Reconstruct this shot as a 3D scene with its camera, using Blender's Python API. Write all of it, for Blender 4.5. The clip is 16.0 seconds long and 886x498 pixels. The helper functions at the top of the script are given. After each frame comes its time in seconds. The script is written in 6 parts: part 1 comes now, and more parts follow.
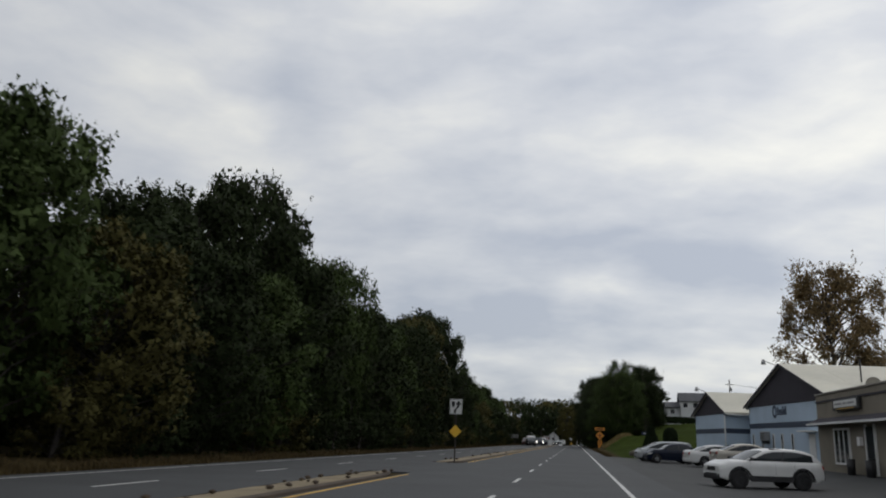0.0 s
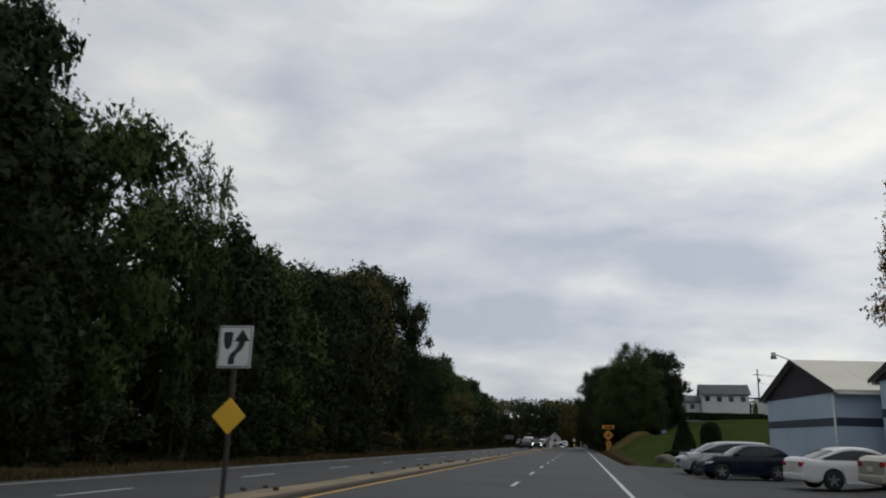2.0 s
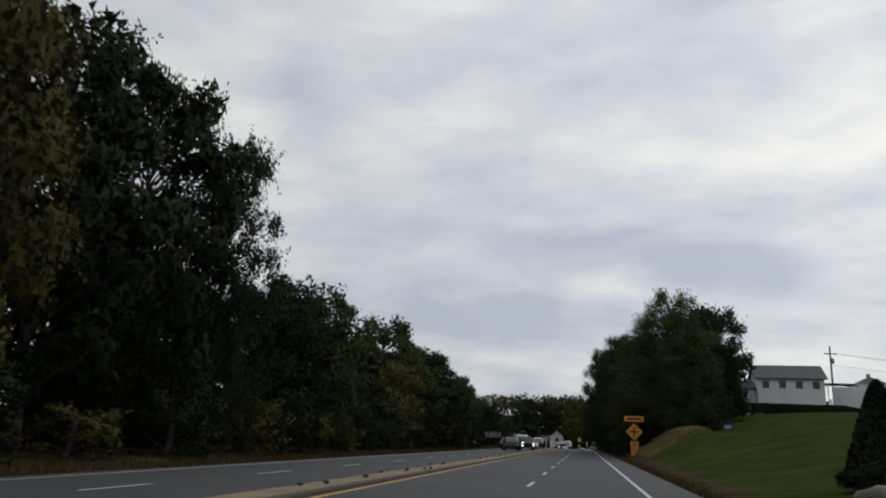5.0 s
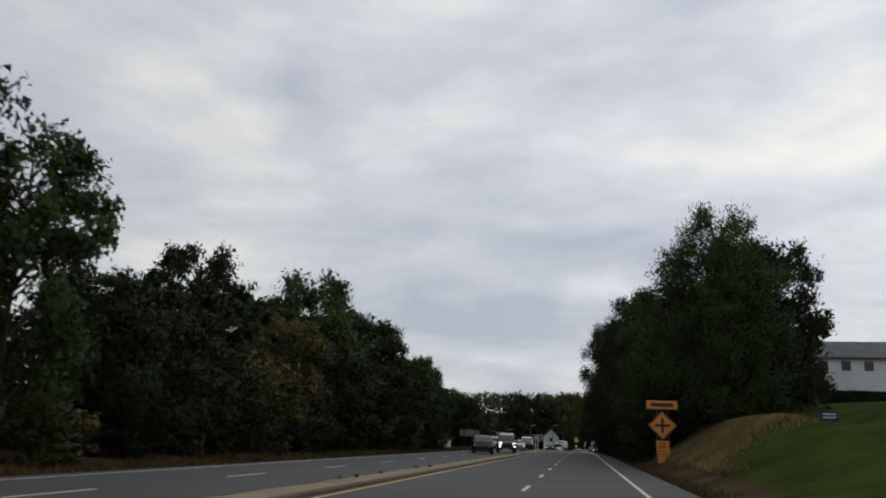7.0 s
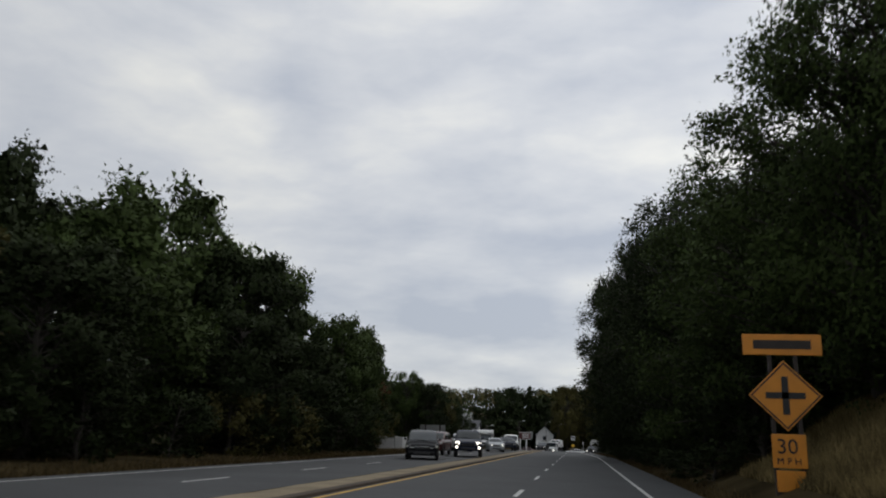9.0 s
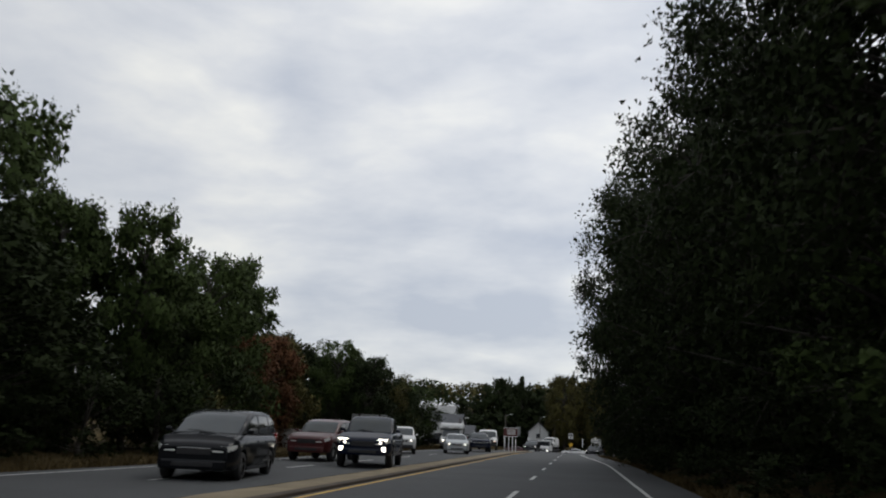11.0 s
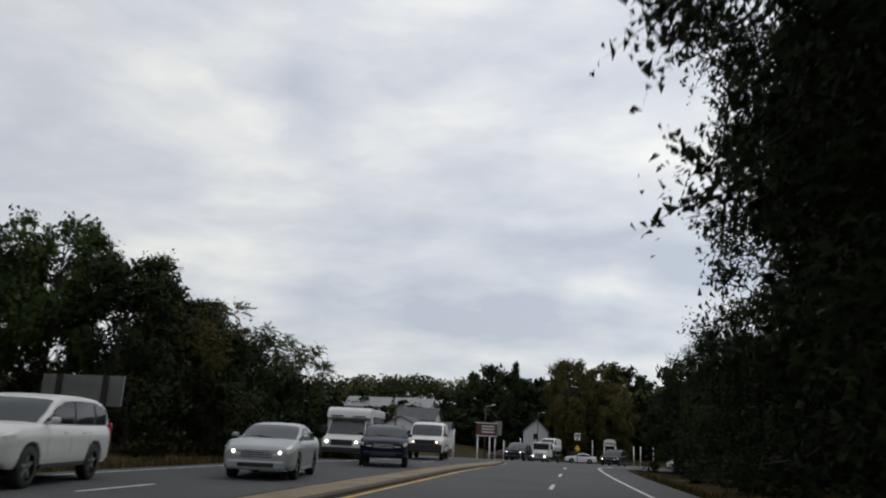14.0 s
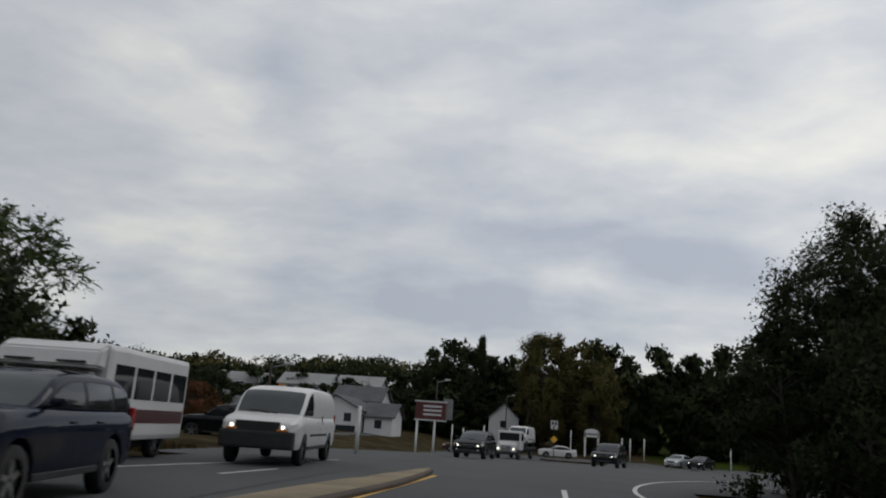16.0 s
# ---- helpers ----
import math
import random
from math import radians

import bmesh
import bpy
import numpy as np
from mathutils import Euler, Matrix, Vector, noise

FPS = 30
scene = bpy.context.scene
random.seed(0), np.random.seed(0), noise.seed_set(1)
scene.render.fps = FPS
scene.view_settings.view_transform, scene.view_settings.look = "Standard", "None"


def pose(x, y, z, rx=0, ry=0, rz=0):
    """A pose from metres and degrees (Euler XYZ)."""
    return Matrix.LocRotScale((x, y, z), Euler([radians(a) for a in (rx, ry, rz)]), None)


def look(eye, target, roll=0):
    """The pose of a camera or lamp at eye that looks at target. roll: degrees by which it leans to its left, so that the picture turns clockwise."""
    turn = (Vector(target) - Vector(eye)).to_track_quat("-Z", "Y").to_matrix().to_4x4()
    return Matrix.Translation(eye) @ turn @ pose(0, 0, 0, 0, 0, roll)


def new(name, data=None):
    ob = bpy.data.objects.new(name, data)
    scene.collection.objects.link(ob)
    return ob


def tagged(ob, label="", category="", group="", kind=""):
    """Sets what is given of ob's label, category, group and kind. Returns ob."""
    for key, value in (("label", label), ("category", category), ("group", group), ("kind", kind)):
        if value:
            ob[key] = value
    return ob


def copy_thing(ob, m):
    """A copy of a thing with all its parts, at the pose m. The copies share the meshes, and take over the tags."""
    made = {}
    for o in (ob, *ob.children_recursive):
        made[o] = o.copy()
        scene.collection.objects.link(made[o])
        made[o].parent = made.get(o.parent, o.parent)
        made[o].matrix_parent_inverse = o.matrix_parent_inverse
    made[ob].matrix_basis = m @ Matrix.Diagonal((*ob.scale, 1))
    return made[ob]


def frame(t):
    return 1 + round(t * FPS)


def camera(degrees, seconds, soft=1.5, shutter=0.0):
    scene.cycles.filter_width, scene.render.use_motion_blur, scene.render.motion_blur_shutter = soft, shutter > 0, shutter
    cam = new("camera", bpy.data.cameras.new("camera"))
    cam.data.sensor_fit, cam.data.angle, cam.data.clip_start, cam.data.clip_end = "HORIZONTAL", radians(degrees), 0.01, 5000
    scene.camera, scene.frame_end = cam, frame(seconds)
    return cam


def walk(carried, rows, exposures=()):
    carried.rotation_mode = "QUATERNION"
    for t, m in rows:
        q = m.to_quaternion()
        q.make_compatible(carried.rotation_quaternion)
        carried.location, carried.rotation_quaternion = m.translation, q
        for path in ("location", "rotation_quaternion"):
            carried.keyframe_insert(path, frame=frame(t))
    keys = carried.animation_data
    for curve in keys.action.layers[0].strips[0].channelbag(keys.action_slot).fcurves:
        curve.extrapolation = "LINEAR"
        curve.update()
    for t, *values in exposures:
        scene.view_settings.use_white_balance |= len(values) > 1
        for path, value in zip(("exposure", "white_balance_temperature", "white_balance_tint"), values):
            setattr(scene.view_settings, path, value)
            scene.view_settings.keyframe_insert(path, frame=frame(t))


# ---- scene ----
EXPOSURES = [(0.0, 0.0), (8.2, 0.0), (10.8, 0.18), (14.6, 0.16), (15.5, -0.08), (16.0, -0.14)]
cam = camera(61.18, 16.0, soft=2.0, shutter=0.2)
# seconds, eye x y z, yaw, pitch, roll
PATH = [
    (0, 0.000, 0.000, 1.280, 9.73, 14.07, -2.04),
    (0.5, 0.012, 6.870, 1.280, 9.72, 14.01, -1.84),
    (1, -0.006, 13.426, 1.280, 9.78, 14.07, -1.59),
    (1.5, 0.052, 19.828, 1.280, 9.86, 14.15, -1.49),
    (2, 0.101, 26.457, 1.280, 10.00, 14.24, -1.54),
    (2.5, 0.100, 33.329, 1.280, 10.00, 14.24, -1.95),
    (3, 0.058, 40.376, 1.280, 9.88, 14.26, -2.58),
    (3.5, 0.015, 47.472, 1.280, 10.11, 14.00, -2.85),
    (6, -0.356, 82.565, 1.280, 10.49, 14.21, -1.86),
    (6.5, -0.329, 89.327, 1.280, 10.37, 14.16, -1.99),
    (7, -0.325, 96.098, 1.280, 10.16, 14.16, -2.27),
    (7.5, -0.380, 102.897, 1.280, 10.01, 14.24, -2.15),
    (8, -0.472, 109.684, 1.280, 9.89, 14.26, -1.90),
    (10.5, -0.201, 144.506, 1.280, 10.14, 13.95, -2.22),
    (11, -0.371, 150.605, 1.280, 9.90, 13.96, -2.45),
    (11.5, -0.497, 156.736, 1.280, 9.78, 13.97, -3.06),
    (12, -0.579, 162.933, 1.280, 9.84, 13.99, -3.54),
    (12.5, -0.662, 169.188, 1.280, 9.98, 14.02, -3.68),
    (13, -0.776, 175.547, 1.280, 10.20, 14.00, -3.49),
    (13.5, -0.886, 182.014, 1.280, 10.34, 14.03, -3.20),
    (14, -1.000, 188.090, 1.280, 10.23, 14.05, -2.72),
    (14.5, -1.191, 193.634, 1.280, 9.50, 14.17, -2.11),
    (15, -1.507, 199.318, 1.280, 9.00, 14.01, -2.37),
    (15.5, -1.861, 205.115, 1.280, 8.47, 13.67, -3.12),
    (16, -2.230, 210.980, 1.280, 7.92, 13.23, -3.88),
]
walk(cam, [(t, pose(x, y, z, 90 + pitch, roll, yaw)) for t, x, y, z, yaw, pitch, roll in PATH], EXPOSURES)

# ---- world and sun: a high overcast with broken cloud ----
world = bpy.data.worlds.new("overcast_sky")
scene.world = world
world.use_nodes = True
SUN_EL, SUN_AZ = 52.0, 40.0      # degrees; azimuth from the road's direction towards the right


def build_world():
    nt = world.node_tree
    nt.nodes.clear()
    N, L = nt.nodes.new, nt.links.new
    out, bg = N("ShaderNodeOutputWorld"), N("ShaderNodeBackground")
    sky = N("ShaderNodeTexSky")
    sky.sky_type, sky.sun_disc = "NISHITA", False
    sky.sun_elevation, sky.sun_rotation = radians(SUN_EL), radians(SUN_AZ)
    co = N("ShaderNodeTexCoord")
    sep = N("ShaderNodeSeparateXYZ")
    L(co.outputs["Generated"], sep.inputs[0])
    # lay the direction out on a cloud deck
    zc = N("ShaderNodeMath"); zc.operation = "MAXIMUM"; zc.inputs[1].default_value = 0.02
    L(sep.outputs[2], zc.inputs[0])
    za = N("ShaderNodeMath"); za.operation = "ADD"; za.inputs[1].default_value = 0.28
    L(zc.outputs[0], za.inputs[0])
    dx = N("ShaderNodeMath"); dx.operation = "DIVIDE"
    dy = N("ShaderNodeMath"); dy.operation = "DIVIDE"
    L(sep.outputs[0], dx.inputs[0]); L(za.outputs[0], dx.inputs[1])
    L(sep.outputs[1], dy.inputs[0]); L(za.outputs[0], dy.inputs[1])
    com = N("ShaderNodeCombineXYZ")
    L(dx.outputs[0], com.inputs[0]); L(dy.outputs[0], com.inputs[1])
    mp = N("ShaderNodeMapping")
    mp.inputs["Rotation"].default_value = (0, 0, radians(-14))
    mp.inputs["Scale"].default_value = (0.95, 1.25, 1)
    mp.inputs["Location"].default_value = (3.1, 1.7, 0)
    L(com.outputs[0], mp.inputs[0])
    n1, n2 = N("ShaderNodeTexNoise"), N("ShaderNodeTexNoise")
    n1.inputs["Scale"].default_value, n1.inputs["Detail"].default_value, n1.inputs["Roughness"].default_value = 1.15, 5, 0.5
    n1.inputs["Distortion"].default_value = 0.35
    n2.inputs["Scale"].default_value, n2.inputs["Detail"].default_value, n2.inputs["Roughness"].default_value = 3.4, 6, 0.55
    L(mp.outputs[0], n1.inputs["Vector"]); L(mp.outputs[0], n2.inputs["Vector"])


    def calc(op, a, b, c=None):
        m = N("ShaderNodeMath"); m.operation = op
        for k, v in enumerate((a, b) if c is None else (a, b, c)):
            if isinstance(v, (int, float)):
                m.inputs[k].default_value = v
            else:
                L(v, m.inputs[k])
        return m.outputs[0]
    # where the cloud deck thickens and thins: azimuth, elevation and their spreads in degrees, and how much
    wob = N("ShaderNodeTexNoise")
    wob.inputs["Scale"].default_value, wob.inputs["Detail"].default_value = 4.5, 4
    L(co.outputs["Generated"], wob.inputs["Vector"])
    wsep = N("ShaderNodeSeparateColor")
    L(wob.outputs["Color"], wsep.inputs[0])
    az = calc("MULTIPLY_ADD", calc("ARCTAN2", sep.outputs[0], sep.outputs[1]), 57.3, calc("MULTIPLY_ADD", wsep.outputs[0], 16.0, -8.0))
    el = calc("MULTIPLY_ADD", calc("ARCSINE", sep.outputs[2], 0.0), 57.3, calc("MULTIPLY_ADD", wsep.outputs[1], 7.0, -3.5))
    # long level streaks
    flat, n3 = N("ShaderNodeCombineXYZ"), N("ShaderNodeTexNoise")
    L(calc("MULTIPLY", az, 1 / 17.0), flat.inputs[0]); L(calc("MULTIPLY", el, 1 / 3.6), flat.inputs[1])
    n3.inputs["Scale"].default_value, n3.inputs["Detail"].default_value, n3.inputs["Roughness"].default_value = 1.0, 5, 0.5
    L(flat.outputs[0], n3.inputs["Vector"])
    streaks = calc("MULTIPLY_ADD", n3.outputs[0], 0.34, -0.17)
    deck = calc("MULTIPLY_ADD", n2.outputs[0], 0.40, calc("MULTIPLY_ADD", n1.outputs[0], 0.72, calc("ADD", streaks, 0.068)))
    for a0, e0, sa, se, k in ((-38, 26, 10, 7, 0.09), (-29.5, 23, 4.5, 3, 0.10), (-24, 26, 4, 3, -0.07), (20, 27, 8, 8, 0.10), (5.5, 22.5, 8, 3.2, 0.13), (10, 27, 6, 2.2, -0.10),
                              (-15, 20, 9, 4, -0.07), (-31, 16, 8, 3, -0.05), (-11.5, 8.5, 7, 2.0, -0.24), (-1, 11, 7, 1.0, 0.11), (0, 14.5, 9, 1.5, -0.11), (13, 16.5, 7, 2, -0.06), (16, 7.5, 7, 3.5, 0.06), (-22, 5.5, 11, 2.0, 0.10), (2, 5, 9, 2, -0.07)):
        u = calc("POWER", calc("MULTIPLY_ADD", az, 1 / sa, -a0 / sa), 2.0)
        v = calc("POWER", calc("MULTIPLY_ADD", el, 1 / se, -e0 / se), 2.0)
        deck = calc("MULTIPLY_ADD", calc("EXPONENT", calc("MULTIPLY", calc("ADD", u, v), -0.5), 0.0), k, deck)
    ramp = N("ShaderNodeValToRGB")
    e = ramp.color_ramp.elements
    e[0].position, e[0].color = 0.47, (0.40, 0.43, 0.488, 1)
    e[1].position, e[1].color = 0.86, (0.78, 0.77, 0.715, 1)
    mid = e.new(0.66); mid.color = (0.56, 0.575, 0.598, 1)
    L(deck, ramp.inputs[0])
    # brighter towards the veiled sun
    sun_dir = Vector((math.cos(radians(SUN_EL)) * math.sin(radians(SUN_AZ)), math.cos(radians(SUN_EL)) * math.cos(radians(SUN_AZ)), math.sin(radians(SUN_EL))))
    dot = N("ShaderNodeVectorMath"); dot.operation = "DOT_PRODUCT"
    dot.inputs[1].default_value = sun_dir
    L(co.outputs["Generated"], dot.inputs[0])
    glow = N("ShaderNodeMapRange")
    glow.inputs[1].default_value, glow.inputs[2].default_value = 0.35, 1.0
    glow.inputs[3].default_value, glow.inputs[4].default_value = 0.94, 1.22
    L(dot.outputs["Value"], glow.inputs[0])
    mul = N("ShaderNodeVectorMath"); mul.operation = "SCALE"
    L(ramp.outputs[0], mul.inputs[0]); L(glow.outputs[0], mul.inputs["Scale"])
    # a little clear sky behind the veil
    sk = N("ShaderNodeVectorMath"); sk.operation = "SCALE"; sk.inputs["Scale"].default_value = 0.01
    L(sky.outputs[0], sk.inputs[0])
    add = N("ShaderNodeVectorMath"); add.operation = "ADD"
    L(mul.outputs[0], add.inputs[0]); L(sk.outputs[0], add.inputs[1])
    L(add.outputs[0], bg.inputs[0])
    bg.inputs[1].default_value = 1.0
    L(bg.outputs[0], out.inputs[0])
    lamp = bpy.data.lights.new("sun", "SUN")
    lamp.energy, lamp.angle, lamp.color = 0.5, radians(25), (1.0, 0.96, 0.9)
    ob = new("sun", lamp)
    ob.matrix_world = look(sun_dir * 50, (0, 0, 0))


build_world()


# ---- materials ----
def material(name, base, rough=0.6, var=0.25, scale=3.0, fine=40.0, bump=0.0, metal=0.0, spec=0.5, tint=None, emit=0.0, per_object=0.0, per_island=0.0, coat=0.0, translucent=0.0):
    """A surface with variation at two scales and fine relief, in metres."""
    m = bpy.data.materials.new(name)
    m.use_nodes = True
    nt = m.node_tree
    N, L = nt.nodes.new, nt.links.new
    bsdf = nt.nodes["Principled BSDF"]
    bsdf.inputs["Roughness"].default_value = rough
    bsdf.inputs["Metallic"].default_value = metal
    bsdf.inputs["Specular IOR Level"].default_value = spec
    bsdf.inputs["Coat Weight"].default_value = coat
    co = N("ShaderNodeTexCoord")
    n1, n2 = N("ShaderNodeTexNoise"), N("ShaderNodeTexNoise")
    n1.inputs["Scale"].default_value, n1.inputs["Detail"].default_value = scale, 4
    n2.inputs["Scale"].default_value, n2.inputs["Detail"].default_value = fine, 3
    L(co.outputs["Object"], n1.inputs["Vector"]); L(co.outputs["Object"], n2.inputs["Vector"])
    mx = N("ShaderNodeMath"); mx.operation = "MULTIPLY_ADD"; mx.inputs[1].default_value = 0.5
    L(n2.outputs[0], mx.inputs[0]); L(n1.outputs[0], mx.inputs[2])
    ramp = N("ShaderNodeValToRGB")
    b = Vector(base[:3])
    t = Vector(tint[:3]) if tint else b * (1 + var)
    e = ramp.color_ramp.elements
    e[0].position, e[0].color = 0.50, (*(b * (1 - var)), 1)
    e[1].position, e[1].color = 1.0, (*t, 1)
    L(mx.outputs[0], ramp.inputs[0])
    col = ramp.outputs[0]
    if per_object or per_island:
        src = N("ShaderNodeObjectInfo").outputs["Random"] if per_object else N("ShaderNodeNewGeometry").outputs["Random Per Island"]
        mr = N("ShaderNodeMapRange")
        k = per_object or per_island
        mr.inputs[3].default_value, mr.inputs[4].default_value = 1 - k, 1 + k
        L(src, mr.inputs[0])
        sc = N("ShaderNodeVectorMath"); sc.operation = "SCALE"
        L(col, sc.inputs[0]); L(mr.outputs[0], sc.inputs["Scale"])
        col = sc.outputs[0]
    L(col, bsdf.inputs["Base Color"])
    if bump:
        bm_ = N("ShaderNodeBump"); bm_.inputs["Strength"].default_value = bump; bm_.inputs["Distance"].default_value = 0.01
        L(n2.outputs[0], bm_.inputs["Height"]); L(bm_.outputs[0], bsdf.inputs["Normal"])
    if translucent:
        tr, ms = N("ShaderNodeBsdfTranslucent"), N("ShaderNodeMixShader")
        L(col, tr.inputs["Color"])
        ms.inputs[0].default_value = translucent
        L(bsdf.outputs[0], ms.inputs[1]); L(tr.outputs[0], ms.inputs[2])
        L(ms.outputs[0], nt.nodes["Material Output"].inputs["Surface"])
    if emit:
        bsdf.inputs["Emission Color"].default_value = (*base[:3], 1)
        bsdf.inputs["Emission Strength"].default_value = emit
    return m


def glass_material(name, base, rough=0.06):
    m = material(name, base, rough=rough, var=0.1, spec=0.35)
    return m


ASPHALT = material("worn_asphalt", (0.0425, 0.0445, 0.0465), 0.85, 0.22, 0.35, 60, 0.3)
LOT_ASPHALT = material("patched_lot_asphalt", (0.037, 0.038, 0.038), 0.9, 0.3, 0.25, 50, 0.3)
LINE_WHITE = material("worn_white_paint", (0.52, 0.52, 0.50), 0.7, 0.25, 2.0, 30)
LINE_YELLOW = material("worn_yellow_paint", (0.55, 0.33, 0.05), 0.7, 0.3, 2.0, 30)
MEDIAN = material("gritty_median_paving", (0.20, 0.160, 0.098), 0.95, 0.35, 0.8, 25, 0.4)
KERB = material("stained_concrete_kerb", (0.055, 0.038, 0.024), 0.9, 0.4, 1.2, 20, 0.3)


def ground_material():
    """Mown lawn that turns to rough dry grass where the mesh says so, with a ragged border."""
    m = bpy.data.materials.new("lawn_and_dry_grass")
    m.use_nodes = True
    nt = m.node_tree
    N, L = nt.nodes.new, nt.links.new
    bsdf = nt.nodes["Principled BSDF"]
    bsdf.inputs["Roughness"].default_value, bsdf.inputs["Specular IOR Level"].default_value = 1.0, 0.02
    co, at_ = N("ShaderNodeTexCoord"), N("ShaderNodeAttribute")
    at_.attribute_name = "dry"
    cols = []
    for base, k in (((0.028, 0.041, 0.006), 0.3), ((0.048, 0.037, 0.018), 0.5)):
        n = N("ShaderNodeTexNoise")
        n.inputs["Scale"].default_value, n.inputs["Detail"].default_value = 0.5, 8
        L(co.outputs["Object"], n.inputs["Vector"])
        r = N("ShaderNodeValToRGB")
        e = r.color_ramp.elements
        e[0].position, e[0].color = 0.35, (*(Vector(base) * (1 - k)), 1)
        e[1].position, e[1].color = 0.7, (*(Vector(base) * (1 + k)), 1)
        L(n.outputs[0], r.inputs[0])
        cols.append(r.outputs[0])
    nb = N("ShaderNodeTexNoise")
    nb.inputs["Scale"].default_value, nb.inputs["Detail"].default_value = 1.4, 6
    L(co.outputs["Object"], nb.inputs["Vector"])
    ad = N("ShaderNodeMath"); ad.operation = "MULTIPLY_ADD"; ad.inputs[1].default_value = 0.9
    L(nb.outputs[0], ad.inputs[0]); L(at_.outputs["Fac"], ad.inputs[2])
    mr = N("ShaderNodeMapRange")
    mr.inputs[1].default_value, mr.inputs[2].default_value = 0.75, 1.1
    L(ad.outputs[0], mr.inputs[0])
    mx = N("ShaderNodeMix"); mx.data_type = "RGBA"
    L(mr.outputs[0], mx.inputs[0]); L(cols[0], mx.inputs[6]); L(cols[1], mx.inputs[7])
    L(mx.outputs[2], bsdf.inputs["Base Color"])
    nf = N("ShaderNodeTexNoise"); nf.inputs["Scale"].default_value = 14
    L(co.outputs["Object"], nf.inputs["Vector"])
    bp = N("ShaderNodeBump"); bp.inputs["Strength"].default_value, bp.inputs["Distance"].default_value = 0.6, 0.05
    L(nf.outputs[0], bp.inputs["Height"]); L(bp.outputs[0], bsdf.inputs["Normal"])
    return m


GROUND = ground_material()
# darker than real leaves: the deep shade of the woods is put into this base
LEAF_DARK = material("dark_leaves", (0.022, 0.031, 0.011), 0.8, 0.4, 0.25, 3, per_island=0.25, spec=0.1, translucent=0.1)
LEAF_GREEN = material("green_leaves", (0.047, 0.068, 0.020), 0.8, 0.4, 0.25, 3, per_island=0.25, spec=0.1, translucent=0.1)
LEAF_OLIVE = material("olive_leaves", (0.075, 0.068, 0.022), 0.8, 0.4, 0.25, 3, per_island=0.25, spec=0.1, translucent=0.1)
LEAF_RUST = material("rust_leaves", (0.10, 0.045, 0.02), 0.8, 0.4, 0.25, 3, per_island=0.25, spec=0.1, translucent=0.1)
LEAF_AUTUMN = material("turning_leaves", (0.165, 0.115, 0.055), 0.8, 0.4, 0.4, 3, per_island=0.5, spec=0.15, translucent=0.3)
BARK = material("grey_bark", (0.045, 0.038, 0.032), 0.95, 0.4, 3, 20, 0.6)


# ---- mesh helpers ----
def mesh_object(name, bm, mat, parent=None, label=""):
    me = bpy.data.meshes.new(name)
    bm.normal_update()
    bm.to_mesh(me)
    bm.free()
    for m in (mat if isinstance(mat, (list, tuple)) else [mat]):
        me.materials.append(m)
    ob = new(name, me)
    if parent:
        ob.parent = parent
    if label:
        ob["label"] = label
    return ob


def part(name, bm, mat, parent, label=""):
    return mesh_object(name, bm, mat, parent, label)


def empty(name, m, label="", category="", group="", kind=""):
    ob = new(name)
    ob.empty_display_size = 0.2
    ob.matrix_world = m
    return tagged(ob, label, category, group, kind)


def add_box(bm, x0, x1, y0, y1, z0, z1, bevel=0.0, mat=0):
    r = bmesh.ops.create_cube(bm, size=1)
    for v in r["verts"]:
        v.co = Vector(((x0 + x1) / 2 + v.co.x * (x1 - x0), (y0 + y1) / 2 + v.co.y * (y1 - y0), (z0 + z1) / 2 + v.co.z * (z1 - z0)))
    fs = {f for v in r["verts"] for f in v.link_faces}
    for f in fs:
        f.material_index = mat
    if bevel:
        bmesh.ops.bevel(bm, geom=list({e for v in r["verts"] for e in v.link_edges}), offset=bevel, segments=2, affect="EDGES", profile=0.6)
    return bm


def box(*a, **k):
    return add_box(bmesh.new(), *a, **k)


def add_tube(bm, p0, p1, r0, r1=None, n=8, mat=0, caps=True):
    p0, p1 = Vector(p0), Vector(p1)
    r1 = r0 if r1 is None else r1
    d = (p1 - p0)
    if d.length < 1e-6:
        return bm
    q = d.to_track_quat("Z", "Y")
    rings = []
    for p, r in ((p0, r0), (p1, r1)):
        rings.append([bm.verts.new(p + q @ Vector((r * math.cos(2 * math.pi * i / n), r * math.sin(2 * math.pi * i / n), 0))) for i in range(n)])
    for i in range(n):
        f = bm.faces.new((rings[0][i], rings[0][(i + 1) % n], rings[1][(i + 1) % n], rings[1][i]))
        f.smooth, f.material_index = True, mat
    if caps:
        bm.faces.new(rings[0][::-1]).material_index = mat
        bm.faces.new(rings[1]).material_index = mat
    return bm


def tube(*a, **k):
    return add_tube(bmesh.new(), *a, **k)


def add_prism(bm, outline, d, mat=0):
    """A flat outline of 3D points given a depth vector d."""
    d = Vector(d)
    a = [bm.verts.new(Vector(p)) for p in outline]
    b = [bm.verts.new(Vector(p) + d) for p in outline]
    n = len(a)
    fs = [bm.faces.new(a[::-1]), bm.faces.new(b)]
    for i in range(n):
        fs.append(bm.faces.new((a[i], a[(i + 1) % n], b[(i + 1) % n], b[i])))
    for f in fs:
        f.material_index = mat
    bmesh.ops.recalc_face_normals(bm, faces=fs)
    return bm


def prism(outline, d, mat=0):
    return add_prism(bmesh.new(), outline, d, mat)


def smooth(a, b, v):
    t = max(0.0, min(1.0, (v - a) / (b - a)))
    return t * t * (3 - 2 * t)


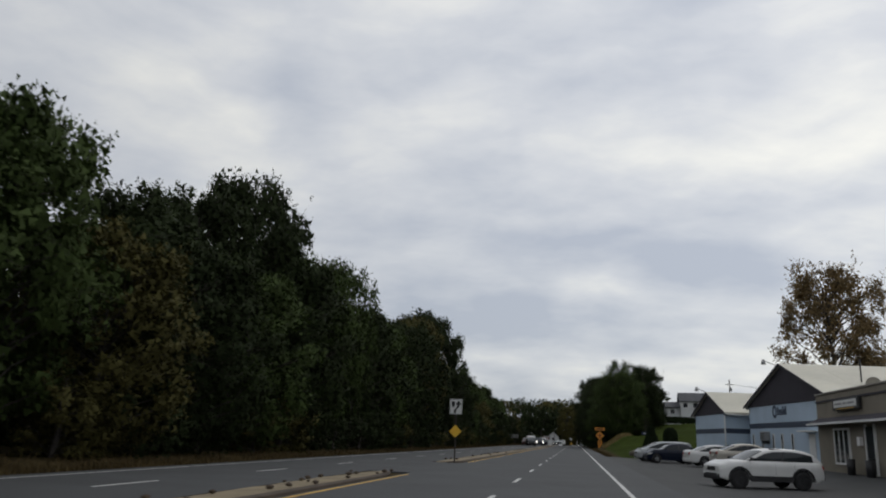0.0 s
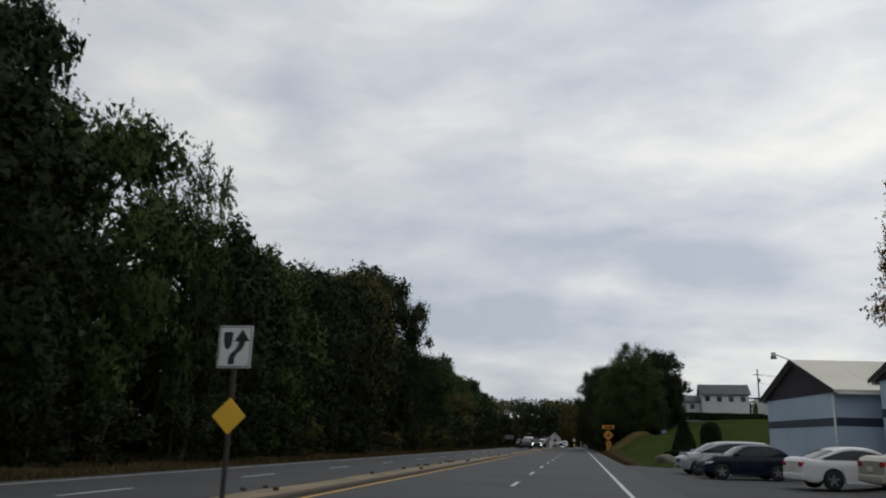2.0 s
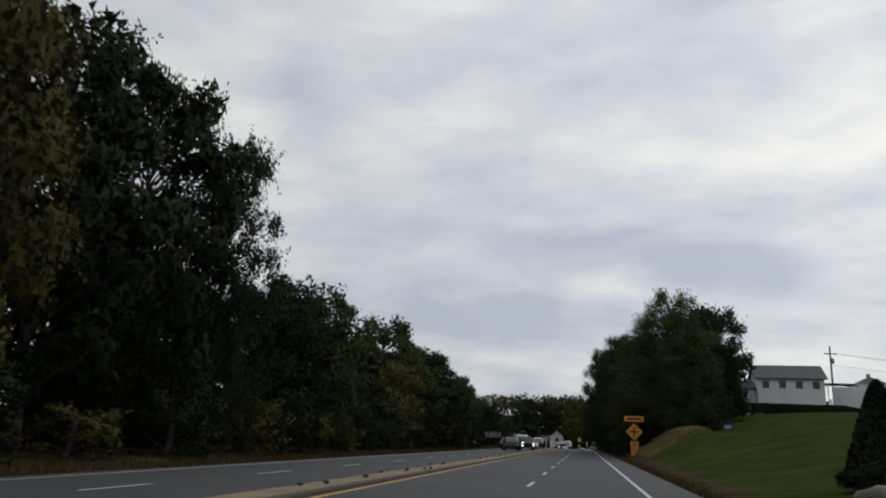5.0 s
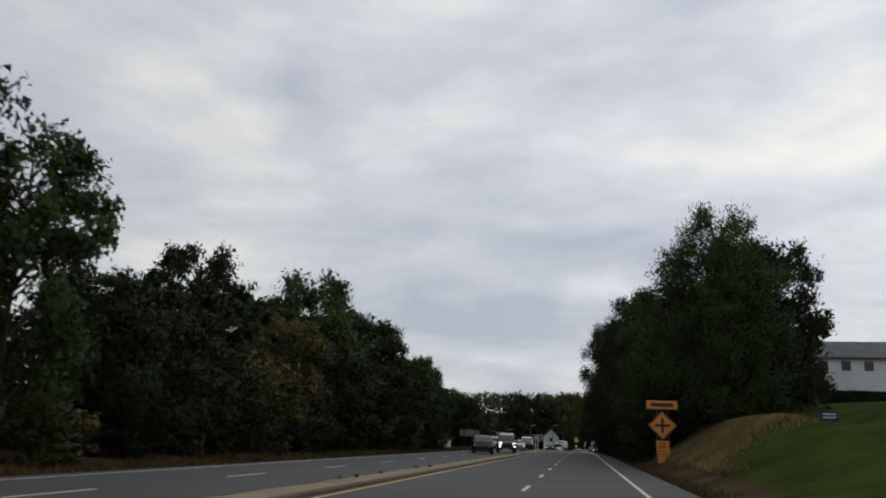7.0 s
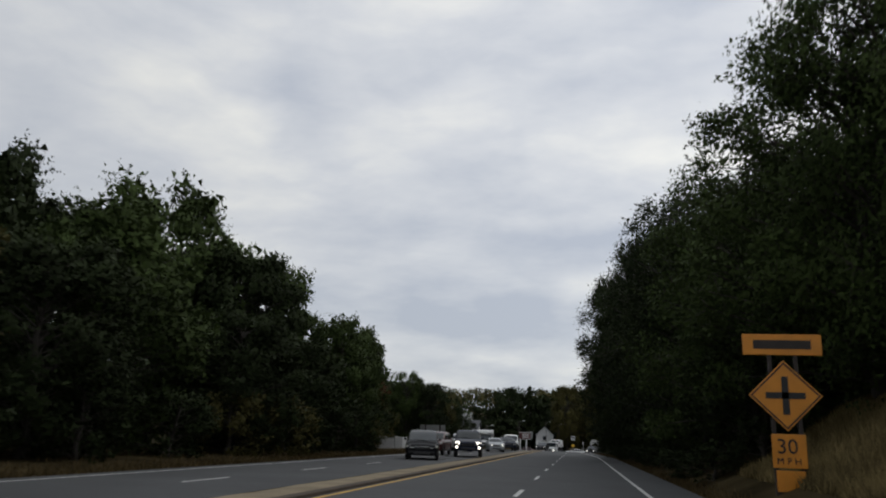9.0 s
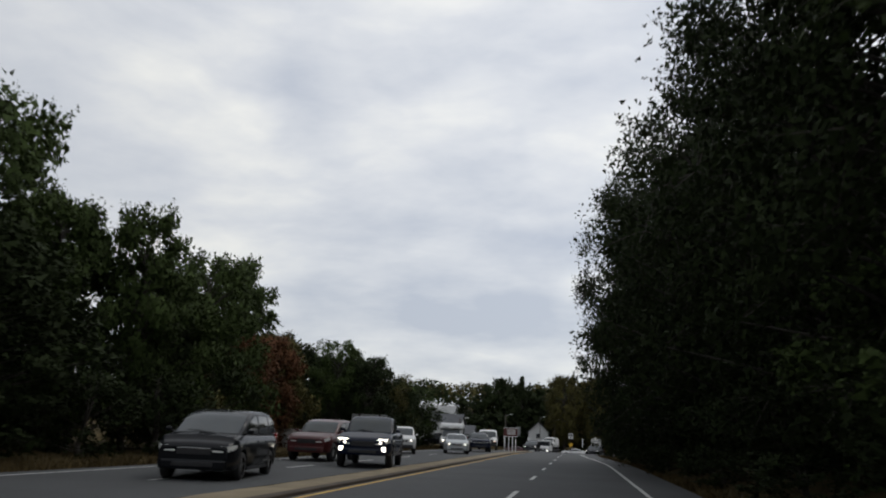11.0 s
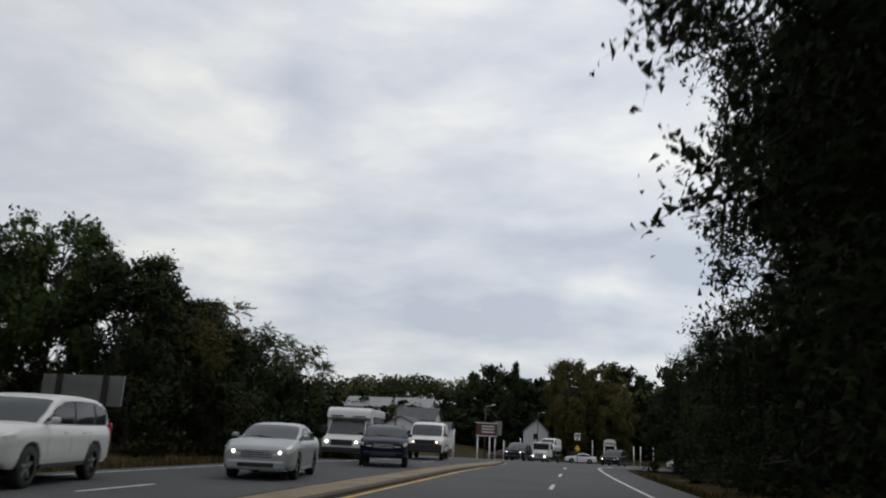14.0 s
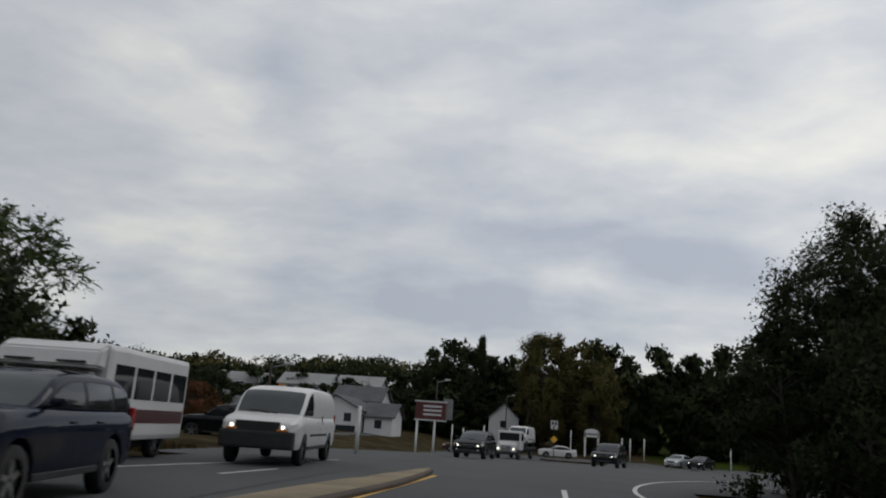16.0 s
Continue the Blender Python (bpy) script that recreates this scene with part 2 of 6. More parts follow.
# ---- ground ----
EDGE_X, DASH_X, YELLOW_X = 1.385, -1.87, -5.64
MED_L, MED_R = -7.40, -5.84
LEFT_DASH_X, LEFT_EDGE_X = -10.0, -12.9


def fall(x, y):
    """How far the land drops past the end of the median, less so on the house side."""
    return -1.65 * smooth(231, 302, y) * (1 - 0.85 * smooth(14, 24, -x))


def ground_z(x, y):
    """Height of the land: flat by the road, a lawn bank to the right, a wooded rise beyond the junction."""
    z = 0.0
    k = smooth(80, 138, y) * (1 - smooth(205, 226, y))
    if x > 3.2:
        z += k * (min(x - 3.2, 9.0) * 0.41 + max(0.0, min(x - 12.2, 18.0)) * 0.06 + 1.6 * smooth(138, 176, y) * smooth(12, 20, x))
        z += smooth(118, 133, y) * (1 - smooth(150, 165, y)) * (0.78 * math.exp(-((x - 7.8) / 1.7) ** 2) - 0.7 * math.exp(-((x - 11.6) / 1.6) ** 2))     # a rough mound with a dip behind
    if x < -13.5:
        z += 0.25 * smooth(13.5, 17, -x)
        z -= 0.8 * smooth(17.5, 20.5, -x) * smooth(190, 197, y) * (1 - smooth(210, 216, y))     # a yard below the verge
    z += fall(x, y) * (1 - smooth(335, 400, y))
    z += smooth(300, 420, y) * 3
    z += smooth(400, 610, y) * (15 - 7 * smooth(60, 180, -x))
    z += smooth(40, 160, abs(x + 3)) * smooth(240, 330, y) * 2
    return z


def axis(stops):
    out = []
    for a, b, s in stops:
        n = max(1, round((b - a) / s))
        out += [a + (b - a) * i / n for i in range(n)]
    return out + [stops[-1][1]]


def dryness(x, y):
    """1 where the grass is dry and rough, 0 where it is mown lawn."""
    if x < 3.2:
        return 1.0
    d = 1 - smooth(3.6, 5.4, x)
    d = max(d, smooth(143, 149, y) * (1 - smooth(10.5, 13, x)))
    d = max(d, smooth(127, 136, y) * (1 - smooth(8.2, 9.9, x)))
    return d


def build_ground():
    xs = axis([(-1500, -300, 300), (-300, -60, 40), (-60, -20, 8), (-20, -13, 1.0), (-13, 2.5, 7.75), (2.5, 16, 0.75), (16, 40, 3), (40, 100, 12), (100, 300, 50), (300, 1500, 300)])
    ys = axis([(-300, -40, 65), (-40, 70, 10), (70, 240, 3), (240, 340, 5), (340, 440, 10), (440, 640, 25), (640, 1500, 172)])
    bm = bmesh.new()
    g = []
    for y in ys:
        row = []
        for x in xs:
            z = ground_z(x, y) - 0.06
            if (x < -14 or x > 4) and abs(x) < 250:
                z += 0.10 * noise.noise((x * 0.35, y * 0.35, 0))
            if x > 3 and y < 78:
                z = min(z, -0.4)
            row.append(bm.verts.new((x, y, z)))
        g.append(row)
    for j in range(len(ys) - 1):
        for i in range(len(xs) - 1):
            f = bm.faces.new((g[j][i], g[j][i + 1], g[j + 1][i + 1], g[j + 1][i]))
            f.smooth = True
    ob = mesh_object("ground", bm, GROUND)
    at_ = ob.data.attributes.new("dry", "FLOAT", "POINT")
    at_.data.foreach_set("value", [dryness(v.co.x, v.co.y) for v in ob.data.vertices])
    tagged(ob, "lawn bank and dry grassy verge beside the highway", "ground", kind="structure")


build_ground()


def strip(bm, left, right, ys, z, mat=0):
    """A ribbon between two functions of y."""
    prev = None
    for y in ys:
        row = (bm.verts.new((left(y), y, z + fall(0, y))), bm.verts.new((right(y), y, z + fall(0, y))))
        if prev:
            bm.faces.new((prev[0], prev[1], row[1], row[0])).material_index = mat
        prev = row
    return bm


def right_edge(y):
    """The painted edge of the near carriageway: straight, easing in before the junction, then sweeping out to the right."""
    x = EDGE_X - 1.55 * smooth(192, 232, y)
    if y > 229.5:
        x += 0.0285 * (y - 229.5) ** 2
    return min(x, 60)


def bend(y):
    """How far the opposite lanes swing to the right towards the junction."""
    u = max(0.0, min(y, 236) - 206)
    return 0.0048 * u * u + 0.288 * max(0.0, y - 236)


def build_roads():
    ys = [(-40 + 5 * i) for i in range(54)] + [230 + 2 * i for i in range(16)]
    bm = strip(bmesh.new(), lambda y: MED_R, lambda y: right_edge(y) + 1.45, ys, 0.0)
    tagged(mesh_object("road_near", bm, ASPHALT), "worn grey asphalt carriageway with a paved shoulder", "road", kind="structure")
    bm = strip(bmesh.new(), lambda y: LEFT_EDGE_X - 0.7 + 0.4 * bend(y), lambda y: MED_L, ys, 0.0)
    tagged(mesh_object("road_far", bm, ASPHALT), "worn grey asphalt opposite carriageway", "road", kind="structure")
    bm = bmesh.new()
    add_prism(bm, [(MED_L, 27.5, -0.002), (MED_R, 27.5, -0.002), (MED_R, 40, -0.002), (MED_L, 40, -0.002)], (0, 0, -0.05))
    for x0, x1, y0, y1, z in ((MED_L - 0.2, MED_R + 0.2, 205, 232, -0.008), (-14, 13, 232, 262, -0.006), (-60, 60, 262, 322, -0.006)):
        nx, ny = round((x1 - x0) / 3), round((y1 - y0) / 3)
        g = [[bm.verts.new((x0 + (x1 - x0) * i / nx, y0 + (y1 - y0) * k / ny, z + fall(x0 + (x1 - x0) * i / nx, y0 + (y1 - y0) * k / ny))) for i in range(nx + 1)] for k in range(ny + 1)]
        for k in range(ny):
            for i in range(nx):
                bm.faces.new((g[k][i], g[k][i + 1], g[k + 1][i + 1], g[k + 1][i])).smooth = True
    tagged(mesh_object("road_junction", bm, ASPHALT), "asphalt of the cross street and the median opening", "road", kind="structure")


build_roads()


def build_lines():
    ys = [-40 + 5 * i for i in range(54)] + [230 + 1 * i for i in range(30)]
    w = 0.06
    tagged(mesh_object("edge_line_near", strip(bmesh.new(), lambda y: right_edge(y) - w, lambda y: right_edge(y) + w, ys, 0.006), LINE_WHITE), "solid white edge line on the asphalt", "road marking", kind="structure")
    tagged(mesh_object("edge_line_far", strip(bmesh.new(), lambda y: LEFT_EDGE_X + bend(y) - w, lambda y: LEFT_EDGE_X + bend(y) + w, [-40 + 5 * i for i in range(49)] + [202 + 1.5 * i for i in range(23)], 0.006), LINE_WHITE), "solid white edge line on the asphalt", "road marking", kind="structure")
    for a, b in ((-40, 26), (41, 231)):
        n = int((b - a) / 4) + 1
        tagged(mesh_object("median_line", strip(bmesh.new(), lambda y: YELLOW_X + 0.55 * smooth(216, 233, y) - w, lambda y: YELLOW_X + 0.55 * smooth(216, 233, y) + w, [a + (b - a) * i / n for i in range(n + 1)], 0.006), LINE_YELLOW), "solid yellow line along the median kerb", "road marking", kind="structure")
    for x, y0, n in ((DASH_X, 15.6 - 8.45 * 5, 31), (LEFT_DASH_X, 15.0 - 8.45 * 5, 31)):
        for i in range(n):
            y = y0 + 8.45 * i
            side = 0.55 if x < YELLOW_X else 0.0
            bm = strip(bmesh.new(), lambda v: x + side * bend(v) - w, lambda v: x + side * bend(v) + w, [y, y + 1.3, y + 2.6], 0.006)
            tagged(mesh_object("lane_dash", bm, LINE_WHITE), "worn white lane dash on the asphalt", "road marking", "lane dashes", "structure")


build_lines()


def build_medians():
    """Low medians: earth and grit heaped against a worn kerb on the near side, thinning out to the far lane."""
    h0 = MED_R - MED_L
    for a, b, taper0, taper1 in ((-40, 27.0, 0, 4.0), (39.6, 233.6, 1.2, 7.0)):
        ys = sorted({a + (b - a) * i / 240 for i in range(241)} | {a + 0.15, a + 0.4, a + 0.8, b - 0.15, b - 0.5, b - 1})
        kb = bmesh.new()

        def narrow(y):
            k = 1.0
            if taper0:
                k *= min(1.0, math.sqrt(max(0.004, (y - a) / taper0)))
            if taper1:
                k *= min(1.0, math.sqrt(max(0.004, (b - y) / taper1)))
            return k
        c = MED_R - h0 / 2
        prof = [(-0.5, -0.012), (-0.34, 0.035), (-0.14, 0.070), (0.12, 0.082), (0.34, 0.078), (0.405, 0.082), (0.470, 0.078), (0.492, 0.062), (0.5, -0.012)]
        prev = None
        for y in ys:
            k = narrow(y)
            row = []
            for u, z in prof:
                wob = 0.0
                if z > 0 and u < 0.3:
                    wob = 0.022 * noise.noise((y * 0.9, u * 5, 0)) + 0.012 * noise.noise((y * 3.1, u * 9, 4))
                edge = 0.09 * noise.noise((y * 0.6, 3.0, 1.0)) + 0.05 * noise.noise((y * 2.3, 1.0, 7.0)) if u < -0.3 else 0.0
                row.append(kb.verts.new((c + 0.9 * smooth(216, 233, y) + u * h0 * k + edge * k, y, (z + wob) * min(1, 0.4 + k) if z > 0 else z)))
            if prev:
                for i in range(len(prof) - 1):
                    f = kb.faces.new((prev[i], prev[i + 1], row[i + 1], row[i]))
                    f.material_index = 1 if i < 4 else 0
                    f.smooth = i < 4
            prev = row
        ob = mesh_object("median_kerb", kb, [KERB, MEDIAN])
        tagged(ob, "low raised median with a worn kerb and gritty earth top", "median", kind="structure")


build_medians()


# ---- trees ----
def leaf_mesh(name, centres, sizes, rng, mat, outward, droop=0.25, aspect=0.7, ways=None):
    """Many small leaves, one island a leaf, turned and shaded to face outward from their clump."""
    n = len(centres)
    d = rng.normal(size=(n, 3)); d[:, 2] -= droop
    d /= np.linalg.norm(d, axis=1)[:, None]
    L = sizes[:, None]
    wide = np.full((n, 1), aspect)
    if ways is not None:
        # leaflets ranged along fronds come first: they are long, narrow and keep their way
        m = len(ways)
        d[:m] = ways
        wide[:m] = 0.30
    s = np.cross(d, rng.normal(size=(n, 3)))
    s /= np.linalg.norm(s, axis=1)[:, None] + 1e-9
    nn = np.cross(d, s)
    v = np.empty((n, 3, 3))
    v[:, 0] = centres - d * L * 0.5 - s * L * wide * 0.5
    v[:, 1] = centres + d * L * 0.6 + nn * L * 0.1
    v[:, 2] = centres - d * L * 0.35 + s * L * wide * 0.6
    face = np.cross(v[:, 1] - v[:, 0], v[:, 2] - v[:, 0])
    face /= np.linalg.norm(face, axis=1)[:, None] + 1e-9
    turned = np.sum(face * outward, axis=1) < 0
    v[turned] = v[turned][:, ::-1]
    face[turned] *= -1
    shade = outward * 0.75 + face * 0.45
    shade /= np.linalg.norm(shade, axis=1)[:, None] + 1e-9
    me = bpy.data.meshes.new(name)
    me.vertices.add(n * 3)
    me.vertices.foreach_set("co", v.reshape(-1))
    me.loops.add(n * 3)
    me.loops.foreach_set("vertex_index", np.arange(n * 3))
    me.polygons.add(n)
    me.polygons.foreach_set("loop_start", np.arange(n) * 3)
    me.polygons.foreach_set("loop_total", np.full(n, 3))
    me.polygons.foreach_set("use_smooth", np.ones(n, dtype=bool))
    me.update(calc_edges=True)
    me.normals_split_custom_set_from_vertices(np.repeat(shade, 3, axis=0).tolist())
    me.materials.append(mat)
    return me


def make_tree(name, seed, mat, leaves=5200, leaf=0.34, spread=0.40, low=0.22, clumps=46, clump_r=0.105, conical=False, upright=0.0, multi=1, ragged=0.25, packed=70, big=2.3, long=1.4, twig=13, share=0.45, frond=0.0):
    """A unit tree ten metres tall with its foot at the origin: a tapered trunk, limbs out to each clump, and leafy twigs round the clumps."""
    rng = np.random.default_rng(seed)
    H = 10.0
    root = empty(name, Matrix())
    tips = []
    for i in range(clumps):
        u = rng.uniform(0, 1)
        if conical:
            z = low + (0.98 - low) * u
            rmax = spread * (1.02 - z) / (1.0 - low) + 0.01
        else:
            z = low + (0.96 - low) * u
            k = (z - low) / (1 - low)
            rmax = spread * math.sqrt(max(0.0, 1 - (abs(k - 0.42) / 0.62) ** 2.2)) * min(1.22, max(0.6, 1 + ragged * rng.normal()))
        a = rng.uniform(0, 2 * math.pi)
        r = max(0.0, rmax) * math.sqrt(rng.uniform(0.25, 1))
        tips.append(np.array([r * math.cos(a), r * math.sin(a), z]) * H)
    tips = np.array(tips)
    bm = bmesh.new()
    n_t = 7
    stems = []
    for k in range(multi):
        ph = rng.uniform(0, 6.28)
        lean = 0.0 if multi == 1 else 0.1
        stem = [Vector((lean * H * i / n_t * math.cos(ph) + 0.12 * math.sin(i * 1.3 + ph), lean * H * i / n_t * math.sin(ph) + 0.12 * math.cos(i * 0.9 + ph), H * 0.9 * i / n_t)) for i in range(n_t + 1)]
        stem[0].x = stem[0].y = 0.1 * k
        for i in range(n_t):
            add_tube(bm, stem[i], stem[i + 1], 0.20 * (1 - i / n_t) ** 0.9 + 0.025, 0.20 * (1 - (i + 1) / n_t) ** 0.9 + 0.025, 7, caps=i == 0)
        stems.append(stem)
    for t in tips:
        st = stems[rng.integers(multi)]
        zf = max(0.5, t[2] - 0.6 - 0.35 * math.hypot(t[0], t[1]))
        j = min(n_t - 1, int(zf / (H * 0.9) * n_t))
        base = st[j].lerp(st[j + 1], zf / (H * 0.9) * n_t - j)
        tip = Vector(t)
        midp = base.lerp(tip, 0.5) + Vector((0, 0, 0.25))
        add_tube(bm, base, midp, 0.055, 0.035, 3, caps=False)
        add_tube(bm, midp, tip, 0.035, 0.012, 3, caps=False)
    radii = clump_r * H * rng.uniform(0.65, 1.35, size=clumps)
    # leafy twigs that spring from every clump, more of them outwards and upwards
    k = int(leaves * share) // twig
    own = own_twig = rng.integers(0, clumps, size=k)
    t, sc = tips[own], radii[own][:, None]
    axis_z = (low + (0.3 if not conical else 0.0)) * H
    out = t - np.array([0, 0, axis_z])
    out[:, 2] *= 0.7
    out /= np.linalg.norm(out, axis=1)[:, None] + 1e-6
    d = rng.normal(size=(k, 3)) * 0.55 + out * 0.5 + np.array([0, 0, 0.15 + 0.8 * upright])
    d /= np.linalg.norm(d, axis=1)[:, None]
    reach = sc * rng.uniform(0.8, 1.2, size=(k, 1)) * np.where(rng.uniform(size=(k, 1)) < 0.2, long, 1.0)
    start = t + d * sc * 0.1
    end = t + d * reach + np.array([0, 0, -0.15]) * reach
    u = rng.uniform(0.2, 1.04, size=(k, twig, 1))
    cs = start[:, None] + (end - start)[:, None] * u + np.clip(rng.normal(size=(k, twig, 3)), -1.4, 1.4) * np.minimum(0.6 * leaf, 0.3 * sc)[:, None] * (1.3 - 0.6 * u)
    side = np.cross(d, rng.normal(size=(k, 3)))
    side /= np.linalg.norm(side, axis=1)[:, None]
    ways = None
    if frond:
        # leaflets in two ranks along each drooping twig
        u = np.broadcast_to(np.linspace(0.22, 1.0, twig)[None, :, None], (k, twig, 1))
        flat = np.cross(end - start, np.array([0, 0, 1.0])) + rng.normal(size=(k, 3)) * 0.15
        flat /= np.linalg.norm(flat, axis=1)[:, None] + 1e-6
        hand = np.where(np.arange(twig) % 2 == 0, 1.0, -1.0)[None, :, None]
        along = (end - start) / (np.linalg.norm(end - start, axis=1)[:, None] + 1e-6)
        sag = np.array([0, 0, -1.0]) * reach[:, None] * 0.28 * u ** 2
        ways = along[:, None] * 0.55 + flat[:, None] * hand * 0.8 + np.array([0, 0, -0.35]) + rng.normal(size=(k, twig, 3)) * 0.12
        ways /= np.linalg.norm(ways, axis=2)[:, :, None]
        cs = start[:, None] + (end - start)[:, None] * u + sag + ways * leaf * frond * 0.5
        ways = ways.reshape(-1, 3)
    for p, q, e in zip(start - side * 0.014, start + side * 0.014, end):
        bm.faces.new((bm.verts.new(p), bm.verts.new(q), bm.verts.new(e)))
    part("trunk", bm, BARK, root)
    # loose leaves that fill the clumps, and the larger leafy sprays deep inside them
    own = own_fill = rng.integers(0, clumps, size=int(leaves * (1 - share)))
    fill = tips[own] + np.clip(rng.normal(size=(len(own), 3)) * 0.45, -0.85, 0.85) * radii[own][:, None] * np.array([1, 1, 0.85])
    own = np.repeat(np.arange(clumps), packed)
    deep = tips[own] + np.clip(rng.normal(size=(len(own), 3)) * 0.4, -0.75, 0.75) * radii[own][:, None] * np.array([1, 1, 0.85])
    at_all = np.concatenate([cs.reshape(-1, 3), fill, deep])
    sizes = leaf * rng.uniform(0.6, 1.25, size=len(at_all))
    sizes[len(at_all) - len(deep):] *= big
    if frond:
        sizes[:k * twig] *= frond
    mids = np.concatenate([np.repeat(t, twig, axis=0), tips[own_fill], tips[own]])
    rad = np.concatenate([np.repeat(radii[own_twig], twig), radii[own_fill], radii[own]])[:, None]
    whole = at_all - np.array([0, 0, (low + 0.35 * (1 - low)) * H])
    whole /= np.linalg.norm(whole, axis=1)[:, None] + 1e-6
    outward = (at_all - mids) / rad * 0.8 + whole * 0.7 + np.array([0, 0, 0.1])
    outward /= np.linalg.norm(outward, axis=1)[:, None] + 1e-6
    crown = new("crown", leaf_mesh("crown", at_all, sizes, rng, mat, outward, ways=ways))
    crown.parent = root
    return root


CROWNS = {"dark": LEAF_DARK, "green": LEAF_GREEN, "olive": LEAF_OLIVE, "rust": LEAF_RUST, "autumn": LEAF_AUTUMN}
KINDS = {
    "broad": dict(seed=1, leaves=22000, clumps=120, spread=0.36, low=0.16, leaf=0.12, clump_r=0.092, packed=80, big=2.5),
    "tall": dict(seed=2, leaves=16000, clumps=90, spread=0.26, low=0.14, clump_r=0.08, leaf=0.125, upright=0.2, packed=80, big=2.5),
    "round": dict(seed=3, leaves=22000, clumps=130, spread=0.40, low=0.10, ragged=0.12, clump_r=0.085, leaf=0.13, packed=80, big=2.5),
    "ragged": dict(seed=4, leaves=14000, clumps=76, spread=0.34, low=0.2, clump_r=0.07, upright=0.4, ragged=0.35, leaf=0.115, packed=40, big=1.8, long=1.6, share=0.6),
    "shrub": dict(seed=5, leaves=2600, clumps=44, spread=0.50, low=0.05, clump_r=0.14, leaf=0.38, multi=3, packed=20, big=1.6),
    "thicket": dict(seed=15, leaves=8000, clumps=60, spread=0.52, low=0.05, clump_r=0.13, leaf=0.21, multi=3, packed=55, big=2.0),
    "conifer": dict(seed=6, leaves=7000, clumps=110, spread=0.24, low=0.06, clump_r=0.045, leaf=0.2, conical=True, packed=25, big=1.6),
    "wall": dict(seed=7, leaves=19000, clumps=120, spread=0.36, low=0.06, clump_r=0.093, ragged=0.18, leaf=0.125, packed=70, big=2.5),
    "near": dict(seed=9, leaves=36000, clumps=190, spread=0.37, low=0.05, clump_r=0.08, ragged=0.18, leaf=0.088, packed=120, twig=16, big=1.5, long=1.1),
    "fine": dict(seed=29, leaves=52000, clumps=220, spread=0.37, low=0.04, clump_r=0.077, ragged=0.16, leaf=0.066, packed=150, twig=18, big=1.9, long=1.15, share=0.6),
    "over": dict(seed=31, leaves=56000, clumps=230, spread=0.40, low=0.26, clump_r=0.075, ragged=0.16, leaf=0.066, packed=150, twig=18, big=1.9, long=1.15, share=0.6),
    "airy": dict(seed=12, leaves=26000, clumps=120, spread=0.36, low=0.2, clump_r=0.078, ragged=0.22, leaf=0.125, packed=40, big=1.6),
    "plume": dict(seed=14, leaves=19000, clumps=110, spread=0.38, low=0.08, clump_r=0.095, ragged=0.2, leaf=0.12, packed=90, big=2.4, upright=0.45, long=1.35, twig=17, share=0.62, frond=1.9),
    "sumac": dict(seed=37, leaves=12500, clumps=46, spread=0.40, low=0.22, clump_r=0.15, ragged=0.2, leaf=0.16, packed=16, big=1.8, upright=0.25, long=1.2, twig=17, share=0.86, frond=2.0),
    "mass": dict(seed=8, leaves=4600, clumps=70, spread=0.40, low=0.05, clump_r=0.115, ragged=0.2, leaf=0.30, packed=34, big=2.2),
    "far": dict(seed=18, leaves=4200, clumps=80, spread=0.38, low=0.04, clump_r=0.10, ragged=0.2, leaf=0.36, packed=26, big=2.2, twig=9, share=0.3),
}
TREES = {}
WORDS = {"dark": "dark green", "green": "green", "olive": "yellowing olive-green", "rust": "rust-red autumn", "autumn": "orange and green autumn"}
FORMS = {"broad": "broad-crowned tree", "tall": "tall narrow tree", "round": "dense rounded tree", "ragged": "thin-crowned ragged tree", "shrub": "many-stemmed shrub", "thicket": "dense leafy thicket", "conifer": "pointed conifer", "wall": "leafy tree branched to the ground", "mass": "rounded dense tree", "far": "rounded distant tree", "plume": "feathery upright-branched tree", "sumac": "feathery tree with long drooping compound leaves", "near": "dense overhanging tree", "fine": "dense small-leaved overhanging tree", "over": "high-branched small-leaved overhanging tree", "airy": "large open-crowned tree"}


def plant(form, colour, x, y, top, r=None, turn=None, where="beside the road", base=None):
    """A tree with its foot at x, y, its top at the height top, and a crown radius r."""
    z = ground_z(x, y) - 0.12 if base is None else base
    h = (top - z) * 0.99
    kind = KINDS[form]
    key = (form, colour)
    m = pose(x, y, z, 0, 0, (x * 37 + y * 53) % 360 if turn is None else turn)
    sxy = (r / (kind["spread"] * 10 + kind.get("clump_r", 0.105) * 10 * 0.8)) if r else h / 10
    m = m @ Matrix.Diagonal((sxy, sxy, h / 10, 1))
    if form not in TREES:
        TREES[form] = make_tree("shrub" if form in ("shrub", "thicket") else "tree", mat=CROWNS[colour], **kind)
        TREES[form].matrix_world = m
        ob = TREES[form]
    else:
        ob = copy_thing(TREES[form], m @ Matrix.Diagonal((*(1 / v for v in TREES[form].scale), 1)))
    for ch in ob.children:
        if ch.name.startswith("crown"):
            ch.material_slots[0].link = "OBJECT"
            ch.material_slots[0].material = CROWNS[colour]
    cat = "shrub" if form in ("shrub", "thicket") else "tree"
    tagged(ob, f"{FORMS[form]} with {WORDS[colour]} leaves" + ("" if len(WORDS[colour].split()) > 2 or form in ("wall", "sumac") else " " + where), cat, "roadside trees")
    return ob


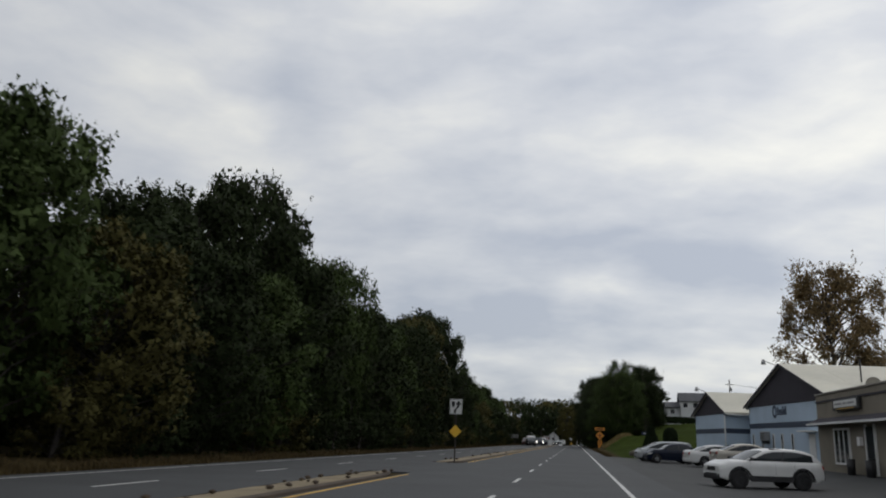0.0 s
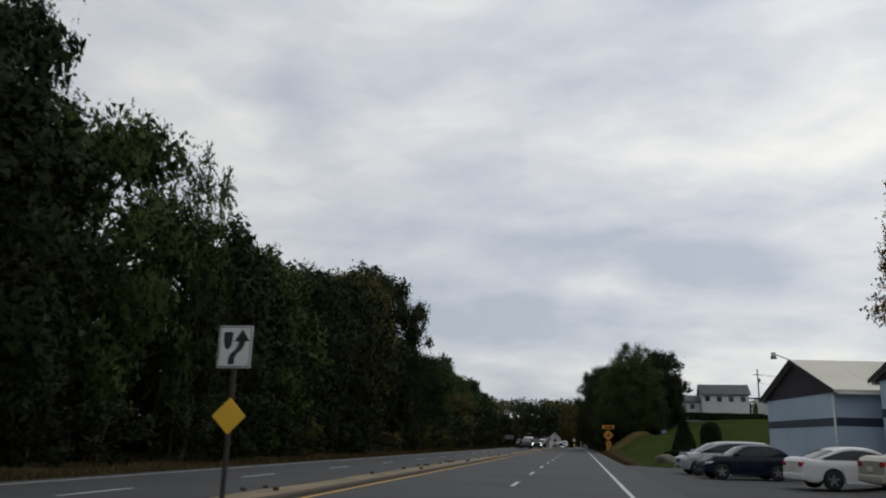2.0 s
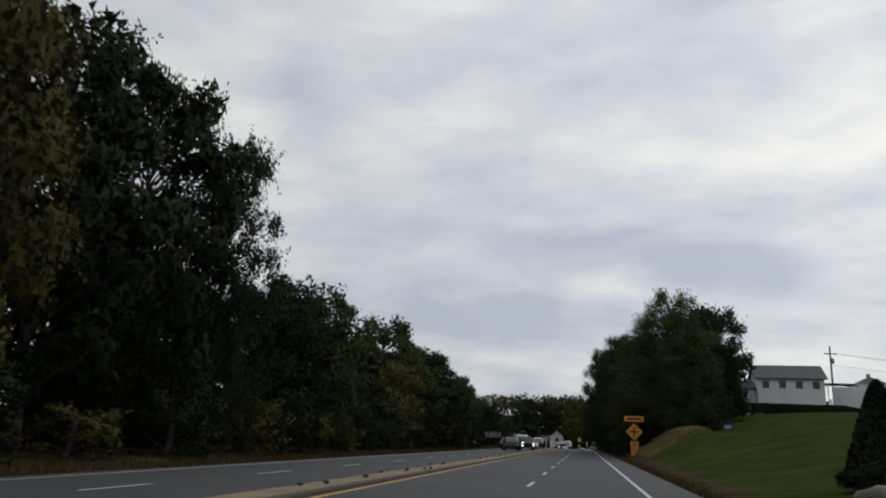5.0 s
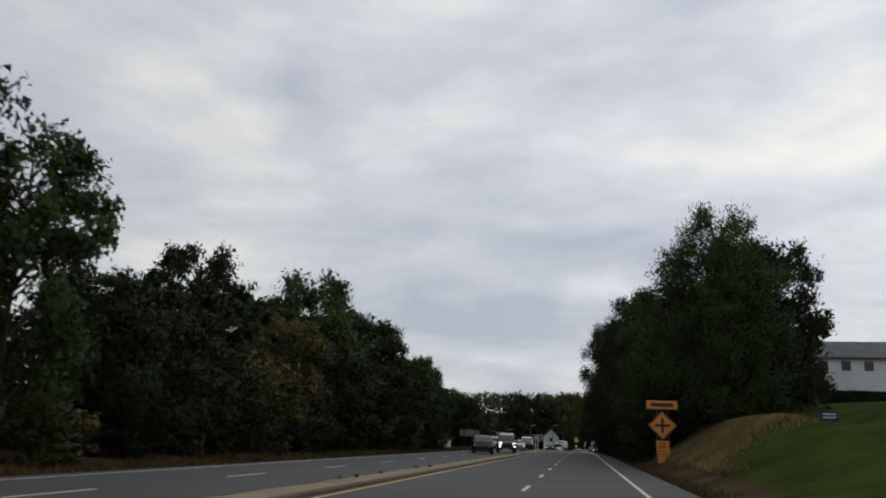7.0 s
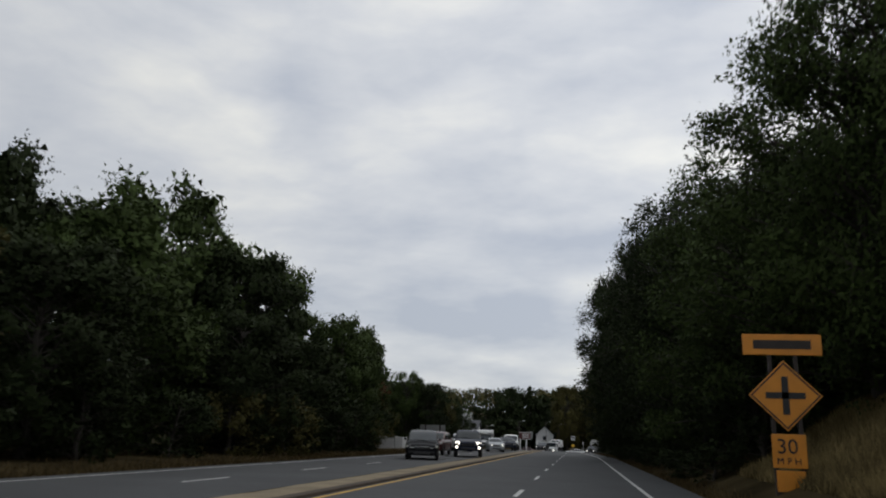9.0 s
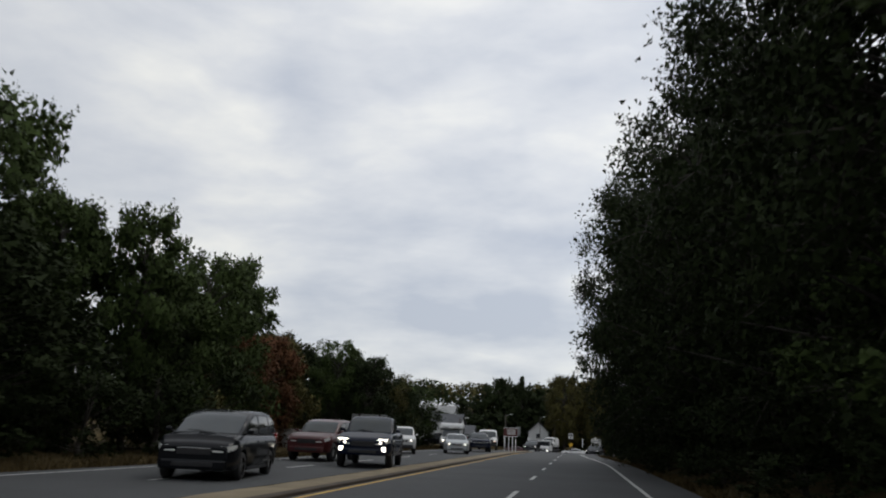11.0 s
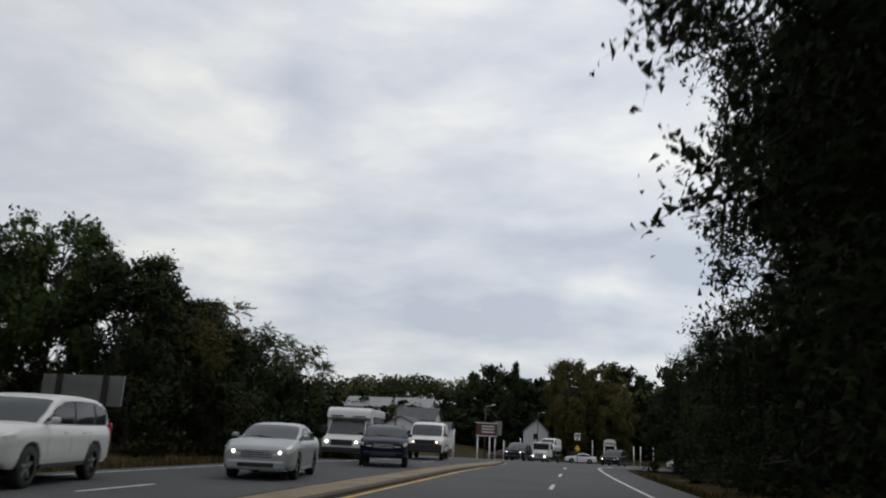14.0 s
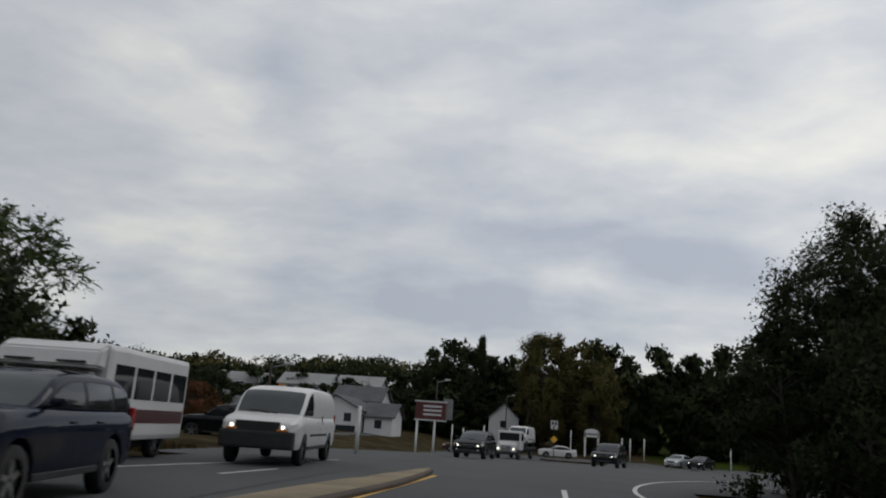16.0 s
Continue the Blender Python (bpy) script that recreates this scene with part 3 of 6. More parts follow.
def build_woods():
    rng = random.Random(5)
    P = plant
    # opposite side: front row and the taller trees behind
    P("broad", "dark", -18.0, 8, 12.5, 5)
    P("broad", "green", -18.4, 15.5, 10.5, 4.4)
    P("broad", "green", -18.0, 20.4, 11.7, 3.7)
    P("wall", "olive", -17.2, 25.0, 8.6, 3.6)
    P("wall", "dark", -18.4, 28, 10.8, 4)
    P("wall", "dark", -17.2, 31.5, 9.9, 4)
    P("broad", "dark", -23.0, 41.0, 15.8, 4.8)
    P("broad", "dark", -23.4, 49.6, 19.6, 4.6)
    P("broad", "dark", -19.0, 44.4, 14.6, 3.6)
    P("wall", "green", -17.6, 38, 10.0, 4.2)
    P("wall", "dark", -18.0, 45, 12.4, 4.6)
    P("broad", "green", -18.5, 52, 14.0, 4.2)
    P("sumac", "green", -17.0, 56.8, 14.2, 1.9)
    P("wall", "dark", -17.6, 60, 11.6, 4.4)
    P("wall", "green", -18.4, 67, 11.8, 4.4)
    P("broad", "dark", -18.4, 73, 12.4, 4.2)
    P("wall", "dark", -17.5, 80, 13.2, 4.6)
    P("broad", "olive", -18.6, 86.5, 15.0, 4.0)
    P("tall", "dark", -19.4, 92, 16.6, 4.0)
    P("broad", "dark", -19.0, 97.0, 16.8, 4.4)
    P("ragged", "dark", -16.7, 100.2, 15.0, 3.2)
    P("near", "dark", -16.9, 100.6, 10.2, 2.5)
    P("plume", "dark", -17.4, 107.0, 9.4, 3.2)
    P("plume", "dark", -17.4, 111.2, 10.4, 3.4)
    P("plume", "green", -17.0, 115.4, 10.4, 3.0)
    P("wall", "dark", -19.5, 123, 7.4, 3.2)
    P("thicket", "dark", -16.8, 122.5, 5.6, 3.2)
    P("wall", "dark", -17.8, 128, 5.4, 3.4)
    P("shrub", "olive", -16.8, 133, 5.0, 3.2)
    P("wall", "olive", -17.6, 139, 8.0, 3.0)
    P("round", "dark", -38, 164, 19.4, 6.5)
    P("round", "green", -26.5, 166, 16.8, 6.5)
    P("wall", "green", -20, 152, 10.4, 4.6)
    P("wall", "dark", -18.0, 146, 7.6, 3.8)
    P("broad", "dark", -21.0, 166, 12.0, 4.6)
    P("broad", "green", -21.4, 172.0, 13.0, 4.0)
    P("wall", "dark", -17.4, 160, 7.4, 4.0)
    P("wall", "dark", -17.6, 169, 7.0, 4.0)
    P("tall", "green", -17.8, 178.0, 10.0, 2.1)
    P("wall", "green", -20.0, 175.6, 10.0, 2.8)
    P("wall", "green", -18.4, 181, 8.2, 2.8)
    P("plume", "green", -18.6, 185.0, 9.8, 2.8)
    P("plume", "green", -21.0, 192.0, 11.4, 3.4)
    P("shrub", "dark", -18.2, 184, 6.0, 3.0)
    P("round", "rust", -25.0, 200, 8.6, 4.4)
    P("wall", "olive", -24.5, 208, 8.6, 3.6)
    P("wall", "dark", -26.5, 215, 9.6, 3.8)
    P("wall", "rust", -23.8, 204.5, 8.2, 3.4)
    P("shrub", "rust", -24.0, 193, 6.0, 3.0)
    P("shrub", "olive", -23.0, 209, 5.2, 2.6)
    P("plume", "green", -20.6, 213.0, 9.0, 2.6)
    P("wall", "dark", -18.2, 213.8, 7.7, 2.9)
    P("sumac", "olive", -17.2, 217.4, 6.9, 2.8)
    P("shrub", "dark", -16.6, 219, 5.6, 2.8)
    P("sumac", "green", -20.0, 229.0, 7.2, 3.1)
    P("sumac", "green", -17.0, 229.4, 6.2, 2.5)
    P("thicket", "dark", -17.6, 229.5, 3.4, 2.6)
    P("wall", "dark", -19.6, 224.5, 6.0, 2.8)
    P("shrub", "dark", -16.4, 228, 4.4, 2.6)
    P("wall", "dark", -23.5, 229, 8.4, 3.2)
    P("wall", "dark", -26.5, 233, 9.2, 3.8)
    P("wall", "dark", -30.5, 238, 10.2, 4.2)
    # dark brush before the far houses
    for x, y, top, r in ((-33.5, 262, 4.6, 3.4), (-29.0, 266, 4.2, 3.0), (-37.5, 270, 5.6, 4.0), (-41, 262, 6.4, 4.0)):
        P("thicket", "dark", x, y, top, r, where="before the far houses")
    P("thicket", "rust", -25.6, 258, 3.0, 2.4, where="before the far houses")
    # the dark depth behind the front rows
    # backing crowns behind the front rows; the wood's inner shade is put into their dark leaf colour
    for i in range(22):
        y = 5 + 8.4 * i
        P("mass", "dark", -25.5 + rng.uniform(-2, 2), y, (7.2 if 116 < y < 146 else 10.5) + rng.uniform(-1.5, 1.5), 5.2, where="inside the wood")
    # low growth along the verge
    for i in range(46):
        y = 2 + 5.0 * i + rng.uniform(-1.5, 1.5)
        if 186 < y < 210:
            continue
        P("shrub", rng.choice(["dark", "dark", "dark", "olive"]), -16.4 + rng.uniform(-0.4, 0.5), y, 2.2 + rng.uniform(-0.4, 1.2), 2.0, where="on the verge")
    # near side, overhanging the shoulder
    P("near", "green", 8.0, 147.0, 14.7, 5.9)
    P("near", "green", 8.2, 144.4, 16.3, 3.7, turn=70)
    P("broad", "dark", 13.2, 153.0, 16.3, 4.0)
    P("wall", "green", 10.8, 149.0, 11.4, 3.4)
    P("near", "green", 6.6, 150.6, 9.8, 4.2)
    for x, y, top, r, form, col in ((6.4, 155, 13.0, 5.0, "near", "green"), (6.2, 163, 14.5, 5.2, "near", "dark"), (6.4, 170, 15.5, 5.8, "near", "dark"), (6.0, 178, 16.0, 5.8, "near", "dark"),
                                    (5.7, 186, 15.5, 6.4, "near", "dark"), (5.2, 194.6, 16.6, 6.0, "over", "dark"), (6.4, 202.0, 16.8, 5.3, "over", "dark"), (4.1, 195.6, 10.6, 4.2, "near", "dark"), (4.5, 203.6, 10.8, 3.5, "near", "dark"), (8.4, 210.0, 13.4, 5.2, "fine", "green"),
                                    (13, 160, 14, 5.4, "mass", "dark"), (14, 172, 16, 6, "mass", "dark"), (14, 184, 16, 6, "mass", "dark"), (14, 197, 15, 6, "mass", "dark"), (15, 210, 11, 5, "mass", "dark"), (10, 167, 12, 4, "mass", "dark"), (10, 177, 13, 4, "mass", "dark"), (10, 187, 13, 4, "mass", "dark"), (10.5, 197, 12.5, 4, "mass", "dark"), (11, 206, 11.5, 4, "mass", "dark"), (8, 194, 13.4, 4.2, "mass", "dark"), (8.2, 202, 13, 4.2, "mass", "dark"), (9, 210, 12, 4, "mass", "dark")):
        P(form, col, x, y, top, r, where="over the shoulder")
    # dark leaves past y 196 carry the shade under the overhang in their colour
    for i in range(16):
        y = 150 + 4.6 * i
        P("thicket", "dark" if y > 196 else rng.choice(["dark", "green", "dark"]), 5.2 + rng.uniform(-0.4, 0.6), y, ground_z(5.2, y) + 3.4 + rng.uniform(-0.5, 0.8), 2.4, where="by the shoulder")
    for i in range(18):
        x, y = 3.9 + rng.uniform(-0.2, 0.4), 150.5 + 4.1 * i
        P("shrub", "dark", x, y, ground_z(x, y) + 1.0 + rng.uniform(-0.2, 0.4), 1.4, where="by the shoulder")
    for form, x, y, top, r in (("near", 7.2, 233.5, 8.2, 3.3), ("sumac", 5.2, 233.2, 6.6, 2.4), ("sumac", 7.8, 232.4, 8.2, 2.6), ("near", 10.4, 230.5, 7.8, 3.4), ("thicket", 6.2, 232.5, 5.6, 2.4), ("thicket", 4.0, 232.0, 3.6, 2.0),
                               ("thicket", 4.9, 234.5, 4.9, 2.2), ("thicket", 4.6, 227.0, 3.2, 1.8), ("thicket", 7.6, 227.0, 4.8, 2.8), ("thicket", 4.9, 229.6, 4.2, 1.9)):
        P(form, "dark", x, y, top, r, where="at the junction")
    P("wall", "dark", 10, 232, 7.5, 4, where="at the junction")
    P("wall", "dark", 17, 236, 8, 4, where="at the junction")
    P("ragged", "dark", 12.3, 140.8, ground_z(12.3, 140.8) + 2.9, 1.0, where="beside the yard sign")
    # behind the shops
    P("airy", "autumn", 25.8, 82, 20.2, 6.1, where="behind the shops")
    # beyond the junction
    far = "beyond the junction"
    P("conifer", "dark", -13.4, 331, 15.6, 2.7, where=far)
    P("broad", "olive", -3.4, 323, 15.6, 4.8, where=far)
    P("wall", "olive", 4.2, 324, 11.6, 4.4, where=far)
    P("conifer", "dark", 4.6, 330, 15.9, 2.0, where=far)
    for i in range(34):
        x = -150 + 7.6 * i + rng.uniform(-2, 2)
        y = 338 + rng.uniform(-6, 14)
        P("far", rng.choice(["dark", "dark", "dark", "olive"]), x, y, (9.0 if x < -22 else 14.8) + rng.uniform(-1.5, 1.5), 6.0, where=far)
    for i in range(14):
        x = -60 + 9 * i + rng.uniform(-2, 2)
        P("far", "dark", x, 332 + rng.uniform(-3, 5), 7.5 + rng.uniform(-1.5, 2.5) + (2.5 if x > 8 else 0), 5.6, where=far)
    for i in range(9):
        P("far", "dark", 22 + 8 * i, 262 + 5 * i + rng.uniform(-3, 3), 9.0 + rng.uniform(-1, 1), 5.4, where=far)


build_woods()


def build_far_woods():
    """The wooded hill that closes the view: many rounded crowns of leaf clumps on the rising ground."""
    rng = np.random.default_rng(41)
    n, near = 620, 150
    x = rng.uniform(-330, 230, n)
    y = 440 + 190 * rng.uniform(0, 1, n) ** 0.8
    r = rng.uniform(4.0, 7.5, n)
    h = rng.uniform(10.0, 15.0, n)
    # the lower belt of wood just past the cross street
    x[:near] = rng.uniform(-120, 120, near)
    y[:near] = 348 + 45 * rng.uniform(0, 1, near)
    h[:near] = np.where(x[:near] < -20, rng.uniform(5.5, 8.0, near), rng.uniform(10.5, 13.0, near))
    r[:near] *= 0.75
    z = np.array([ground_z(a, b) for a, b in zip(x, y)])
    k = 140
    d = rng.normal(size=(n, k, 3))
    d[:, :, 2] = np.abs(d[:, :, 2]) * 1.1 - 0.35
    d[:, :, 1] -= 0.3
    d /= np.linalg.norm(d, axis=2)[:, :, None]
    lump = 1 + 0.12 * np.clip(rng.normal(size=(n, k, 1)), -2, 1.2)
    c = np.stack([x, y, z + h * 0.58], axis=1)[:, None] + d * lump * np.stack([r, r, h * 0.42], axis=1)[:, None]
    sizes = rng.uniform(0.8, 1.6, n * k)
    sizes[:near * k] *= 0.6
    me = leaf_mesh("far_woods", c.reshape(-1, 3), sizes, rng, LEAF_DARK, d.reshape(-1, 3), aspect=0.9)
    me.materials.append(LEAF_OLIVE)
    tone = np.repeat((rng.uniform(size=n) < 0.28).astype(np.int32), k)
    me.polygons.foreach_set("material_index", tone)
    tagged(new("far_woods", me), "dark wooded hill closing the far end of the road", "woods", kind="stuff")


build_far_woods()


# ---- car park levels ----
def lot_z(x, y):
    return -(0.27 - 0.17 * smooth(42, 56, y)) * smooth(2.6, 6, x) + 0.55 * smooth(9, 13.2, x) * (1 - smooth(48, 70, y))


def build_lot():
    bm = bmesh.new()
    xs = [2.6 + 0.95 * i for i in range(22)]
    ys = [-40 + 3 * i for i in range(40)]
    g = [[bm.verts.new((x, y, lot_z(x, y) if x > 2.7 else -0.02)) for x in xs] for y in ys]
    for j in range(len(ys) - 1):
        for i in range(len(xs) - 1):
            bm.faces.new((g[j][i], g[j][i + 1], g[j + 1][i + 1], g[j + 1][i])).smooth = True
    tagged(mesh_object("parking_lot", bm, LOT_ASPHALT), "patched asphalt car park beside the road", "car park", kind="structure")


build_lot()

# ---- vehicles ----
RUBBER = material("tyre_rubber", (0.02, 0.02, 0.021), 0.85, 0.3, 6, 40)
RIM = material("alloy_rim", (0.35, 0.36, 0.37), 0.35, 0.15, 6, 30, metal=0.8)
STEEL_RIM = material("grey_steel_rim", (0.12, 0.12, 0.125), 0.55, 0.2, 6, 30, metal=0.5)
DARK_TRIM = material("black_plastic_trim", (0.02, 0.02, 0.022), 0.6, 0.3, 4, 30)
CAR_GLASS = glass_material("tinted_car_glass", (0.02, 0.024, 0.027))
WINDSHIELD = glass_material("sky_reflecting_windshield", (0.05, 0.058, 0.062), 0.1)
CHROME = material("dull_chrome", (0.55, 0.56, 0.57), 0.25, 0.1, 8, 40, metal=1.0)
LAMP_OFF = material("clear_headlamp", (0.66, 0.67, 0.64), 0.15, 0.1, 8, 30, spec=0.8)
LAMP_ON = material("lit_headlamp", (1.0, 0.93, 0.80), 0.3, 0.02, 8, 30, emit=4.0)
AMBER = material("amber_lamp", (0.6, 0.22, 0.03), 0.3, 0.1, 8, 30)
TAIL = material("red_tail_lamp", (0.32, 0.015, 0.012), 0.25, 0.2, 8, 30)
PLATE = material("plain_number_plate", (0.55, 0.55, 0.5), 0.5, 0.1, 8, 30)
PAINTS = {
    "white": material("white_car_paint", (0.62, 0.62, 0.61), 0.35, 0.06, 1.5, 30, coat=0.2, spec=0.4),
    "silver": material("silver_car_paint", (0.36, 0.38, 0.39), 0.35, 0.08, 1.5, 60, metal=0.35, coat=0.2, spec=0.4),
    "tan": material("tan_car_paint", (0.40, 0.375, 0.33), 0.35, 0.08, 1.5, 60, metal=0.35, coat=0.2, spec=0.4),
    "navy": material("navy_car_paint", (0.006, 0.010, 0.024), 0.5, 0.12, 1.5, 60, coat=0.45, spec=0.03),
    "black": material("black_car_paint", (0.007, 0.008, 0.010), 0.5, 0.12, 1.5, 60, coat=0.45, spec=0.03),
    "green": material("dark_green_car_paint", (0.02, 0.03, 0.026), 0.5, 0.12, 1.5, 60, coat=0.45, spec=0.03),
    "maroon": material("maroon_car_paint", (0.07, 0.016, 0.016), 0.35, 0.12, 1.5, 60, coat=0.2, spec=0.4),
}


def wheel(parent, x, y, r, w=0.22, rim=None):
    tyre_bm = bmesh.new()
    s = 1 if x > 0 else -1
    prof = [(0, r * 0.62), (0, r * 0.93), (0.03, r), (w - 0.03, r), (w, r * 0.93), (w, r * 0.62)]
    n = 20
    rings = []
    for o, rr in prof:
        rings.append([tyre_bm.verts.new((x + s * (w / 2 - o), y + rr * math.cos(6.2832 * i / n), r + rr * math.sin(6.2832 * i / n))) for i in range(n)])
    for a, b in zip(rings, rings[1:]):
        for i in range(n):
            tyre_bm.faces.new((a[i], a[(i + 1) % n], b[(i + 1) % n], b[i])).smooth = True
    bmesh.ops.recalc_face_normals(tyre_bm, faces=tyre_bm.faces)
    wh = part("wheel", tyre_bm, RUBBER, parent)
    rb = bmesh.new()
    xo = x + s * (w / 2 - 0.05)
    hub = [(xo, y + r * 0.63 * math.cos(6.2832 * i / n), r + r * 0.63 * math.sin(6.2832 * i / n)) for i in range(n)]
    add_prism(rb, hub, (-s * 0.05, 0, 0), 1)
    for k in range(5):
        a = 6.2832 * k / 5 + 0.3
        u, v = math.cos(a), math.sin(a)
        pts = [(xo, y + r * (0.08 * u - 0.09 * v), r + r * (0.08 * v + 0.09 * u)), (xo, y + r * (0.62 * u - 0.07 * v), r + r * (0.62 * v + 0.07 * u)),
               (xo, y + r * (0.62 * u + 0.07 * v), r + r * (0.62 * v - 0.07 * u)), (xo, y + r * (0.08 * u + 0.09 * v), r + r * (0.08 * v - 0.09 * u))]
        add_prism(rb, pts, (s * 0.025, 0, 0), 0)
    part("rim", rb, [rim or RIM, DARK_TRIM], wh, "dark five-spoke rim" if rim else "five-spoke alloy rim")


def make_car(name, paint, label, category, m, L=4.6, W=1.8, H=1.5, wb=2.7, r=0.33, hood=0.95, belt=1.0, nose=0.72, deck=1.0, cowl=0.9, roof0=0.2, roof1=-1.1, rear=-1.75,
             box_rear=False, lit=False, grille="bar", cladding=False, rails=False, tuck=0.74, group="", bed=None, sill=0.25, panes=None, base=0.905, rim=None, mirrors=None, fast=0.07, strip=False):
    """A road vehicle facing +y with its wheels on z = 0. cowl, roof0, roof1, rear: where the cabin's glass begins, its roof begins and ends, and its back meets the body."""
    root = empty(name, m, label, category, group)
    P = PAINTS[paint]
    f, b, hw = L / 2, -L / 2, W / 2
    wf, wr = wb / 2 + 0.08, -wb / 2 + 0.08
    ra = r + 0.06
    tops = [(b, deck - 0.16), (b + 0.05, deck - 0.05), (b + 0.16, deck)]
    tops += [(bed - 0.02, deck), (bed + 0.02, belt)] if bed else [(max(rear, b + 0.2), belt)]
    tops += [(cowl, belt), (cowl + 0.3 * (f - cowl), hood + 0.35 * (belt - hood)), ((f + cowl) / 2 + 0.1, hood), (f - 0.24, nose + 0.11), (f - 0.09, nose + 0.06), (f - 0.03, nose + 0.02), (f, nose - 0.05)]
    ty, tz = [p[0] for p in tops], [p[1] for p in tops]

    def half(y):
        e = min(1, max(0, (abs(y) - (f - 0.6)) / 0.6))
        return hw * (1 - (0.17 if y > 0 else 0.10) * e ** 2.2)

    def floor_z(y):
        z = sill + 0.09 * max(0, (abs(y) - (f - 0.25)) / 0.25)
        for c in (wf, wr):
            if abs(y - c) < ra:
                z = max(z, r + math.sqrt(ra * ra - (y - c) ** 2) * 1.02)
        return z
    PQ, PW = [0, 0.10, 0.22, 0.42, 0.60, 0.70, 0.76, 0.88, 0.96, 1.0], [0.955, 0.985, 0.997, 1.0, 0.998, 1.004, 0.995, 0.965, 0.925, 0.86]

    def side_x(y, z):
        top = float(np.interp(y, ty, tz))
        return half(y) * float(np.interp((z - sill) / (top - sill), PQ, PW))
    ys = {round(v, 3) for v in ty} | {round(c + ra * math.cos(math.pi * i / 10), 3) for c in (wf, wr) for i in range(11)} | {round(f - 0.6 + 0.1 * i, 3) for i in range(6)} | {round(b + 0.1 * i, 3) for i in range(2, 6)} | {0.0, -0.4, 0.4}
    stations = []
    for y in sorted(ys):
        if not stations or y - stations[-1] > 0.018:
            stations.append(y)
    stations[-1] = f
    bm = bmesh.new()
    rings = []
    for y in stations:
        top, bot = float(np.interp(y, ty, tz)), floor_z(y)
        right = []
        for j, (q, k) in enumerate(zip(PQ, PW)):
            z = max(sill + (top - sill) * q, bot + 0.004 * j)
            right.append((half(y) * k, z))
        crown = 0.03 if not bed or y > bed else 0.0
        over = [(half(y) * 0.55, right[-1][1] + crown * 0.7), (0, right[-1][1] + crown)]
        prof = right + over + [(-x, z) for x, z in over[:1]] + [(-x, z) for x, z in right[::-1]]
        rings.append([bm.verts.new((x, y, z)) for x, z in prof])
    n = len(rings[0])
    for a, c in zip(rings, rings[1:]):
        for i in range(n):
            bm.faces.new((a[i], a[(i + 1) % n], c[(i + 1) % n], c[i])).smooth = True
    bm.faces.new(rings[0]); bm.faces.new(rings[-1][::-1])
    bmesh.ops.recalc_face_normals(bm, faces=bm.faces)
    for e in bm.edges:
        if len(e.link_faces) == 2 and e.calc_face_angle(0) > 0.75:
            e.smooth = False
    part("body", bm, P, root)
    part("underbody", box(-hw * 0.86, hw * 0.86, b + 0.25, f - 0.25, sill, 0.74), DARK_TRIM, root)
    for y in (wf, wr):
        for x in (-hw + 0.12, hw - 0.12):
            wheel(root, x, y, r, rim=rim)
    # cabin: a shell swept along an arched roof line, with the panes set on it
    zb, zt = belt - 0.03, H - 0.11
    w0, w1 = hw * base, hw * tuck
    drop = 0.035 if box_rear or bed else fast
    line = [(rear, zb), (roof1, H - drop), (0.6 * roof1 + 0.4 * roof0, H + 0.012), (roof0, H - 0.02), (cowl, zb)]
    for _ in range(3):
        cut = [line[0]]
        for (ya, za), (yb, zc) in zip(line, line[1:]):
            cut += [(0.8 * ya + 0.2 * yb, 0.8 * za + 0.2 * zc), (0.2 * ya + 0.8 * yb, 0.2 * za + 0.8 * zc)]
        line = cut + [line[-1]]
    ly, lz = [p[0] for p in line], [p[1] for p in line]

    def top_z(y):
        return float(np.interp(y, ly, lz))

    def wide(y, z):
        h = (z - zb) / (zt - zb)
        plan = 1 - 0.05 * (2 * (y - (cowl + rear) / 2) / (cowl - rear)) ** 2
        return (w0 + (w1 - w0) * h + 0.035 * math.sin(math.pi * min(1, max(0, h)))) * plan

    def round_z(y):
        return min(0.115, 0.42 * (top_z(y) - zb))

    def on_top(y, v):
        """A point of the roof or of the glass before and behind it, v from side to side."""
        rc = round_z(y)
        z = top_z(y) - rc * float(np.interp(abs(v), (0, 0.4, 0.75, 0.92, 0.98, 1), (0, 0.03, 0.13, 0.36, 0.65, 1)))
        bow = 0.10 * smooth(roof0 - 0.25, roof0 + 0.2, y) - 0.06 * smooth(roof1 + 0.25, roof1 - 0.2, y)
        return (v * wide(y, top_z(y) - rc), y + bow * (1 - v * v), z)
    cb = bmesh.new()
    rows = []
    spans = sorted({round(v, 3) for v in ly} | {round(rear + (cowl - rear) * i / 26, 3) for i in range(1, 26)})
    for y in spans:
        low, high = zb - 0.02, top_z(y) - round_z(y)
        side = [(wide(y, z), y, z) for z in (low, low + (high - low) * 0.35, low + (high - low) * 0.7)]
        rows.append([cb.verts.new(p) for p in side + [on_top(y, v) for v in (1, 0.98, 0.92, 0.75, 0.4, 0, -0.4, -0.75, -0.92, -0.98, -1)] + [(-x, yy, z) for x, yy, z in side[::-1]]])
    for a, c in zip(rows, rows[1:]):
        for i in range(len(a) - 1):
            cb.faces.new((a[i], a[i + 1], c[i + 1], c[i])).smooth = True
    bmesh.ops.recalc_face_normals(cb, faces=cb.faces)
    part("roof", cb, P, root, "painted roof and window pillars")

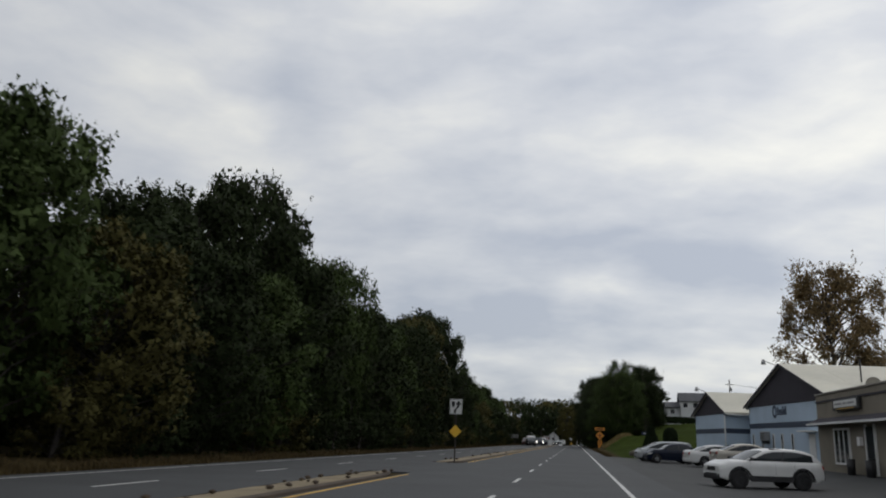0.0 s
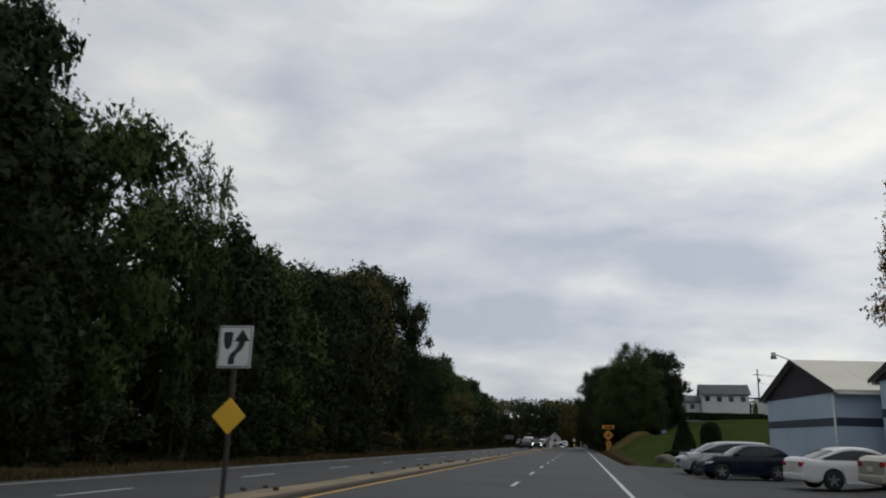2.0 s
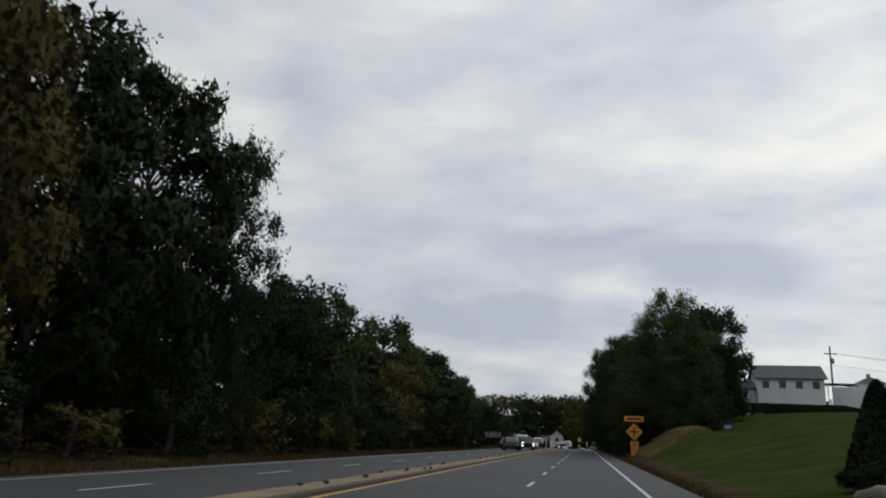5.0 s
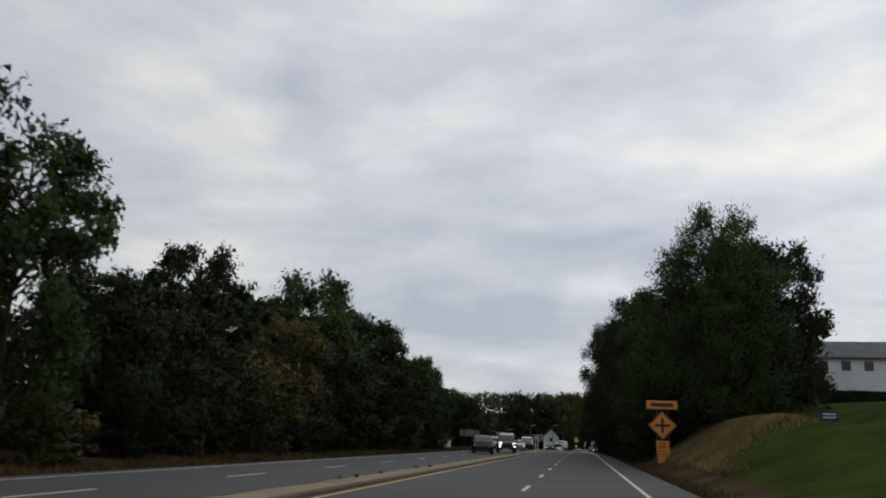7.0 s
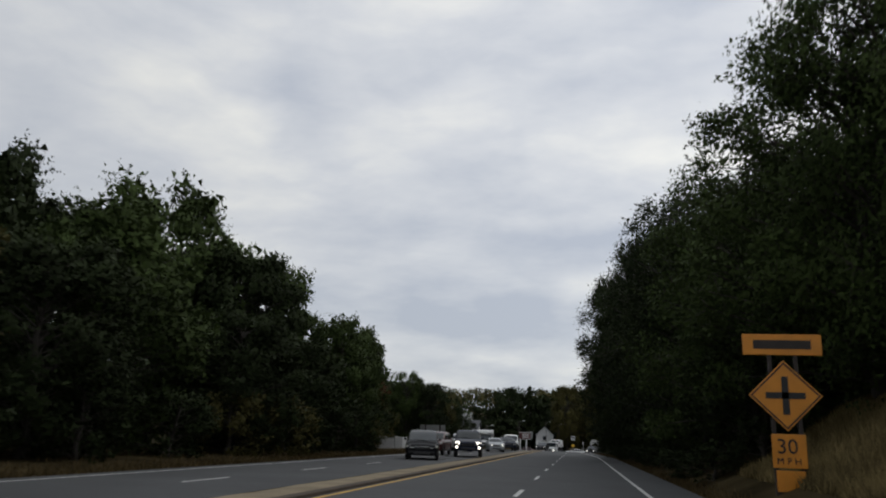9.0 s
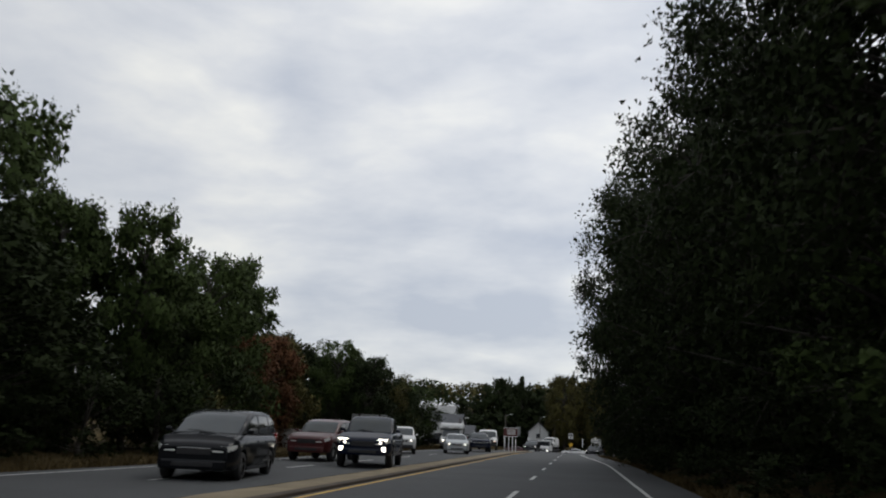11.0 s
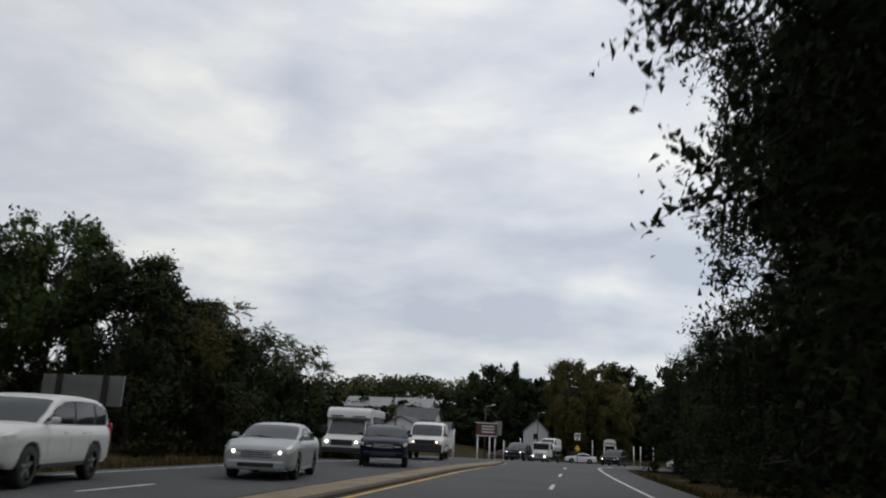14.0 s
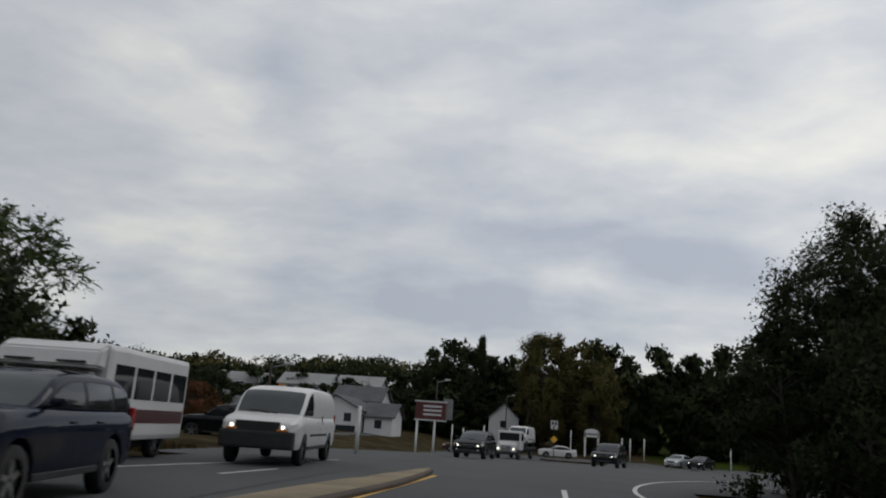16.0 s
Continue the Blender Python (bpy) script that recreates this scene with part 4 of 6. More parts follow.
    def pane(pname, fn, hs, us, mat, lift, lab=""):
        """A sheet of glass or trim laid on the cabin: fn(u, h) gives its points."""
        pb = bmesh.new()
        grid = [[pb.verts.new(fn(u, h)) for u in us] for h in hs]
        for ra_, rb_ in zip(grid, grid[1:]):
            for i in range(len(us) - 1):
                pb.faces.new((ra_[i], ra_[i + 1], rb_[i + 1], rb_[i])).smooth = True
        bmesh.ops.recalc_face_normals(pb, faces=pb.faces)
        c = Vector((0, (cowl + rear) / 2, zb))
        q = pb.faces[:][len(pb.faces) // 2]
        if q.normal.dot(q.calc_center_median() - c) < 0:
            bmesh.ops.reverse_faces(pb, faces=pb.faces)
        pb.normal_update()
        for v in pb.verts:
            v.co += v.normal * lift
        ret = bmesh.ops.extrude_face_region(pb, geom=pb.faces[:])
        for v in (g for g in ret["geom"] if isinstance(g, bmesh.types.BMVert)):
            v.co += v.normal * 0.004
        bmesh.ops.recalc_face_normals(pb, faces=pb.faces)
        for e in pb.edges:
            if len(e.link_faces) == 2 and e.calc_face_angle(0) > 0.7:
                e.smooth = False
        return part(pname, pb, mat, root, lab)
    lerp = lambda a, c, u: a + (c - a) * u
    vs = (-0.9, -0.75, -0.4, 0, 0.4, 0.75, 0.9)
    pane("windshield", lambda v, u: on_top(lerp(cowl, roof0, u), v), (0.07, 0.2, 0.35, 0.5, 0.65, 0.8, 0.9), vs, WINDSHIELD, 0.010)
    pane("rear_window", lambda v, u: on_top(lerp(rear, roof1, u), v), (0.14, 0.3, 0.5, 0.7, 0.88), vs, CAR_GLASS, 0.010)
    cuts = ((0.06, 0.40), (0.43, 0.70), (0.73, 0.91)) if box_rear and L > 4.6 else ((0.06, 0.50), (0.53, 0.92)) if bed else ((0.05, 0.47), (0.50, 0.86))
    cuts = panes or cuts
    for s in (-1, 1):
        def on_side(u, h, s=s, edge=0.035):
            y = lerp(cowl, rear, u)
            z = lerp(zb + 0.035, max(top_z(y) - round_z(y) * 1.02 - edge, zb + 0.06), h)
            return (s * wide(y, z), y, z)
        span = lambda a, c: tuple(a + (c - a) * i / 7 for i in range(8))
        pane("window_trim", lambda u, h: on_side(u, h, edge=0.012), (0, 0.5, 1), span(cuts[0][0] - 0.012, cuts[-1][1] + 0.012), DARK_TRIM, 0.004)
        for u0, u1 in cuts:
            pane("side_window", on_side, (0.03, 0.5, 1), span(u0, u1), CAR_GLASS, 0.011)
        if strip:
            part("belt_trim", tube((s * (wide(cowl - 0.4, zb + 0.03) + 0.012), cowl - 0.4, zb + 0.045), (s * (wide(rear + 0.3, zb + 0.03) + 0.012), rear + 0.3, zb + 0.075), 0.012, n=6), CHROME, root, "thin bright trim strip")
        mb = bmesh.new()
        ym = cowl - 0.24
        add_box(mb, min(s * (hw - 0.03), s * (hw + 0.14)), max(s * (hw - 0.03), s * (hw + 0.14)), ym - 0.05, ym + 0.06, belt + 0.02, belt + 0.135, 0.045)
        add_tube(mb, (s * hw * 0.86, ym, belt - 0.005), (s * (hw + 0.02), ym, belt + 0.05), 0.03, 0.025, 6)
        part("side_mirror", mb, mirrors or (P if not cladding else DARK_TRIM), root)
        if rails:
            part("roof_rail", tube((s * w1 * 0.90, roof0 - 0.2, zt + 0.085), (s * w1 * 0.86, roof1 + 0.15, top_z(roof1 + 0.15) - 0.035), 0.025, n=6), DARK_TRIM, root)
    # lamps, grille, bumpers, plates, handles
    for s in (-1, 1):
        hb = bmesh.new()
        pts = [(0.46 * hw, f + 0.006), (0.70 * hw, f + 0.004), (half(f - 0.01) * 1.0 + 0.004, f - 0.02), (half(f - 0.14) + 0.006, f - 0.15), (half(f - 0.3) + 0.006, f - 0.30)]
        zs = [(-0.13, 0.0), (-0.13, 0.005), (-0.12, 0.01), (-0.09, 0.03), (-0.02, 0.05)]
        lo = [hb.verts.new((s * x, y, nose + z0 - 0.01)) for (x, y), (z0, z1) in zip(pts, zs)]
        hi = [hb.verts.new((s * x * (0.995), y - 0.02, nose + z1 - 0.01)) for (x, y), (z0, z1) in zip(pts, zs)]
        lo2 = [hb.verts.new((s * (x - 0.03), y - 0.05, nose + z0 - 0.01)) for (x, y), (z0, z1) in zip(pts, zs)]
        hi2 = [hb.verts.new((s * (x - 0.03), y - 0.07, nose + z1 - 0.01)) for (x, y), (z0, z1) in zip(pts, zs)]
        loop = [lo, hi, hi2, lo2]
        for a, c in zip(loop, loop[1:] + loop[:1]):
            for i in range(4):
                hb.faces.new((a[i], a[i + 1], c[i + 1], c[i]))
        hb.faces.new((lo[0], hi[0], hi2[0], lo2[0])); hb.faces.new((lo[-1], hi[-1], hi2[-1], lo2[-1]))
        bmesh.ops.recalc_face_normals(hb, faces=hb.faces)
        lamp = part("headlamp", hb, LAMP_OFF, root)
        if lit:
            part("lamp_bulb", tube((s * hw * 0.64, f - 0.03, nose - 0.07), (s * hw * 0.64, f + 0.014, nose - 0.07), 0.040, 0.040, 10), LAMP_ON, lamp, "lit headlamp")
        if cladding:
            part("fog_lamp", tube((s * hw * 0.68, f - 0.05, sill + 0.2), (s * hw * 0.68, f + 0.035, sill + 0.2), 0.045, 0.045, 10), LAMP_OFF, root)
        tb = bmesh.new()
        if box_rear:
            add_box(tb, min(s * hw * 0.74, s * hw * 0.925), max(s * hw * 0.74, s * hw * 0.925), b - 0.015, b + 0.16, deck - 0.3, deck + 0.06, 0.03)
        else:
            add_box(tb, min(s * hw * 0.6, s * hw * 0.91), max(s * hw * 0.6, s * hw * 0.91), b - 0.015, b + 0.2, deck - 0.3, deck - 0.14, 0.03)
        part("tail_lamp", tb, TAIL, root)
        for yy in (0.15 if not bed else 0.35, -0.75 if not bed else -0.45):
            x = s * side_x(yy, belt - 0.16)
            part("door_handle", box(x - 0.012, x + 0.022 if s > 0 else x + 0.012, yy - 0.09, yy + 0.09, belt - 0.18, belt - 0.15, 0.008) if s > 0 else box(x - 0.022, x + 0.012, yy - 0.09, yy + 0.09, belt - 0.18, belt - 0.15, 0.008), P, root)
        x = s * hw * 0.965
        part("sill", box(x - 0.03, x + 0.03, wr + ra + 0.02, wf - ra - 0.02, sill - 0.03, sill + (0.2 if cladding else 0.06), 0.015), DARK_TRIM if cladding or sill > 0.3 else P, root)
        for yy in (cowl - 0.2 if not bed else cowl - 0.1, -0.1 if not bed else 0.1, max(wr + ra * 0.75, -1.1) if not bed else bed + 0.05):
            db = bmesh.new()
            zs = [max(sill + 0.1, floor_z(yy) + 0.04) * (1 - i / 6) + (belt - 0.05) * i / 6 for i in range(7)]
            for z0, z1 in zip(zs, zs[1:]):
                x0, x1 = s * (side_x(yy, z0) + 0.0015), s * (side_x(yy, z1) + 0.0015)
                add_prism(db, [(x0, yy - 0.004, z0), (x0, yy + 0.004, z0), (x1, yy + 0.004, z1), (x1, yy - 0.004, z1)], (-s * 0.006, 0, 0))
            part("door_seam", db, DARK_TRIM, root)
        if cladding:
            for yc in (wf, wr):
                ab = bmesh.new()
                X = hw * 1.0
                ring = [[(s * X, yc - (ra + d) * math.cos(math.pi * i / 9), r + (ra + d) * math.sin(math.pi * i / 9)) for i in range(10)] for d in (0.07, -0.02)]
                for i in range(9):
                    add_prism(ab, [ring[0][i], ring[0][i + 1], ring[1][i + 1], ring[1][i]], (s * 0.015, 0, 0))
                part("wheel_arch_trim", ab, DARK_TRIM, root)
    gb = bmesh.new()
    gw = hw * 0.43
    if grille == "slots":
        for i in range(7):
            x = -gw + 2 * gw * (i + 0.5) / 7
            add_box(gb, x - 0.042, x + 0.042, f - 0.07, f + 0.008, nose - 0.17, nose - 0.01, 0.015)
        part("grille", gb, DARK_TRIM, root, "seven-slot grille")
    else:
        add_box(gb, -gw, gw, f - 0.08, f + 0.004, nose - 0.22, nose - 0.02, 0.03)
        g = part("grille", gb, DARK_TRIM, root)
        for k in range(3 if grille == "bars" else 1):
            z = nose - 0.06 - 0.055 * k
            part("grille_bar", box(-gw * 0.97, gw * 0.97, f - 0.01, f + 0.014, z - 0.012, z + 0.012, 0.004), CHROME if grille != "dark" else DARK_TRIM, g)
    part("front_bumper", box(-hw * 0.81, hw * 0.81, f - 0.2, f + 0.03, sill + 0.0, sill + 0.24, 0.06), DARK_TRIM if cladding or grille == "slots" else P, root)
    part("air_intake", box(-hw * 0.5, hw * 0.5, f - 0.05, f + 0.036, sill + 0.07, sill + 0.18, 0.02), DARK_TRIM, root)
    part("rear_bumper", box(-hw * 0.88, hw * 0.88, b - 0.05, b + 0.2, sill + 0.06, sill + 0.28, 0.06), DARK_TRIM if cladding else P, root)
    part("number_plate", box(-0.15, 0.15, b - 0.06, b - 0.01, 0.62, 0.76, 0.004), PLATE, root, "plain pale number plate")
    for s in (-1, 1):
        part("wiper", tube((s * 0.1 - 0.15, cowl + 0.09, belt + 0.015), (s * 0.1 + 0.38, cowl + 0.0, belt + 0.085), 0.010, n=5), DARK_TRIM, root)
    return root


def at(x, y, heading, z=None):
    """On the road or the car park, facing heading degrees left of the road's direction."""
    return pose(x, y, fall(x, y) if z is None else z, 0, 0, heading)


SEDAN = dict(L=4.6, W=1.8, H=1.47, wb=2.7, belt=1.0, hood=0.97, deck=1.06, nose=0.76, cowl=1.12, roof0=0.22, roof1=-1.0, rear=-1.95)
HATCH_SUV = dict(sill=0.32, L=4.47, W=1.8, H=1.57, wb=2.66, r=0.36, belt=1.07, hood=1.03, deck=1.08, nose=0.84, cowl=1.12, roof0=0.18, roof1=-1.72, rear=-2.12, cladding=True, rails=True, fast=0.10)
VAN = dict(L=4.9, W=1.95, H=1.75, wb=3.0, belt=1.08, hood=1.02, deck=1.08, nose=0.80, cowl=1.6, roof0=0.55, roof1=-2.0, rear=-2.4, box_rear=True, tuck=0.80)
SUV = dict(sill=0.36, L=4.8, W=1.93, H=1.76, wb=2.9, r=0.38, belt=1.16, hood=1.12, deck=1.16, nose=0.92, cowl=1.1, roof0=0.35, roof1=-2.0, rear=-2.36, box_rear=True, tuck=0.80)
PARKED, TRAFFIC = "cars parked at the shops", "oncoming traffic"


def lot_at(x, y, heading):
    return pose(x, y, lot_z(x, y), 0, 0, heading)


def build_parked():
    make_car("sport_utility_car", "white", "white compact sport utility with black cladding parked on asphalt", "car", lot_at(7.4, 33.2, 105), **dict(HATCH_SUV, L=4.25, wb=2.58), rim=DARK_TRIM, group=PARKED)
    make_car("sedan", "tan", "tan four-door sedan parked facing the blue building", "car", lot_at(10.85, 51.6, -84), **SEDAN, group=PARKED)
    make_car("sedan", "white", "white four-door sedan parked beside the tan sedan", "car", lot_at(9.8, 56.2, -82), **SEDAN, group=PARKED)
    make_car("retro_hatchback", "navy", "dark navy tall hatchback parked by the blue building", "car", lot_at(7.35, 63.0, 98), group=PARKED,
             **dict(L=3.95, W=1.7, H=1.5, wb=2.4, belt=1.02, hood=1.0, deck=1.0, nose=0.74, cowl=0.85, roof0=0.15, roof1=-1.25, rear=-1.8, rails=False))
    make_car("minivan", "silver", "silver minivan parked at the edge of the lawn", "van", lot_at(7.3, 67.4, 96), **dict(VAN, L=4.65, H=1.66, rear=-2.26, roof1=-2.0), group=PARKED)


build_parked()


def build_pickup(m):
    ob = make_car("pickup_truck", "navy", "dark blue crew-cab pickup truck with lit headlamps", "truck", m, sill=0.46, L=5.8, W=2.03, H=1.9, wb=3.65, r=0.41, belt=1.28, hood=1.24, deck=1.3, nose=0.98,
                  cowl=1.15, roof0=0.5, roof1=-0.75, rear=-0.98, bed=-0.98, lit=True, grille="dark", tuck=0.80, group=TRAFFIC)
    part("bed_floor", box(-0.85, 0.85, -2.8, -1.02, 1.2, 1.306), DARK_TRIM, ob)
    for s in (-1, 1):
        part("running_lamp", box(min(s * 0.55, s * 0.9), max(s * 0.55, s * 0.9), 2.84, 2.925, 1.0, 1.04, 0.01), LAMP_ON, ob, "lit strip lamp")
        part("fog_lamp", box(s * 0.78 - 0.07, s * 0.78 + 0.07, 2.82, 2.93, 0.60, 0.76, 0.02), LAMP_ON, ob, "lit fog lamp")
    return ob


def build_bus(m):
    """A shuttle bus: a van nose and cab with a tall white coach body behind."""
    ob = empty("shuttle_bus", m, "white shuttle bus with lit headlamps and dark side windows", "bus", TRAFFIC)
    W_, Wh = PAINTS["white"], 2.3
    nb = bmesh.new()
    prof = [(3.1, 0.35), (3.15, 0.6), (3.1, 1.0), (2.9, 1.15), (2.2, 1.3), (1.5, 1.3), (1.5, 0.35)]
    add_prism(nb, [(-0.95, y, z) for y, z in prof], (1.9, 0, 0))
    bmesh.ops.bevel(nb, geom=nb.edges[:], offset=0.05, segments=2, affect="EDGES")
    part("bonnet", nb, W_, ob)
    wsb = prism([(-0.9, 2.2, 1.3), (0.9, 2.2, 1.3), (0.82, 1.62, 2.05), (-0.82, 1.62, 2.05)], (0, -0.05, -0.02))
    part("windshield", wsb, WINDSHIELD, ob)
    cab = prism([(-0.97, 2.12, 0.5), (-0.97, 2.12, 1.28), (-0.88, 1.55, 2.1), (-0.88, 1.2, 2.1), (-0.97, 1.2, 0.5)], (0.05, 0, 0))
    part("cab_side", cab, W_, ob)
    part("cab_side", prism([(0.97, 2.12, 0.5), (0.97, 2.12, 1.28), (0.88, 1.55, 2.1), (0.88, 1.2, 2.1), (0.97, 1.2, 0.5)], (-0.05, 0, 0)), W_, ob)
    for s in (-1, 1):
        part("cab_window", prism([(s * 0.985, 1.98, 1.3), (s * 0.91, 1.55, 1.95), (s * 0.91, 1.25, 1.95), (s * 0.985, 1.25, 1.3)], (s * 0.006, 0, 0)), CAR_GLASS, ob)
        part("side_mirror", box(s * 1.02 - 0.08, s * 1.02 + 0.28 * s + 0.08, 1.95, 2.05, 1.35, 1.68, 0.03) if s > 0 else box(-1.38, -1.02, 1.95, 2.05, 1.35, 1.68, 0.03), DARK_TRIM, ob)
    body = bmesh.new()
    add_box(body, -Wh / 2, Wh / 2, -3.6, 1.3, 0.5, 2.8, 0.14)
    part("coach_body", body, W_, ob)
    fb = bmesh.new()
    add_prism(fb, [(-1.1, 1.3, 2.15), (-1.1, 1.75, 2.2), (-1.1, 1.6, 2.6), (-1.1, 1.3, 2.78)], (2.2, 0, 0))
    bmesh.ops.bevel(fb, geom=fb.edges[:], offset=0.05, segments=2, affect="EDGES")
    part("cab_fairing", fb, W_, ob)
    for s in (-1, 1):
        for k in range(4):
            y = 0.95 - 1.12 * k
            part("coach_window", box(s * (Wh / 2 + 0.004) - 0.006, s * (Wh / 2 + 0.004) + 0.006, y - 0.98, y, 1.55, 2.35, 0.004), CAR_GLASS, ob)
        part("stripe", box(s * (Wh / 2 + 0.004) - 0.004, s * (Wh / 2 + 0.004) + 0.004, -3.4, 1.2, 0.95, 1.3), PAINTS["maroon"], ob, "faded red side stripe")
        wheel(ob, s * 0.86, 2.35, 0.38)
        wheel(ob, s * 0.92, -2.2, 0.38)
        hl = part("headlamp", box(s * 0.72 - 0.14, s * 0.72 + 0.14, 3.05, 3.17, 0.82, 1.0, 0.03), LAMP_OFF, ob)
        part("lamp_bulb", tube((s * 0.72, 3.1, 0.91), (s * 0.72, 3.185, 0.91), 0.08, n=10), LAMP_ON, hl, "lit headlamp")
        part("marker_strip", box(s * 0.55 - 0.3, s * 0.55 + 0.3, 1.70, 1.765, 2.28, 2.33), DARK_TRIM, ob)
    part("grille", box(-0.52, 0.52, 3.06, 3.165, 0.72, 1.02, 0.03), DARK_TRIM, ob)
    part("front_bumper", box(-0.95, 0.95, 3.0, 3.25, 0.38, 0.62, 0.05), DARK_TRIM, ob)
    part("underbody", box(-0.8, 0.8, -3.3, 2.9, 0.3, 0.6), DARK_TRIM, ob)
    return ob


def build_cargo_van(m, lit=True, name="cargo_van", label="white cargo van with black bumper and lit headlamps", group=TRAFFIC):
    """A panel van with a short sloping bonnet, cab windows only, and a black front end."""
    ob = make_car(name, "white", label, "van", m, L=5.7, W=2.02, H=2.06, wb=3.5, r=0.37, sill=0.42, belt=1.27, hood=1.18, nose=1.02, deck=1.29, cowl=1.95, roof0=1.2, roof1=-2.68, rear=-2.78,
                  box_rear=True, lit=lit, grille="dark", tuck=0.87, base=0.945, panes=((0.055, 0.235),), group=group, mirrors=DARK_TRIM, rim=STEEL_RIM)
    part("grille_surround", box(-0.56, 0.56, 2.7, 2.868, 0.80, 1.075, 0.02), DARK_TRIM, ob, "black grille panel")
    part("front_fascia", box(-0.94, 0.94, 2.6, 2.9, 0.41, 0.85, 0.06), DARK_TRIM, ob, "black lower front end")
    for s in (-1, 1):
        part("turn_lamp", box(s * 0.64 - 0.14, s * 0.64 + 0.14, 2.80, 2.885, 0.85, 0.90, 0.01), AMBER, ob, "amber turn lamp")
        part("rub_strip", box(s * 1.008 - 0.012, s * 1.008 + 0.012, -1.2, 1.2, 0.74, 0.80, 0.006), DARK_TRIM, ob)
        part("panel_seam", box(s * 0.985 - 0.02, s * 0.985 + 0.006, -0.42, -0.405, 0.6, 1.28), DARK_TRIM, ob)
    part("roof_marker", box(-0.08, 0.08, 0.9, 0.96, 2.04, 2.10, 0.01), AMBER, ob)
    return ob


def build_flatbed(m):
    ob = empty("flatbed_truck", m, "white-cab flatbed recovery truck with lit headlamps", "truck", TRAFFIC)
    W_ = PAINTS["white"]
    hood = bmesh.new()
    add_prism(hood, [(-0.85, 4.2, 0.7), (-0.85, 4.2, 1.45), (-0.85, 2.9, 1.7), (-0.85, 2.9, 0.7)], (1.7, 0, 0))
    bmesh.ops.bevel(hood, geom=hood.edges[:], offset=0.08, segments=2, affect="EDGES")
    part("bonnet", hood, W_, ob)
    part("cab", box(-1.15, 1.15, 1.5, 2.95, 0.9, 2.7, 0.12), W_, ob)
    part("windshield", box(-0.98, 0.98, 2.94, 2.97, 1.78, 2.5, 0.01), CAR_GLASS, ob)
    part("grille", box(-0.5, 0.5, 4.15, 4.23, 0.8, 1.36, 0.03), CHROME, ob)
    part("front_bumper", box(-1.15, 1.15, 4.1, 4.4, 0.5, 0.78, 0.04), DARK_TRIM, ob)
    part("flatbed", box(-1.2, 1.2, -4.6, 1.3, 1.02, 1.2, 0.03), DARK_TRIM, ob)
    part("headboard", box(-1.15, 1.15, 1.2, 1.3, 1.2, 2.2, 0.02), DARK_TRIM, ob)
    part("chassis", box(-0.5, 0.5, -4.5, 3.5, 0.6, 1.02), DARK_TRIM, ob)
    for s in (-1, 1):
        hl = part("headlamp", box(s * 0.74 - 0.12, s * 0.74 + 0.12, 4.1, 4.25, 0.9, 1.1, 0.03), LAMP_OFF, ob)
        part("lamp_bulb", tube((s * 0.74, 4.2, 1.0), (s * 0.74, 4.27, 1.0), 0.08, n=10), LAMP_ON, hl, "lit headlamp")
        part("cab_window", box(min(s * 1.15, s * 1.165), max(s * 1.15, s * 1.165), 1.9, 2.75, 1.8, 2.45), CAR_GLASS, ob)
        for y in (3.3, -2.6):
            wheel(ob, s * 1.0, y, 0.5, 0.28)
    return ob


